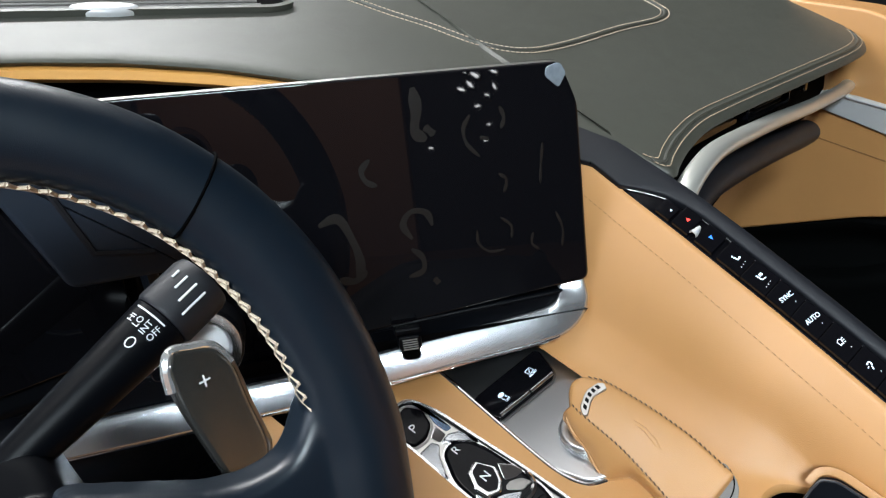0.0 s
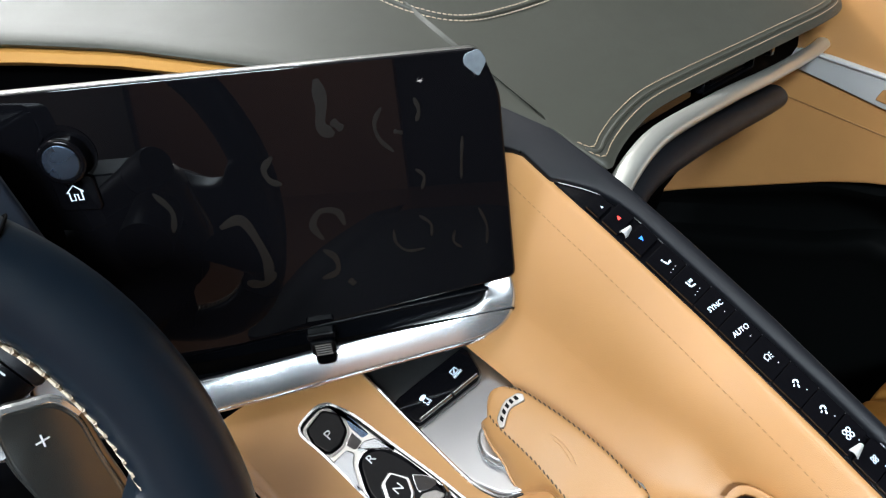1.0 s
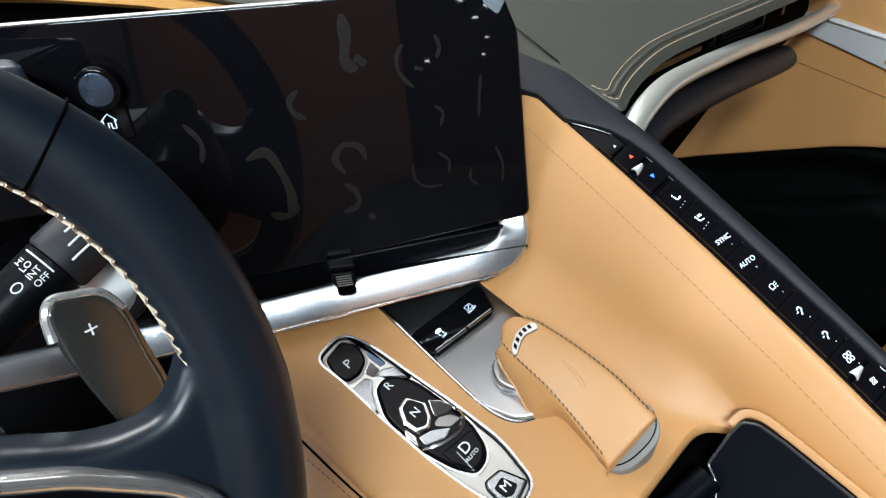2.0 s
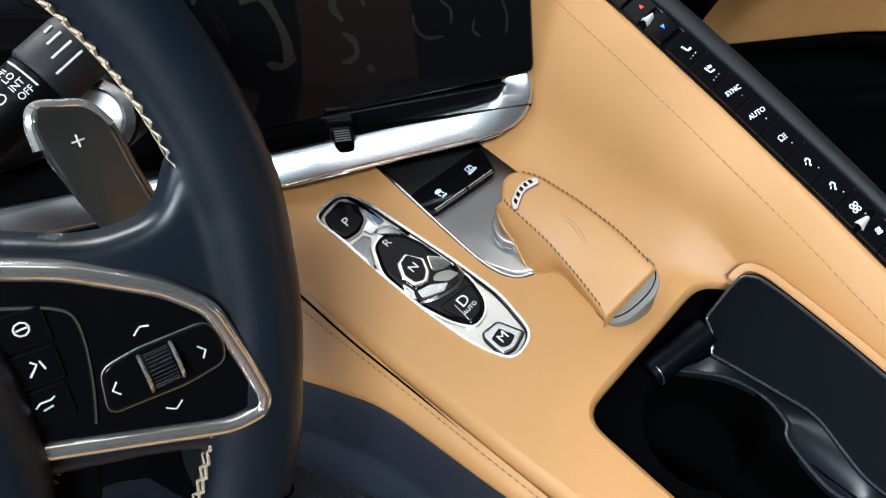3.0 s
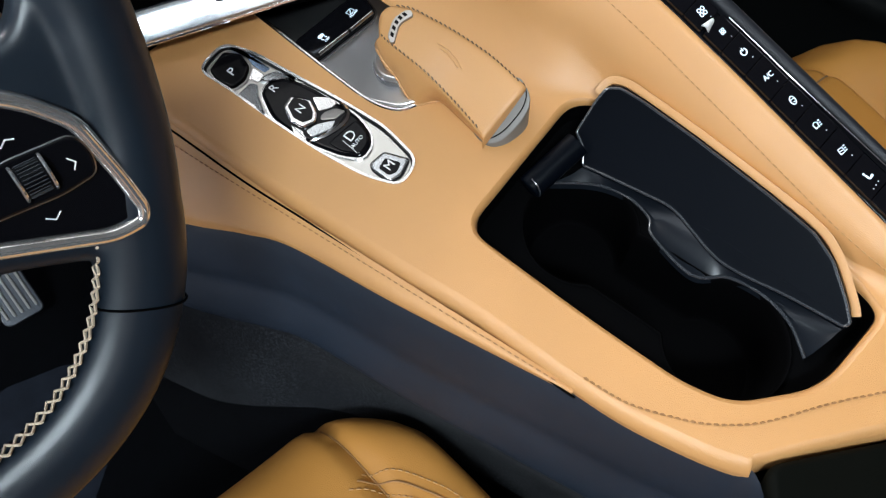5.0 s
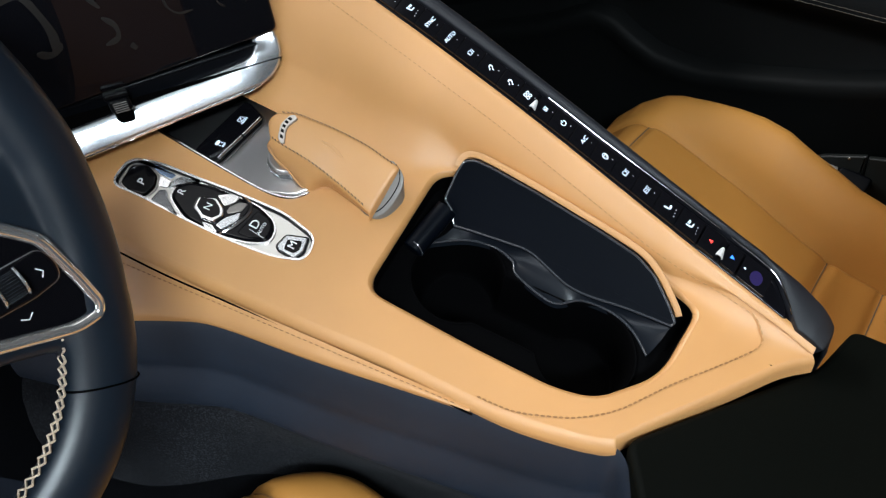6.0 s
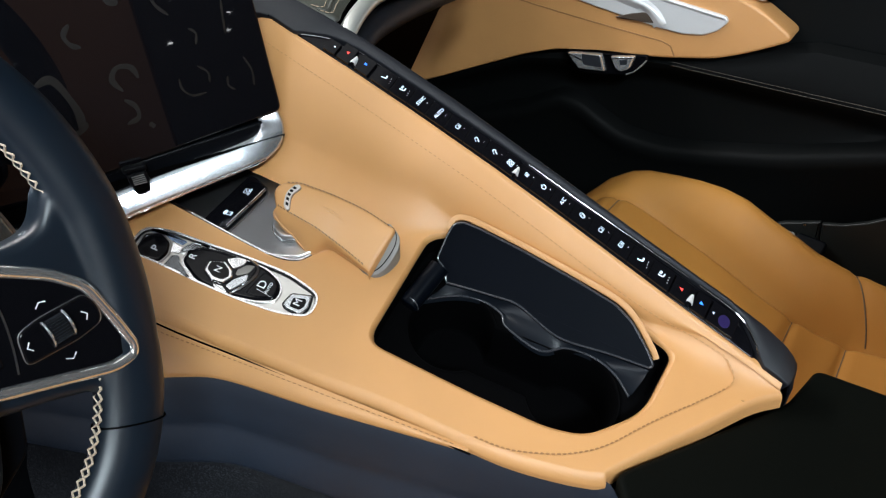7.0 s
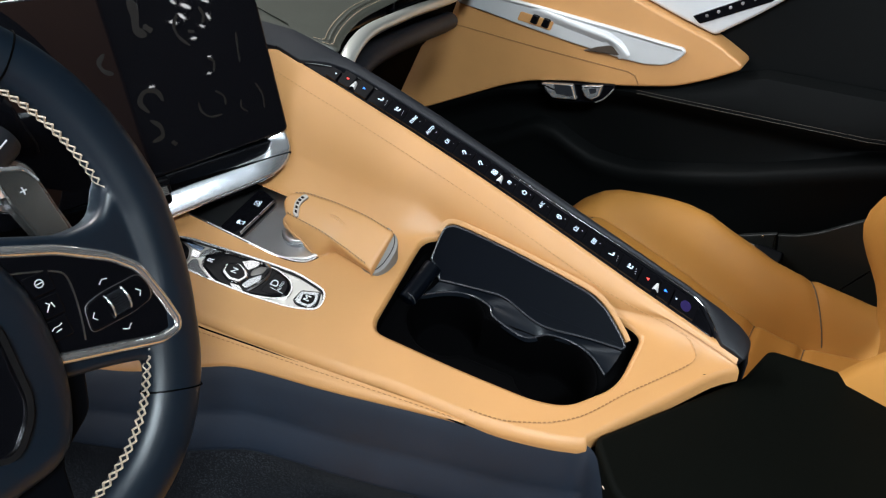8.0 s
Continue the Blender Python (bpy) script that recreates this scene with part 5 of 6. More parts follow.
for f in (1, -1):
    frame_o = mir(rpoly([(-0.100, 0.1135), (-0.0544, 0.0925), (-0.0222, 0.0700), (-0.0066, 0.0525), (-0.0002, 0.020), (0.0024, -0.0010), (-0.0030, -0.0095), (-0.0197, -0.0098), (-0.058, 0.0060), (-0.100, 0.0230)], 0.007, 6), f)
    part("spoke_trim", sweep([on_wheel(u, v, 0.0135) for u, v in inset(frame_o, 0.0034)], [(0.0043, -0.010), (0.0043, -0.0020), (0.0039, 0.0006), (0.0029, 0.0028), (0.0014, 0.0041), (-0.0004, 0.0046), (-0.0022, 0.0040), (-0.0036, 0.0024), (-0.0043, 0.0), (-0.0043, -0.010)], WN, True), SPOKE_TRIM, wheel, "bright chrome spoke frame", 70)
    pad_o = inset(frame_o, 0.0054)
    pad = part("control_pad", prism(pad_o, 0.0, 0.0085, 0.001, on_pad), GLOSS, wheel, "gloss black control pad")
    rock = mir(rpoly([(-0.0622, 0.0240), (-0.0582, 0.0440), (-0.0435, 0.0462), (-0.0125, 0.0450), (-0.0088, 0.0335), (-0.0110, 0.0235), (-0.0288, 0.0215)], 0.005, 4), f)
    part("rocker_pad", prism(rock, 0.007, 0.0112, 0.0016, on_pad), GLOSS, wheel, "four way rocker")
    part("rocker_edge", tube([on_pad(u, v, 0.0100) for u, v in inset(rock, -0.0002)], 0.0004, 5, True, up=WN), DARK_CHROME, wheel, "fine bright edge line")
    sg = f
    cx = lambda u: u if sg > 0 else 2 * CU - u
    def wl(*ps, h=0.0116):
        return tube([on_pad(cx(u), v, h) for u, v in ps], 0.00045, 5, up=WN)
    part("icon", merged([wl((-0.0545, 0.0368), (-0.0572, 0.0338), (-0.0548, 0.0308))]), WHITE_PRINT, pad)
    part("icon", merged([wl((-0.0200, 0.0362), (-0.0172, 0.0330), (-0.0194, 0.0298))]), WHITE_PRINT, pad)
    part("icon", merged([wl((-0.0412, 0.0515), (-0.0378, 0.0542), (-0.0342, 0.0530), h=0.0092)]), WHITE_PRINT, pad)
    part("icon", merged([wl((-0.0412, 0.0148), (-0.0374, 0.0122), (-0.0338, 0.0150), h=0.0092)]), WHITE_PRINT, pad)
    tt = place(on_pad(cx(-0.0363), 0.0345, 0.0105), WU, WN)
    rl = []
    for i in range(13):
        a = math.pi * i / 12
        rl.append([tt(w, -0.0082 * math.cos(a), 0.0052 * math.sin(a)) for w in (-0.0058, 0.0, 0.0058)])
    part("scroll_wheel", thicken(loft(rl), 0.001), PLASTIC, wheel, "ribbed metal scroll wheel", 70)
    part("scroll_ribs", merged([tube([tt(w, -0.0084 * math.cos(math.pi * i / 14), 0.0054 * math.sin(math.pi * i / 14)) for w in (-0.005, 0.005)], 0.0003, 5, up=WN) for i in range(1, 14)]), EDGE_BLACK, wheel)
    for w in (-0.0068, 0.0068):
        part("scroll_cheek", tube([tt(w, -0.0088 * math.cos(math.pi * i / 8), 0.0055 * math.sin(math.pi * i / 8)) for i in range(9)], 0.0009, 6, up=WU), SILL, wheel)
    for k, (u, v) in enumerate(((-0.0766, 0.0728), (-0.0782, 0.0562), (-0.0806, 0.0400))):
        bt = part("button", prism(mir(rpoly([(u - 0.010, v - 0.0073), (u + 0.0085, v - 0.009), (u + 0.0095, v + 0.0062), (u - 0.0085, v + 0.0078)], 0.0015, 3), f), 0.006, 0.0102, 0.001, on_pad), GLOSS, wheel)
        c0 = (u, v)
        if k == 0:
            ic = [wl(*[(c0[0] + 0.0028 * math.cos(q * 0.7), c0[1] + 0.0028 * math.sin(q * 0.7)) for q in range(10)], h=0.0104), wl((u - 0.002, v), (u + 0.002, v), h=0.0104)]
        elif k == 1:
            ic = [wl((u - 0.001, v + 0.003), (u + 0.0008, v + 0.001), (u - 0.001, v - 0.001), (u - 0.003, v - 0.003), h=0.0104), wl((u + 0.0022, v + 0.002), (u + 0.003, v - 0.002), h=0.0104)]
        else:
            ic = [wl((u - 0.004, v), (u - 0.002, v + 0.0015), (u + 0.002, v + 0.0012), (u + 0.004, v + 0.002), h=0.0104), wl((u - 0.002, v - 0.002), (u + 0.002, v - 0.0015), h=0.0104)]
        part("icon", merged(ic), WHITE_PRINT, bt)
    frame_line = spline([(-0.0920, 0.0880), (-0.0740, 0.0805), (-0.0640, 0.0755), (-0.0585, 0.0690), (-0.0590, 0.0560), (-0.0630, 0.0380), (-0.0680, 0.0225)], 6)
    part("divider", tube([on_pad(cx(p[0]), p[1], 0.0092) for p in frame_line], 0.0007, 6, up=WN), DARK_CHROME, wheel, "fine metal divider")
# hub cushion and lower spoke
hub_o = rpoly([(CU - 0.050, 0.120), (CU + 0.050, 0.120), (CU + 0.066, 0.072), (CU + 0.060, 0.010), (CU + 0.036, -0.040), (CU - 0.036, -0.040), (CU - 0.060, 0.010), (CU - 0.066, 0.072)], 0.024, 7)
part("hub_cushion", prism(hub_o, -0.02, 0.030, 0.016, on_wheel, 5, dome=0.006), WHEEL_LEATHER, wheel, "soft black hub cushion")
em = rpoly([(CU - 0.034, 0.076), (CU + 0.034, 0.076), (CU + 0.027, 0.01), (CU, -0.016), (CU - 0.027, 0.01)], 0.016, 6)
part("emblem_ring", tray(em, inset(em, 0.004), 0.028, 0.0375, on_wheel), CHROME, wheel, "chrome emblem ring")
part("emblem_field", prism(inset(em, 0.0035), 0.026, 0.0345, 0.002, on_wheel), GLOSS, wheel, "plain dark emblem field")
low_o = rpoly([(CU - 0.082, 0.016), (CU + 0.082, 0.016), (CU + 0.066, -0.026), (CU + 0.034, -0.044), (CU + 0.020, -0.105), (CU - 0.020, -0.105), (CU - 0.034, -0.044), (CU - 0.066, -0.026)], 0.008, 5)
lower = part("lower_spoke", prism(low_o, -0.020, 0.001, 0.003, on_wheel), PLASTIC, wheel, "satin black lower switch panel")
for f in (1, -1):
    for du, dv, plus in ((0.055, 0.003, True), (0.042, -0.0245, False)):
        c = CU + f * du
        tri = [(c - 0.0028, dv - 0.002), (c + 0.0022, dv - 0.002), (c - 0.0003, dv + 0.0028), (c - 0.0028, dv - 0.002)]
        mk = [tube([on_wheel(u, v, 0.0014) for u, v in tri], 0.0004, 5, up=WN), tube([on_wheel(c + 0.0028, dv + 0.002, 0.0014), on_wheel(c + 0.0052, dv + 0.002, 0.0014)], 0.0004, 5, up=WN)]
        if plus:
            mk.append(tube([on_wheel(c + 0.004, dv + 0.0008, 0.0014), on_wheel(c + 0.004, dv + 0.0032, 0.0014)], 0.0004, 5, up=WN))
        part("icon", merged(mk), WHITE_PRINT, lower, "small white bell symbol")
part("column_cover", prism(rpoly([(CU - 0.05, 0.12), (CU + 0.05, 0.12), (CU + 0.066, 0.05), (CU + 0.062, -0.03), (CU + 0.03, -0.055), (CU - 0.03, -0.055), (CU - 0.062, -0.03), (CU - 0.066, 0.05)], 0.015), -0.18, -0.018, 0.008, on_wheel), PLASTIC, wheel, "black column cover")
# paddles
def on_paddle(u, v, h=0.0):
    r = max(u, 2 * CU - u)
    return on_wheel(u - 0.002 * (1 if u > CU else -1), v + 0.001, h + 0.012 - 0.45 * (r + 0.0245))


for f in (1, -1):
    pts = mir(rpoly([(-0.041, 0.140), (-0.036, 0.148), (-0.014, 0.141), (-0.006, 0.128), (-0.004, 0.105), (0.000, 0.078), (-0.008, 0.060), (-0.026, 0.066), (-0.034, 0.095), (-0.0405, 0.122)], 0.007, 5), f)
    pad = part("shift_paddle", prism(pts, -0.084, -0.070, 0.003, on_paddle, 3), PADDLE, wheel, "smoked metal shift paddle")
    part("paddle_edge", tube([on_paddle(u, v, -0.0735) for u, v in mir(spline([(-0.0415, 0.128), (-0.0405, 0.1395), (-0.036, 0.1460), (-0.026, 0.1440), (-0.0145, 0.1400), (-0.0075, 0.1285)], 5), f)] if f > 0 else [on_paddle(2 * CU - p[0], p[1], -0.0735) for p in spline([(-0.0415, 0.128), (-0.0405, 0.1395), (-0.036, 0.1460), (-0.026, 0.1440), (-0.0145, 0.1400), (-0.0075, 0.1285)], 5)], 0.0028, 8, up=WN), POLISHED, pad, "chrome top edge")
    side_line = [(-0.0070, 0.1280), (-0.0052, 0.116), (-0.0040, 0.104), (-0.0015, 0.090), (0.0002, 0.078), (-0.003, 0.068)]
    part("paddle_side", tube([on_paddle(cu, v, -0.0745) for cu, v in [(u if f > 0 else 2 * CU - u, v) for u, v in side_line]], 0.0022, 8, up=WN), DARK_CHROME, pad, "smoked metal side edge")
    ex = -0.0245 if f > 0 else 2 * CU + 0.0245
    part("icon", merged([tube([on_paddle(ex - 0.003, 0.1265, -0.0698), on_paddle(ex + 0.003, 0.1265, -0.0698)], 0.0005, 5, up=WN)] + ([tube([on_paddle(ex, 0.1235, -0.0698), on_paddle(ex, 0.1295, -0.0698)], 0.0005, 5, up=WN)] if f > 0 else [])), WHITE_PRINT, pad)

# ---- wiper stalk ----
stalk = thing("wiper_stalk", "black wiper stalk with white printed symbols", "stalk")
sp0, sp1 = V(-0.285, 0.430, 0.570), V(-0.1485, 0.464, 0.627)
axis = (sp1 - sp0).normalized()
part("lever", sweep([sp0, sp0 + axis * 0.06, sp1 - axis * 0.032], ring(0.0130, 0.0130, 24), WN, scale=lambda q: (0.8 + 0.5 * q, 0.8 + 0.5 * q)), PLASTIC, stalk, "tapered black lever")
part("end_knob", sweep([sp1 - axis * 0.031, sp1 - axis * 0.029, sp1 - axis * 0.004, sp1], ring(0.0182, 0.0182, 24), WN, scale=lambda q: (0.92, 0.92) if q in (0, 1) else (1, 1)), SOFT_BLACK, stalk, "turning end knob")
side = axis.cross(V(0, -0.6, 0.8)).normalized()
nn = V(-0.35, -0.75, 0.55)
nn = (nn - axis * nn.dot(axis)).normalized()
sd = axis.cross(nn).normalized()
for i, a in enumerate((-0.55, -0.2, 0.15, 0.5)):
    out = nn * math.cos(a) + sd * math.sin(a)
    part("mark", tube([sp1 - axis * 0.008 + out * 0.0184, sp1 - axis * (0.013 + 0.004 * i) + out * 0.0184], 0.0007, 5, up=nn), WHITE_PRINT, stalk, "white interval bar")
for word, a in (("HI", -0.62), ("LO", -0.30), ("INT", 0.02), ("OFF", 0.34)):
    out = nn * math.cos(a) + sd * math.sin(a)
    letters("lettering", word, 0.0050, place(sp1 - axis * 0.0415 + out * 0.0162, axis, out), WHITE_PRINT, stalk)
part("mark", tube([sp1 - axis * 0.0350 + nn * 0.0172 * math.cos(a) + sd * 0.0172 * math.sin(a) for a in (-0.75, -0.4, 0, 0.4)], 0.0005, 5, up=nn), WHITE_PRINT, stalk, "white index line")
drop_to = place(sp1 - axis * 0.052 + nn * 0.0157, axis, nn)
part("mark", tube([drop_to(0.003 * math.cos(a), 0.0022 * math.sin(a), 0.0) for a in [2 * math.pi * k / 10 for k in range(11)]], 0.0004, 5, up=nn), WHITE_PRINT, stalk, "white washer symbol")
# ---- start button ----
start = thing("start_button", "round chrome rimmed start button beside the column", "start button")
st = place((-0.157, 0.463, 0.586), (1, -0.3, 0), (-0.3, -0.85, 0.35))
part("ring", tray(ring(0.0215, 0.0215, 40), ring(0.0165, 0.0165, 40), -0.02, 0.004, st), CHROME, start, "chrome ring")
part("cap", prism(ring(0.0163, 0.0163, 40), -0.02, 0.002, 0.002, st), SATIN, start, "metal cap")
part("housing", prism(ring(0.023, 0.023, 30), -0.06, -0.004, 0.003, st), PLASTIC, start)

# ================= dashboard =================
def dash(x, y, h=0.0):
    return V(x, y, 0.59 - 0.063 * (x - 0.25) + 0.332 * (y - 0.456)) + V(0.06, -0.315, 0.947) * h


EDGE = spline([(0.2435, 0.540), (0.2430, 0.500), (0.2475, 0.470), (0.2570, 0.456), (0.278, 0.467), (0.315, 0.484), (0.369, 0.502), (0.444, 0.515), (0.541, 0.529), (0.673, 0.548), (0.748, 0.559), (0.806, 0.572), (0.840, 0.592), (0.862, 0.63)], 6)
EDGE = [(p[0], p[1]) for p in EDGE]
dashb = thing("dashboard", "dark grey leather dashboard with stitched top pad and rolled passenger edge", "dashboard")
rows = []
for x, y in EDGE:
    row = [dash(x, y + 0.05) - V(0, 0, 0.014), dash(x, y + 0.012) - V(0, 0, 0.0105), dash(x, y + 0.003) - V(0, 0, 0.0095), dash(x, y - 0.001) - V(0, 0, 0.0055), dash(x, y + 0.001) - V(0, 0, 0.0015)]
    for k in range(13):
        s = k / 12
        yy = y + 0.007 + (1.15 - y) * s ** 1.3
        drop = 0.30 * max(0, yy - 0.80) ** 2
        row.append(dash(x, yy) - V(0, 0, drop))
    rows.append(row)
rows.insert(0, [p + V(-0.008, 0, -0.004) for p in rows[0]])
part("top", thicken(loft(rows), 0.003), DASH_LEATHER, dashb, "dark grey leather top skin", 60)
# driver side cowl and centre section behind the screen
def cowl_edge(x):
    return lerp([(-0.62, 0.74), (-0.30, 0.785), (-0.18, 0.783), (-0.10, 0.763), (-0.026, 0.734), (0.085, 0.666), (0.107, 0.649), (0.16, 0.604), (0.218, 0.560), (0.240, 0.515), (0.25, 0.510)], x)


rows = []
for i in range(41):
    x = -0.62 + 0.8634 * i / 40
    yf = cowl_edge(x)
    row = [dash(x, yf) - V(0, -0.01, 0.016), dash(x, yf) - V(0, 0.013, 0.0125), dash(x, yf) - V(0, 0.016, 0.0095), dash(x, yf) - V(0, 0.014, 0.0065), dash(x, yf) - V(0, 0.004, 0.0014)]
    for k in range(13):
        s = k / 12
        yy = yf + 0.012 + (1.15 - yf) * s
        drop = 0.30 * max(0, yy - 0.80) ** 2
        row.append(dash(x, yy) - V(0, 0, drop))
    rows.append(row)
part("cowl", thicken(loft(rows), 0.003), DASH_LEATHER, dashb, "dark grey leather cowl", 60)
strip_rows = []
for i in range(25):
    x = -0.60 + 0.68 * i / 24
    yf = cowl_edge(x)
    p = dash(x, yf) - V(0, 0.012, 0.0135)
    strip_rows.append([p + V(0, 0.015, 0), p, p + V(0, -0.004, -0.002), p + V(0, -0.005, -0.0095), p + V(0, 0.0, -0.013), p + V(0, 0.03, -0.015)])
part("accent_strip", loft(strip_rows), TAN_TRIM, dashb, "tan leather accent strip", 50)
# Black sheet that stands for the shade below the accent strip.
part("under_cowl", loft([[r[4] + V(0, 0.01, 0.002), r[4] + V(0, 0.03, -0.03), r[4] + V(0, 0.05, -0.12)] for r in strip_rows]), DEEP, dashb, "black sheet in place of the shade under the accent strip")
# stitched pad on the top
pad_line = spline([(0.150, 0.86), (0.187, 0.793), (0.217, 0.750), (0.245, 0.702), (0.284, 0.677), (0.345, 0.678), (0.461, 0.699), (0.535, 0.708), (0.572, 0.724), (0.583, 0.752), (0.58, 0.86)], 8)
pl3 = [dash(p[0], p[1], 0.0006) - V(0, 0, 0.30 * max(0, p[1] - 0.80) ** 2) for p in pad_line]
part("pad_seam", tube(pl3, 0.0022, 8, up=(0, -0.3, 0.95)), DASH_LEATHER, dashb, "raised seam of the top pad")
for d in (-0.0055, 0.0055):
    pl4 = []
    for i, p in enumerate(pl3):
        t = (pl3[min(i + 1, len(pl3) - 1)] - pl3[max(i - 1, 0)]).normalized()
        pl4.append(p + t.cross(V(0, -0.3, 0.95)).normalized() * d)
    part("stitching", stitches(pl4, 0.0055, 0.0042, 0.0007, (0, -0.3, 0.95)), THREAD_PALE, dashb, "pale tan stitching")
for d in (0.0065, 0.0195):
    seam = [dash(x, y + d, 0.0004) for x, y in EDGE[14:-4]]
    part("stitching", stitches(seam, 0.0055, 0.0044, 0.00055, (0, -0.3, 0.95)), THREAD_DASH, dashb, "pale tan stitching")
part("edge_seam", tube([dash(x, y + 0.013, 0.0003) for x, y in EDGE[14:-4]], 0.0018, 8, up=(0, -0.3, 0.95)), DASH_LEATHER, dashb, "raised edge seam")
# windscreen vent slot
def drop_dash(x, y, h=0.0):
    return dash(x, y, h) - V(0, 0, 0.30 * max(0, y - 0.80) ** 2)


slot = rpoly([(-0.26, 0.855), (0.07, 0.815), (0.092, 0.822), (0.085, 0.848), (-0.26, 0.90)], 0.008)
vent = thing("windscreen_vent", "long dark defroster vent along the base of the windscreen", "vent")
part("frame", tray(inset(slot, -0.006), slot, -0.003, 0.006, drop_dash), DASH_LEATHER, vent, "raised vent frame")
part("grille", prism(slot, -0.004, 0.0015, 0.0005, drop_dash), DEEP, vent, "dark grille bed")
for i in range(4):
    a = [drop_dash(x, 0.868 + 0.0085 * i - 0.121 * (x + 0.26) - 0.006, 0.003) for x in (-0.25, -0.1, 0.06)]
    part("slat", tube(a, 0.0016, 6), GREY_RUBBER, vent)
sens = thing("light_sensor", "small pale rounded sensor cap on the dashboard", "sensor")
part("cap", prism(ring(0.030, 0.010, 24), -0.002, 0.008, 0.006, lambda u, v, h: drop_dash(-0.085 + u, 0.835 + v - 0.15 * u, h), 5), SILVER, sens, "pale rounded cap")

# passenger fascia under the rolled edge
def fascia(x, z, h=0.0):
    """Upright surface under the rolled edge; h towards the passenger."""
    return V(x + 0.27 * h, 0.452 + 0.27 * (x - 0.25) - 0.08 * max(0, (0.32 - x)) - h * 0.96, z)


fas = thing("passenger_fascia", "dark passenger fascia with air vent, silver bar and grab roll", "dashboard fascia")
rows = []
for i in range(31):
    x = 0.245 + 0.615 * i / 30
    zt = 0.586 + 0.0 * x
    rows.append([fascia(x, 0.60, -0.05), fascia(x, 0.575, -0.035), fascia(x, 0.555, -0.03), fascia(x, 0.52, -0.028), fascia(x, 0.47, -0.05), fascia(x, 0.40, -0.12), fascia(x, 0.25, -0.2), fascia(x, -0.08, -0.28)])
part("backing", loft(rows), DEEP, fas, "dark recessed backing", 50)
bar_pts = [(0.238, 0.556, 0.004), (0.262, 0.573, 0.004), (0.300, 0.582, 0.004), (0.345, 0.584, 0.004), (0.43, 0.576, 0.004), (0.52, 0.565, 0.004), (0.64, 0.548, 0.004), (0.76, 0.534, 0.004), (0.845, 0.527, 0.004), (0.872, 0.532, 0.004), (0.880, 0.550, 0.004)]
part("trim_bar", sweep(spline([fascia(x, z, h) for x, z, h in bar_pts], 8), ring(0.0085, 0.0108, 14), (0.27, -0.96, 0.0)), BAR, fas, "curved satin silver bar", 60)
roll_pts = [(0.26, 0.525), (0.32, 0.545), (0.42, 0.540), (0.54, 0.524), (0.64, 0.508), (0.685, 0.502), (0.700, 0.500)]
part("grab_roll", sweep(spline([fascia(x, z, -0.006) for x, z in roll_pts], 8), ring(0.016, 0.019, 16), (0.27, -0.96, 0.0), scale=lambda q: (1, 1) if q < 0.93 else (max(0.05, 1 - ((q - 0.93) / 0.07) ** 2),) * 2), SOFT_BLACK, fas, "padded black grab roll", 70)
for i in range(4):
    part("vent_slat", prism(rrect(0.10, 0.0022, 0.0008, 2, 0.545, 0.5725 + 0.0045 * i), -0.03, -0.014, 0.0008, lambda x, z, h: fascia(x, z - 0.09 * (x - 0.545), h), 1), PLASTIC, fas, "air vent slat")
part("vent_frame", tray(rpoly([(0.47, 0.598), (0.62, 0.582), (0.62, 0.560), (0.47, 0.574)], 0.004), inset(rpoly([(0.47, 0.598), (0.62, 0.582), (0.62, 0.560), (0.47, 0.574)], 0.004), 0.003), -0.03, -0.012, fascia), GLOSS, fas, "gloss vent frame")
part("vent_tab", prism(rrect(0.012, 0.016, 0.003, 3, 0.66, 0.572), -0.03, -0.004, 0.002, fascia), GLOSS, fas)
part("gloss_panel", prism(rpoly([(0.27, 0.592), (0.46, 0.597), (0.46, 0.574), (0.29, 0.588)], 0.004), -0.032, -0.02, 0.001, fascia), GLOSS, fas, "gloss black strip")

# instrument cluster behind the wheel
inst = thing("instrument_cluster", "dark switched off instrument display behind the wheel", "instrument cluster")
it = place((-0.315, 0.62, 0.585), (1, 0.05, 0), (0.0, -0.95, 0.3))
part("glass", prism(rrect(0.30, 0.13, 0.02), -0.01, 0.0, 0.002, it), GLASS_BLACK, inst, "dark display glass")
part("housing", prism(rrect(0.33, 0.17, 0.02), -0.06, -0.006, 0.01, it), PLASTIC, inst)
part("hood", loft([[it(x, 0.085, -0.04), it(x, 0.088, 0.02), it(x, 0.086, 0.06), it(x, 0.080, 0.06), it(x, 0.078, 0.0)] for x in [-0.165 + 0.33 * i / 10 for i in range(11)]]), DARK_SIDE, inst, "soft black hood")
for x in (-0.165, 0.165):
    part("cheek", prism(rpoly([(-0.085, 0.0), (0.085, 0.0), (0.085, 0.06), (-0.085, 0.01)], 0.006), -0.004, 0.004, 0.002, lambda u, v, h, x=x: it(x + h, u, v)), DARK_SIDE, inst)
wing_to = lambda x, z, h: V(x, 0.560 - h + 0.12 * (z - 0.60), z)
part("side_wing", prism(rpoly([(-0.240, 0.698), (-0.150, 0.690), (-0.128, 0.592), (-0.2046, 0.6025)], 0.006), -0.02, 0.0, 0.004, wing_to), DARK_SIDE, inst, "slate side wing of the display hood")
part("wing_ridge", tube([wing_to(x, z, 0.001) for x, z in ((-0.212, 0.690), (-0.200, 0.665), (-0.186, 0.622), (-0.150, 0.612))], 0.0022, 6), SOFT_BLACK, inst, "moulded ridge")
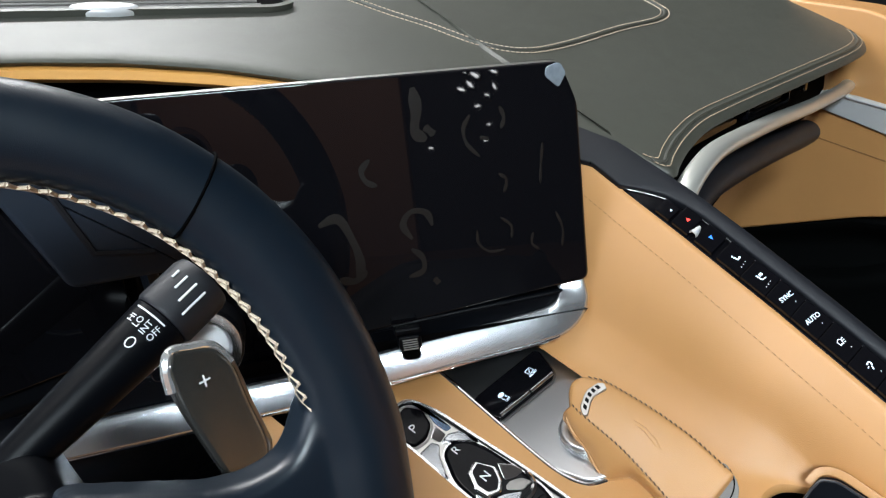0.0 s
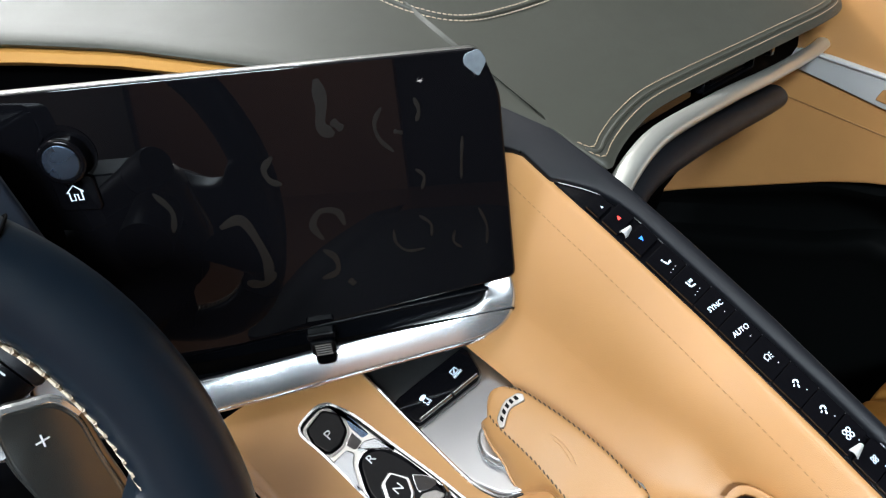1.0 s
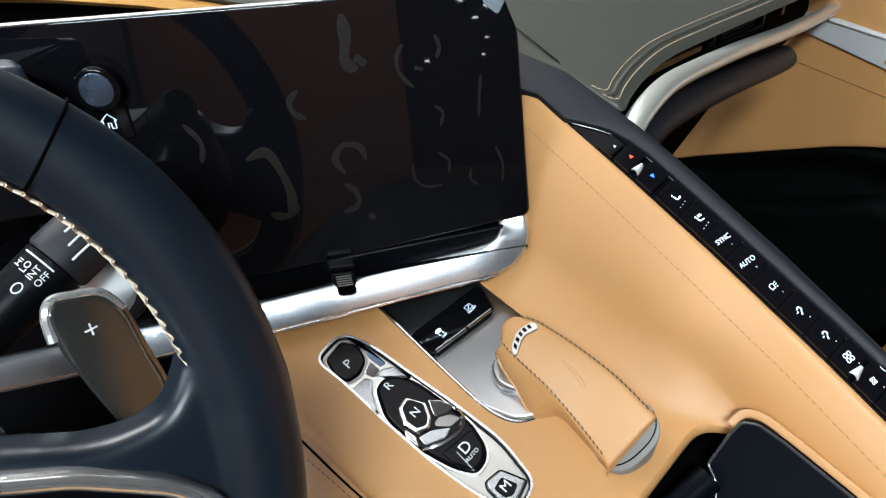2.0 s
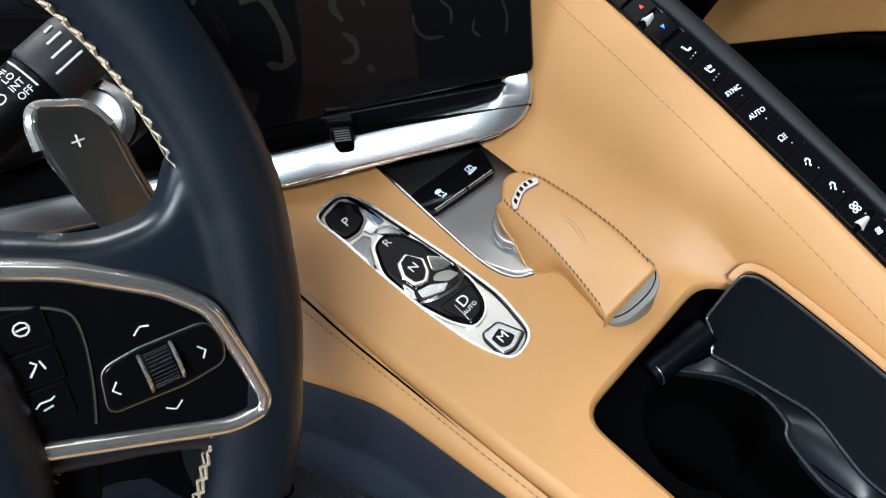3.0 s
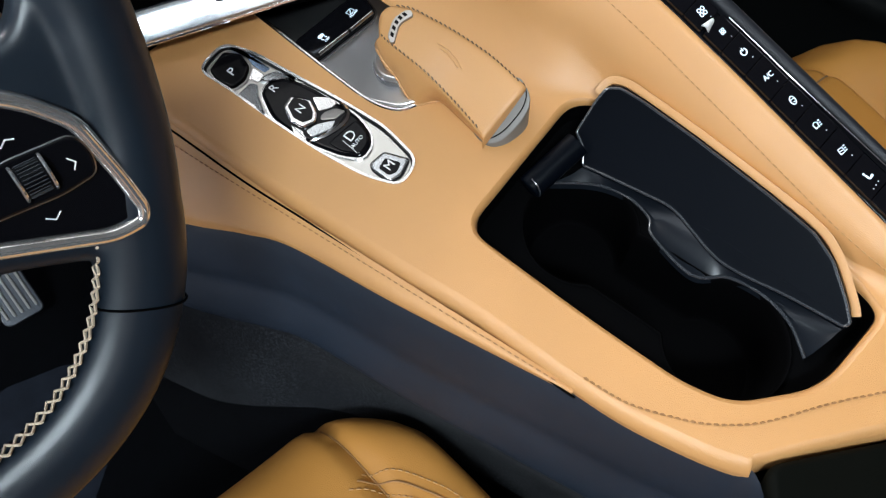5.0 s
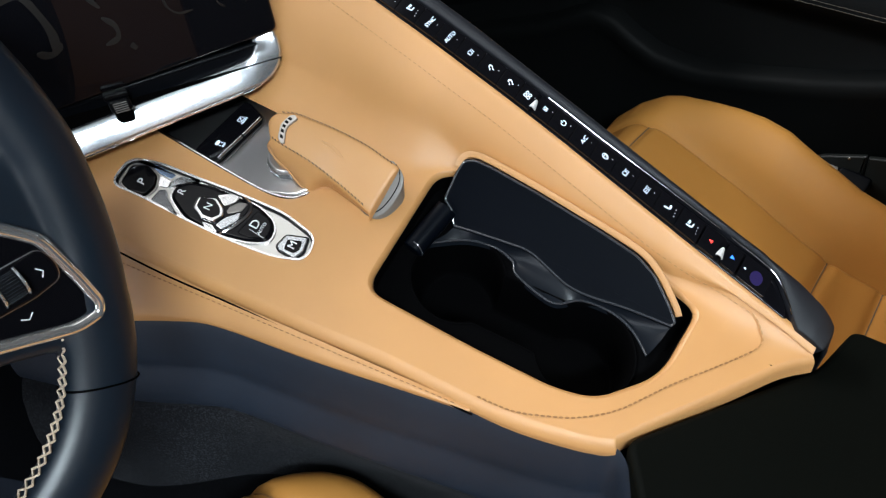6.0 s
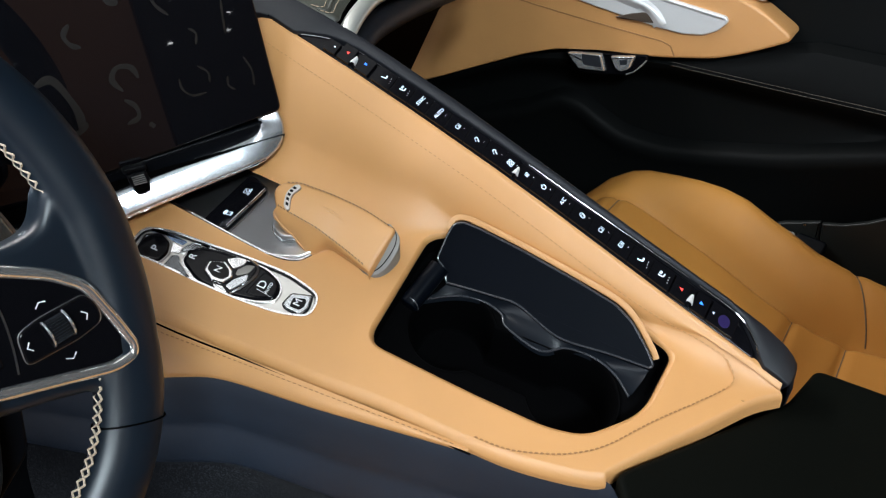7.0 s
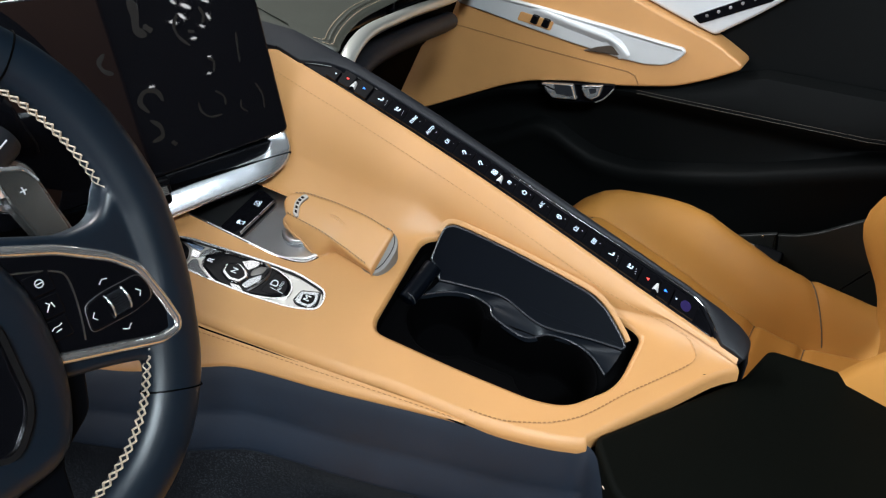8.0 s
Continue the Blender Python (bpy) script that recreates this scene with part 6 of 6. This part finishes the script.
part("lower_dash", loft([[V(x, 0.70, 0.52), V(x, 0.68, 0.45), V(x, 0.67, 0.40), V(x, 0.72, 0.30), V(x, 0.92, 0.2)] for x in (-0.62, -0.45, -0.3, -0.15, -0.05)]), DARK_SIDE, dashb, "dark knee bolster")
# Added black filler; its colour plays the shadow beneath the screen.
part("side_fill", loft([[V(x, 0.60 - 0.45 * (x + 0.15), 0.49), V(x, 0.63 - 0.45 * (x + 0.15), 0.44), V(x, 0.66, 0.43)] for x in (-0.15, 0.0, 0.16)]), DEEP, dashb, "black filler sheet in place of the shade under the screen")

# ================= floor, pedals =================
def floor_sheet(x0, x1, y0, y1, z, n=24):
    return loft([[V(x0 + (x1 - x0) * i / n, y0 + (y1 - y0) * j / n, z + 0.25 * max(0, (y0 + (y1 - y0) * j / n) - 0.75)) for j in range(n + 1)] for i in range(n + 1)])


solid("floor", thicken(floor_sheet(-0.75, 1.0, -0.9, 1.25, -0.10), 0.02), CARPET, "black carpeted car floor", "floor", "structure")
mat_o = rpoly([(-0.46, 0.30), (-0.125, 0.30), (-0.1275, 0.50), (-0.1434, 0.65), (-0.152, 0.70), (-0.1835, 0.831), (-0.2115, 0.894), (-0.300, 0.869), (-0.46, 0.85)], 0.014)
mat_to = lambda u, v, h: V(u, v, -0.098 + 0.25 * max(0, v - 0.75) + h)
mt = thing("floor_mat", "black velour floor mat with stitched border", "floor mat")
part("mat_body", prism(mat_o, 0.0, 0.008, 0.003, mat_to), MAT_PILE, mt, "black velour pile")
part("binding", tube([mat_to(u, v, 0.007) for u, v in inset(mat_o, 0.002)], 0.0017, 6, True), GREY_RUBBER, mt, "stitched edge binding")
ped = thing("accelerator_pedal", "ribbed metal accelerator pedal in the footwell", "pedal")
pt = place((-0.249, 0.905, 0.03), (1, 0.0, 0), (0, -0.75, 0.66))
part("plate", prism(rrect(0.055, 0.13, 0.01), -0.006, 0.0, 0.002, pt), PEDAL, ped, "metal pedal plate")
for i in range(5):
    part("rib", prism(rrect(0.004, 0.11, 0.0015, 2, -0.02 + 0.01 * i), 0, 0.003, 0.001, pt, 1), GREY_RUBBER, ped)
part("lever", tube([pt(0, 0.0, -0.004), pt(0, 0.05, -0.03), V(-0.249, 1.03, 0.2)], 0.008, 8), PLASTIC, ped)
solid("firewall", thicken(loft([[V(x, 1.15, -0.1), V(x, 1.17, 0.3), V(x, 1.15, 0.78)] for x in (-0.75, 0.1, 1.0)]), 0.02), DEEP, "dark bulkhead under the dashboard", "bulkhead", "structure")

# ================= seats =================
def backrest(s, cx, w, z0, y0, tall, rake, skin, bolster_at):
    rows = []
    for i in range(25):
        t = i / 24
        ww = w * (1.02 - 0.30 * max(0, (t - 0.5) / 0.5) ** 1.5)
        row = []
        for j in range(33):
            a = -1 + 2 * j / 32
            edge = abs(a)
            bolster = bolster_at(t) * math.exp(-((edge - 0.82) / 0.16) ** 2)
            side = 0.12 * max(0, (edge - 0.88) / 0.12) ** 2
            row.append(V(cx + a * ww, y0 - rake * t + bolster - side - 0.08 * max(0, (t - 0.85) / 0.15) ** 2, z0 + tall * t))
        rows.append(row)
    rows.append([p + V(0, -0.10, -0.01) for p in rows[-1]])
    part("backrest", thicken(loft(rows), 0.03), skin, s, "leather backrest", 70)


def seat_base(s, cx, w, y0, y1, top):
    part("base", prism(rrect(w * 1.7, y1 - y0 - 0.08, 0.04, 5, cx, (y0 + y1) / 2), -0.10, top, 0.03, lambda u, v, h: V(u, v, h)), PLASTIC, s, "black seat base")


def driver_seat(cx=-0.271, w=0.272, y0=-0.24, y1=0.368, zc=0.156):
    s = thing("car_seat", "tan leather driver seat with stitched bolsters", "seat")

    def rounding(e, t):
        return 0.125 * max(0, (e - 0.60) / 0.40) ** 2.2 * t * t

    def top(a, t):
        e = abs(a)
        y = y0 + (y1 - y0) * t - rounding(e, t)
        nose = max(0, (t - 0.82) / 0.18)
        z = zc + 0.028 * t + 0.018 * (0.5 + 0.5 * min(1, t * 1.7)) * math.exp(-((e - 0.80) / 0.20) ** 2) * (1 - 0.6 * nose ** 2)
        z -= 0.16 * max(0, (e - 0.87) / 0.13) ** 2 + 0.070 * nose ** 2.6
        z -= 0.011 * math.exp(-((e - 0.68) / 0.028) ** 2) + 0.007 * math.exp(-((y + 0.05) / 0.008) ** 2)
        return V(cx + a * w, y, z)

    def at(x, y):
        a = (x - cx) / w
        t = 0.8
        for _ in range(12):
            t = (y - y0 + rounding(abs(a), t)) / (y1 - y0)
        return top(a, t) + V(0, 0, 0.0008)

    rows = [[top(-1 + j / 28, i / 48) for j in range(57)] for i in range(49)]
    rows.append([p + V(0, 0.012, -0.05) for p in rows[-1]])
    rows.append([p + V(0, -0.006, -0.11) for p in rows[-1]])
    part("cushion", loft(rows), TAN_SEAT_SHADED, s, "tan leather cushion with side bolsters", 70)
    seat_base(s, cx, w, y0, y1, zc - 0.02)
    for sg in (-1, 1):
        part("bolster_seam", tube([top(sg * 0.68, i / 48) + V(0, 0, 0.0002) for i in range(2, 47)], 0.0012, 6), THREAD, s, "sunken leather seam")
        arc = spline([(-0.098, 0.256), (-0.080, 0.238), (-0.066, 0.212), (-0.055, 0.180), (-0.050, 0.120), (-0.049, 0.020), (-0.050, -0.12)], 8)
        side = lambda p, d: at(p[0] + d if sg > 0 else 2 * cx - p[0] - d, p[1] + 0.3 * d)
        part("panel_seam", tube([side(p, 0.0) for p in arc], 0.0009, 6), THREAD, s, "seam across the bolster")
        for d in (-0.008, 0.008):
            part("stitching", stitches([side(p, d) for p in arc], 0.0062, 0.0042, 0.0008), THREAD_SOFT, s, "brown stitching")
    backrest(s, cx, 0.262, zc + 0.02, y0 - 0.01, 0.10, 0.46, DOOR_BLACK, lambda t: 0.075 * (1 - 0.5 * t))


# height of the bolster's crest and of its inner seam along the seat
CREST = [(-0.27, 0.078), (-0.18, 0.086), (-0.12, 0.099), (-0.06, 0.111), (-0.02, 0.124), (0.02, 0.145), (0.06, 0.164), (0.10, 0.186), (0.14, 0.197), (0.18, 0.200), (0.22, 0.199), (0.27, 0.195), (0.30, 0.186), (0.34, 0.160), (0.38, 0.118)]
SEAM = [(-0.27, 0.030), (-0.20, 0.022), (-0.13, 0.014), (-0.10, 0.012), (-0.06, 0.019), (-0.02, 0.031), (0.02, 0.048), (0.06, 0.068), (0.10, 0.090), (0.14, 0.109), (0.18, 0.126), (0.22, 0.144), (0.26, 0.160), (0.29, 0.168), (0.32, 0.160), (0.38, 0.108)]


def passenger_seat(cx=0.565, w=0.265):
    s = thing("car_seat", "tan leather passenger seat with deep rolled bolsters", "seat")
    sm, cr = 0.62, 0.85

    def top(a, y):
        e = abs(a)
        zs, zc = lerp(SEAM, y), lerp(CREST, y)
        if e < sm:
            z = zs + 0.004 + 0.005 * (1 - (e / sm) ** 2)
        elif e < cr:
            k = (e - sm) / (cr - sm)
            z = zs + (zc - zs) * math.sin(k * math.pi / 2) ** 0.85
        else:
            z = zc - 0.17 * ((e - cr) / (1 - cr)) ** 2
        z -= 0.011 * math.exp(-((e - sm) / 0.026) ** 2)
        if e < sm:
            for yc in (-0.018, -0.103, 0.292):
                z -= 0.006 * math.exp(-((y - yc) / 0.007) ** 2)
        else:
            z -= 0.005 * math.exp(-((y - seam_y(e)) / 0.007) ** 2)
        return V(cx + a * w, y, z)

    def seam_y(e):
        return -0.130 + 0.047 * (e - sm) / (cr - sm)

    ys = [-0.27 + 0.65 * i / 104 for i in range(105)]
    aa = [-1 + j / 36 for j in range(73)]
    rows = [[top(a, y) for a in aa] for y in ys]
    rows.append([p + V(0, 0.010, -0.05) for p in rows[-1]])
    rows.append([p + V(0, 0.004, -0.14) for p in rows[-1]])
    part("cushion", loft(rows), TAN_SEAT_SHADED, s, "tan leather cushion with side bolsters", 70)
    seat_base(s, cx, w, -0.27, 0.36, -0.01)
    for sg in (-1, 1):
        part("bolster_seam", tube([top(sg * sm, y) + V(0, 0, 0.0002) for y in ys[2:92]], 0.0016, 6), THREAD_DARK, s, "seam along the bolster")
        part("bolster_joint", tube([top(sg * e, seam_y(e)) + V(0, 0, 0.0002) for e in [sm + (0.97 - sm) * k / 14 for k in range(15)]], 0.0013, 6, up=(0, 1, 0)), THREAD_DARK, s, "joint across the bolster")
    for yc in (-0.018, -0.103, 0.292):
        part("cross_seam", tube([top(-sm + 2 * sm * k / 30, yc) + V(0, 0, 0.0002) for k in range(31)], 0.0013, 6, up=(0, 1, 0)), THREAD_DARK, s, "cross seam")
    backrest(s, 0.525, 0.275, 0.100, -0.202, 0.60, 0.12, TAN_SEAT_SHADED, lambda t: 0.10 * math.exp(-((t - 0.28) / 0.20) ** 2))


driver_seat()
passenger_seat()
sill = thing("door_sill_cover", "dark grey plastic sill cover beside the passenger seat", "sill cover")
for name, edge in (("front_cap", [(0.090, 0.100), (0.051, 0.124), (-0.006, 0.1435), (-0.0105, 0.100), (-0.012, -0.098), (0.090, -0.098)]),
                   ("rear_cover", [(-0.0085, 0.1415), (-0.040, 0.149), (-0.072, 0.164), (-0.100, 0.183), (-0.130, 0.203), (-0.30, 0.31), (-0.30, -0.098), (-0.0150, -0.098), (-0.0135, 0.100)])):
    part(name, prism(rpoly(edge, 0.0015, 2), -0.008, 0.0, 0.003, lambda y, z, h: V(0.853 - h, y, z)), SILL_PLASTIC, sill)
part("stud", prism(ring(0.0025, 0.0025, 12), 0.0, 0.0025, 0.001, lambda u, v, h: V(0.853 - h, 0.016 + u, 0.1325 + v)), CHROME, sill, "bright metal stud")
bk = thing("seat_belt_buckle", "black seat belt buckle beside the passenger seat", "buckle")
part("body", prism(rrect(0.05, 0.03, 0.006), -0.01, 0.012, 0.004, place((0.84, 0.0, 0.10), (0, 1, 0.2), (-0.6, 0, 0.8))), PLASTIC, bk, "black buckle body")
part("tongue", prism(rrect(0.02, 0.022, 0.003), 0.0, 0.006, 0.002, place((0.84, 0.036, 0.107), (0, 1, 0.2), (-0.6, 0, 0.8))), GREY_RUBBER, bk, "grey tongue")

# ================= passenger door =================
door = thing("passenger_door", "closed passenger door trimmed in tan leather and black with a silver pull", "car door")
DX = 0.86


def on_door(y, z, h=0.0):
    """h towards the cabin."""
    return V(DX - h, y, z)


part("skin", loft([[V(0.94, y, 0.95), V(0.93, y, 0.72), V(0.92, y, 0.60), V(0.915, y, 0.45), V(0.91, y, 0.25), V(0.90, y, 0.0), V(0.90, y, -0.12)] for y in [-0.7 + 1.9 * i / 20 for i in range(21)]]), DOOR_BLACK, door, "black upper door skin", 50)
arm_d = rpoly([(1.0, 0.14), (0.80, 0.232), (0.655, 0.292), (0.566, 0.329), (0.50, 0.350), (0.417, 0.362), (0.305, 0.368), (0.210, 0.382), (0.156, 0.402), (0.095, 0.431), (0.156, 0.470), (0.226, 0.496), (0.298, 0.527), (0.45, 0.585), (0.60, 0.635), (1.0, 0.66)], 0.02, 4)
part("arm_panel", prism(arm_d, -0.05, 0.0, 0.005, on_door, 3), TAN, door, "tan leather arm panel")
part("arm_seam", tube([on_door(y, z, 0.0003) for y, z in ((0.72, 0.450), (0.643, 0.441), (0.467, 0.417), (0.30, 0.398), (0.285, 0.392), (0.277, 0.376))], 0.0012, 6), THREAD, door, "leather seam")
pull_o = rpoly([(0.660, 0.490), (0.5927, 0.4762), (0.506, 0.4572), (0.4231, 0.440), (0.3661, 0.4302), (0.311, 0.4206), (0.2684, 0.416), (0.233, 0.4190), (0.2113, 0.4300), (0.1976, 0.4455), (0.2024, 0.4537), (0.3156, 0.473), (0.4254, 0.4907), (0.5067, 0.5024), (0.600, 0.5145), (0.655, 0.515)], 0.006, 4)
part("pull_plate", prism(pull_o, -0.03, 0.005, 0.003, on_door, 4), SILVER, door, "silver pull plate")
rim_line = spline([(0.640, 0.5150), (0.5062, 0.4996), (0.4248, 0.4869), (0.369, 0.4785), (0.315, 0.4703), (0.2523, 0.4597), (0.2050, 0.4519)], 4)
part("pull_rim", tube([on_door(p[0], p[1], 0.0052) for p in rim_line], 0.0030, 10, up=(-1, 0, 0)), SILVER, door, "raised upper rim of the pull")
fold = spline([(0.4900, 0.4945), (0.4703, 0.4929), (0.4184, 0.4796), (0.3678, 0.4677), (0.337, 0.460), (0.3181, 0.450), (0.3064, 0.4372), (0.300, 0.4270)], 5)
rows = []
for i, p in enumerate(fold):
    k = i / (len(fold) - 1)
    lift = 0.0085 * math.sin(math.pi * min(1.0, 0.08 + 0.75 * k)) ** 1.2
    d = V(0, 0.55, -0.83) if k < 0.6 else V(0, 0.90, -0.42)
    rows.append([on_door(p[0], p[1], 0.0045) - d * 0.006, on_door(p[0], p[1], 0.0050 + 0.6 * lift) - d * 0.002, on_door(p[0], p[1], 0.0050 + lift) + d * 0.0012, on_door(p[0], p[1], 0.0050 + 0.85 * lift) + d * 0.007, on_door(p[0], p[1], 0.0046) + d * 0.018])
part("pull_grip", loft(rows), SILVER, door, "curved lip of the pull handle", 70)
# No recess is cut: a flat slab carries the shade in its colour.
part("pull_shade_patch", prism(rpoly([(0.385, 0.4278), (0.3574, 0.4378), (0.3341, 0.4430), (0.3207, 0.4400), (0.3110, 0.4280), (0.3325, 0.4268)], 0.003), 0.0, 0.0068, 0.001, on_door), PULL_SHADE, door, "flat dark slab drawn as the shade under the pull lip")
swp = part("switch_pod", prism(rpoly([(0.5243, 0.4691), (0.5161, 0.486), (0.446, 0.4735), (0.4537, 0.4554)], 0.004), 0.0, 0.0066, 0.002, on_door), TAN, door, "switch pod")
for y in (0.484, 0.461):
    part("window_switch", prism(rpoly([(y + 0.0115, 0.4655 + (y - 0.47) * 0.2), (y + 0.004, 0.4815 + (y - 0.47) * 0.2), (y - 0.0095, 0.4785 + (y - 0.47) * 0.2), (y - 0.0025, 0.4615 + (y - 0.47) * 0.2)], 0.003), 0.004, 0.0115, 0.003, on_door), GLOSS, swp, "gloss black switch")
lat_o = rpoly([(0.4774, 0.3507), (0.4672, 0.3373), (0.4482, 0.3194), (0.406, 0.3206), (0.3597, 0.3284), (0.3398, 0.3373), (0.3193, 0.3605), (0.3202, 0.3712)], 0.005)
lat = part("latch_bezel", prism(lat_o, -0.02, 0.004, 0.004, on_door), GLOSS, door, "black latch bezel")
part("bezel_edge", tube([on_door(y, z, 0.0035) for y, z in ((0.3560, 0.3305), (0.3420, 0.3380), (0.3290, 0.3520), (0.3215, 0.3620))], 0.0014, 8, up=(-1, 0, 0)), GREY_RUBBER, lat, "pale bezel edge")
lever = part("latch_lever", prism(rpoly([(0.4674, 0.3536), (0.4021, 0.3602), (0.3924, 0.3314), (0.4434, 0.3276)], 0.003), 0.0, 0.012, 0.003, on_door), POLISHED, lat, "chrome release lever")
lock = part("lock_button", prism(rpoly([(0.3847, 0.3606), (0.341, 0.3674), (0.3473, 0.3455), (0.3626, 0.3363), (0.3743, 0.340)], 0.003), 0.0, 0.012, 0.003, on_door), POLISHED, lat, "chrome lock button")
# Flat slabs on the chrome whose dark colour stands for shade in the dents.
part("dent_shade", prism(rpoly([(0.4388, 0.3560), (0.4045, 0.3585), (0.3985, 0.3385), (0.4344, 0.3377)], 0.002), 0.008, 0.0126, 0.0008, on_door), PEDAL, door, "dark slab drawn as the shade of the lever's dent")
part("dent_shade", prism(rpoly([(0.3677, 0.3584), (0.3530, 0.3622), (0.3520, 0.3523), (0.3648, 0.3489)], 0.002), 0.008, 0.0126, 0.0008, on_door), PEDAL, door, "dark slab drawn as the shade of the button's dent")
low_rows = []
for i in range(41):
    y = 1.0 - 1.7 * i / 40
    zt = lerp([(-0.7, 0.43), (-0.13, 0.40), (0.07, 0.412), (0.15, 0.392), (0.25, 0.374), (0.30, 0.360), (0.42, 0.358), (0.57, 0.330), (0.8, 0.248), (1.0, 0.165)], y)
    zs = lerp([(-0.7, 0.42), (-0.13, 0.330), (0.10, 0.342), (0.30, 0.353), (0.36, 0.345), (0.57, 0.315), (1.0, 0.15)], y)
    zl = lerp([(-0.7, 0.40), (-0.13, 0.278), (0.08, 0.216), (0.20, 0.192), (0.28, 0.181), (0.35, 0.184), (0.40, 0.204), (0.43, 0.230), (0.50, 0.24), (0.57, 0.20), (1.0, 0.05)], y)
    low_rows.append([V(0.90, y, zt + 0.01), V(0.88, y, zt), V(0.872, y, zs + 0.5 * max(0, zt - zs)), V(0.868, y, zs + 0.006), V(0.870, y, zs), V(0.880, y, zs - 0.012), V(0.905, y, max(zs - 0.03, zl + 0.04)), V(0.91, y, max(zs - 0.05, zl + 0.033)),
                     V(0.905, y, zl + 0.026), V(0.880, y, zl + 0.020), V(0.872, y, zl + 0.010), V(0.872, y, zl - 0.010), V(0.884, y, zl - 0.024), V(0.89, y, zl - 0.10), V(0.89, y, min(0.0, zl - 0.16)), V(0.89, y, -0.12)])
part("lower_panel", loft(low_rows), DOOR_BLACK, door, "black lower door panel with pocket", 50)
for d in (0.0, 0.006):
    sl = [r[3] + V(-0.0008, 0, -0.001 + d) for r in low_rows[17:36]]
    part("stitching", stitches(sl, 0.0085, 0.0080, 0.0006, (-1, 0, 0.2)), THREAD_DOOR, door, "dull brown stitching")
sp_o = rpoly([(0.36, 0.565), (0.300, 0.530), (0.228, 0.500), (0.160, 0.474), (0.10, 0.512), (0.02, 0.57), (0.0, 0.62), (0.3, 0.64)], 0.008)
spk = part("speaker_panel", prism(sp_o, -0.05, -0.018, 0.006, on_door), SILVER, door, "silver speaker panel")
part("speaker_strip", prism(rpoly([(0.200, 0.504), (0.186, 0.492), (0.075, 0.540), (0.075, 0.560)], 0.003), -0.02, -0.014, 0.001, on_door), GLOSS, spk, "black strip")
part("speaker_holes", merged([prism(ring(0.0028, 0.0028, 10), -0.016, -0.0128, 0.0003, lambda u, v, h, k=k: on_door(0.176 - 0.018 * k + u, 0.507 + 0.0085 * k + v, h), 1) for k in range(6)]), SATIN, spk)

# ================= assumed showroom shell, its walls unseen ===
def box_side(a, b, c, d, t, n):
    bm = bmesh.new()
    bm.faces.new([bm.verts.new(p) for p in (a, b, c, d)])
    return thicken(bm, t)


X0, X1, Y0, Y1, Z0, Z1 = -4.5, 5.0, -5.0, 6.0, -0.45, 2.95
# Unseen floor, polished and brown to carry on the screen's brown reflection.
solid("ground", box_side(V(X0, Y0, Z0), V(X1, Y0, Z0), V(X1, Y1, Z0), V(X0, Y1, Z0), 0.1, 0), ROOM_FLOOR, "unseen polished floor, brown for the screen's reflection", "floor", "structure")
solid("ceiling", box_side(V(X0, Y0, Z1), V(X0, Y1, Z1), V(X1, Y1, Z1), V(X1, Y0, Z1), 0.1, 0), ROOM_WALL, "plain showroom ceiling", "ceiling", "structure")
solid("wall_north", box_side(V(X0, Y1, Z0), V(X1, Y1, Z0), V(X1, Y1, Z1), V(X0, Y1, Z1), 0.1, 0), ROOM_WALL, "plain showroom wall", "wall", "structure")
# Charcoal wall added so that the screen glass reflects near black.
solid("wall_south", box_side(V(X1, Y0, Z0), V(X0, Y0, Z0), V(X0, Y0, Z1), V(X1, Y0, Z1), 0.1, 0), ROOM_DARK, "unseen charcoal wall added for the screen's dark reflection", "wall", "structure")
# Added panel; its right edge sets where the screen's brown reflection ends.
solid("partition", prism(rrect(2.6, 3.3, 0.01, 2, -3.08, 1.22), 0.0, 0.06, 0.01, lambda u, v, h: V(u, Y0 + 0.01 + h, v)), ROOM_BROWN, "unseen brown panel added for the screen's brown reflection", "partition", "structure")
spot = thing("wall_lamp", "small glowing showroom lamp on the far wall", "lamp", "lamps on the far wall")
part("housing", prism(ring(0.045, 0.045, 16), 0.0, 0.03, 0.005, lambda u, v, h: V(u, h, v)), DEEP, spot)
part("glow", prism(ring(0.034, 0.011, 16), 0.028, 0.034, 0.003, lambda u, v, h: V(u, h, v)), LAMP_GLOW, spot, "bright lamp face")
spots = [(-1.52, 1.18, 60, 1.6), (-1.26, 0.99, 20, 1.2), (-1.14, 0.84, 0, 0.9), (-0.98, 0.98, 70, 1.0), (-1.13, 1.09, 35, 1.5), (-1.06, 0.68, 15, 0.6), (-1.58, 0.54, 0, 0.8), (-1.18, 1.02, 50, 1.3), (-1.05, 0.92, 30, 0.8),
         (-1.22, 1.14, 55, 1.0), (-0.97, 1.10, 25, 1.1), (-1.10, 0.55, 0, 0.6)]
spot.matrix_world = pose(spots[0][0], Y0 + 0.004, spots[0][1], 0, spots[0][2], 0)
for x, z, a, k in spots[1:]:
    copy_thing(spot, pose(x, Y0 + 0.004, z, 0, a, 0) @ Matrix.Scale(k * 0.8, 4))
solid("wall_east", box_side(V(X1, Y1, Z0), V(X1, Y0, Z0), V(X1, Y0, Z1), V(X1, Y1, Z1), 0.1, 0), ROOM_WALL, "plain showroom wall", "wall", "structure")
solid("wall_west", box_side(V(X0, Y0, Z0), V(X0, Y1, Z0), V(X0, Y1, Z1), V(X0, Y0, Z1), 0.1, 0), ROOM_WALL, "plain showroom wall", "wall", "structure")
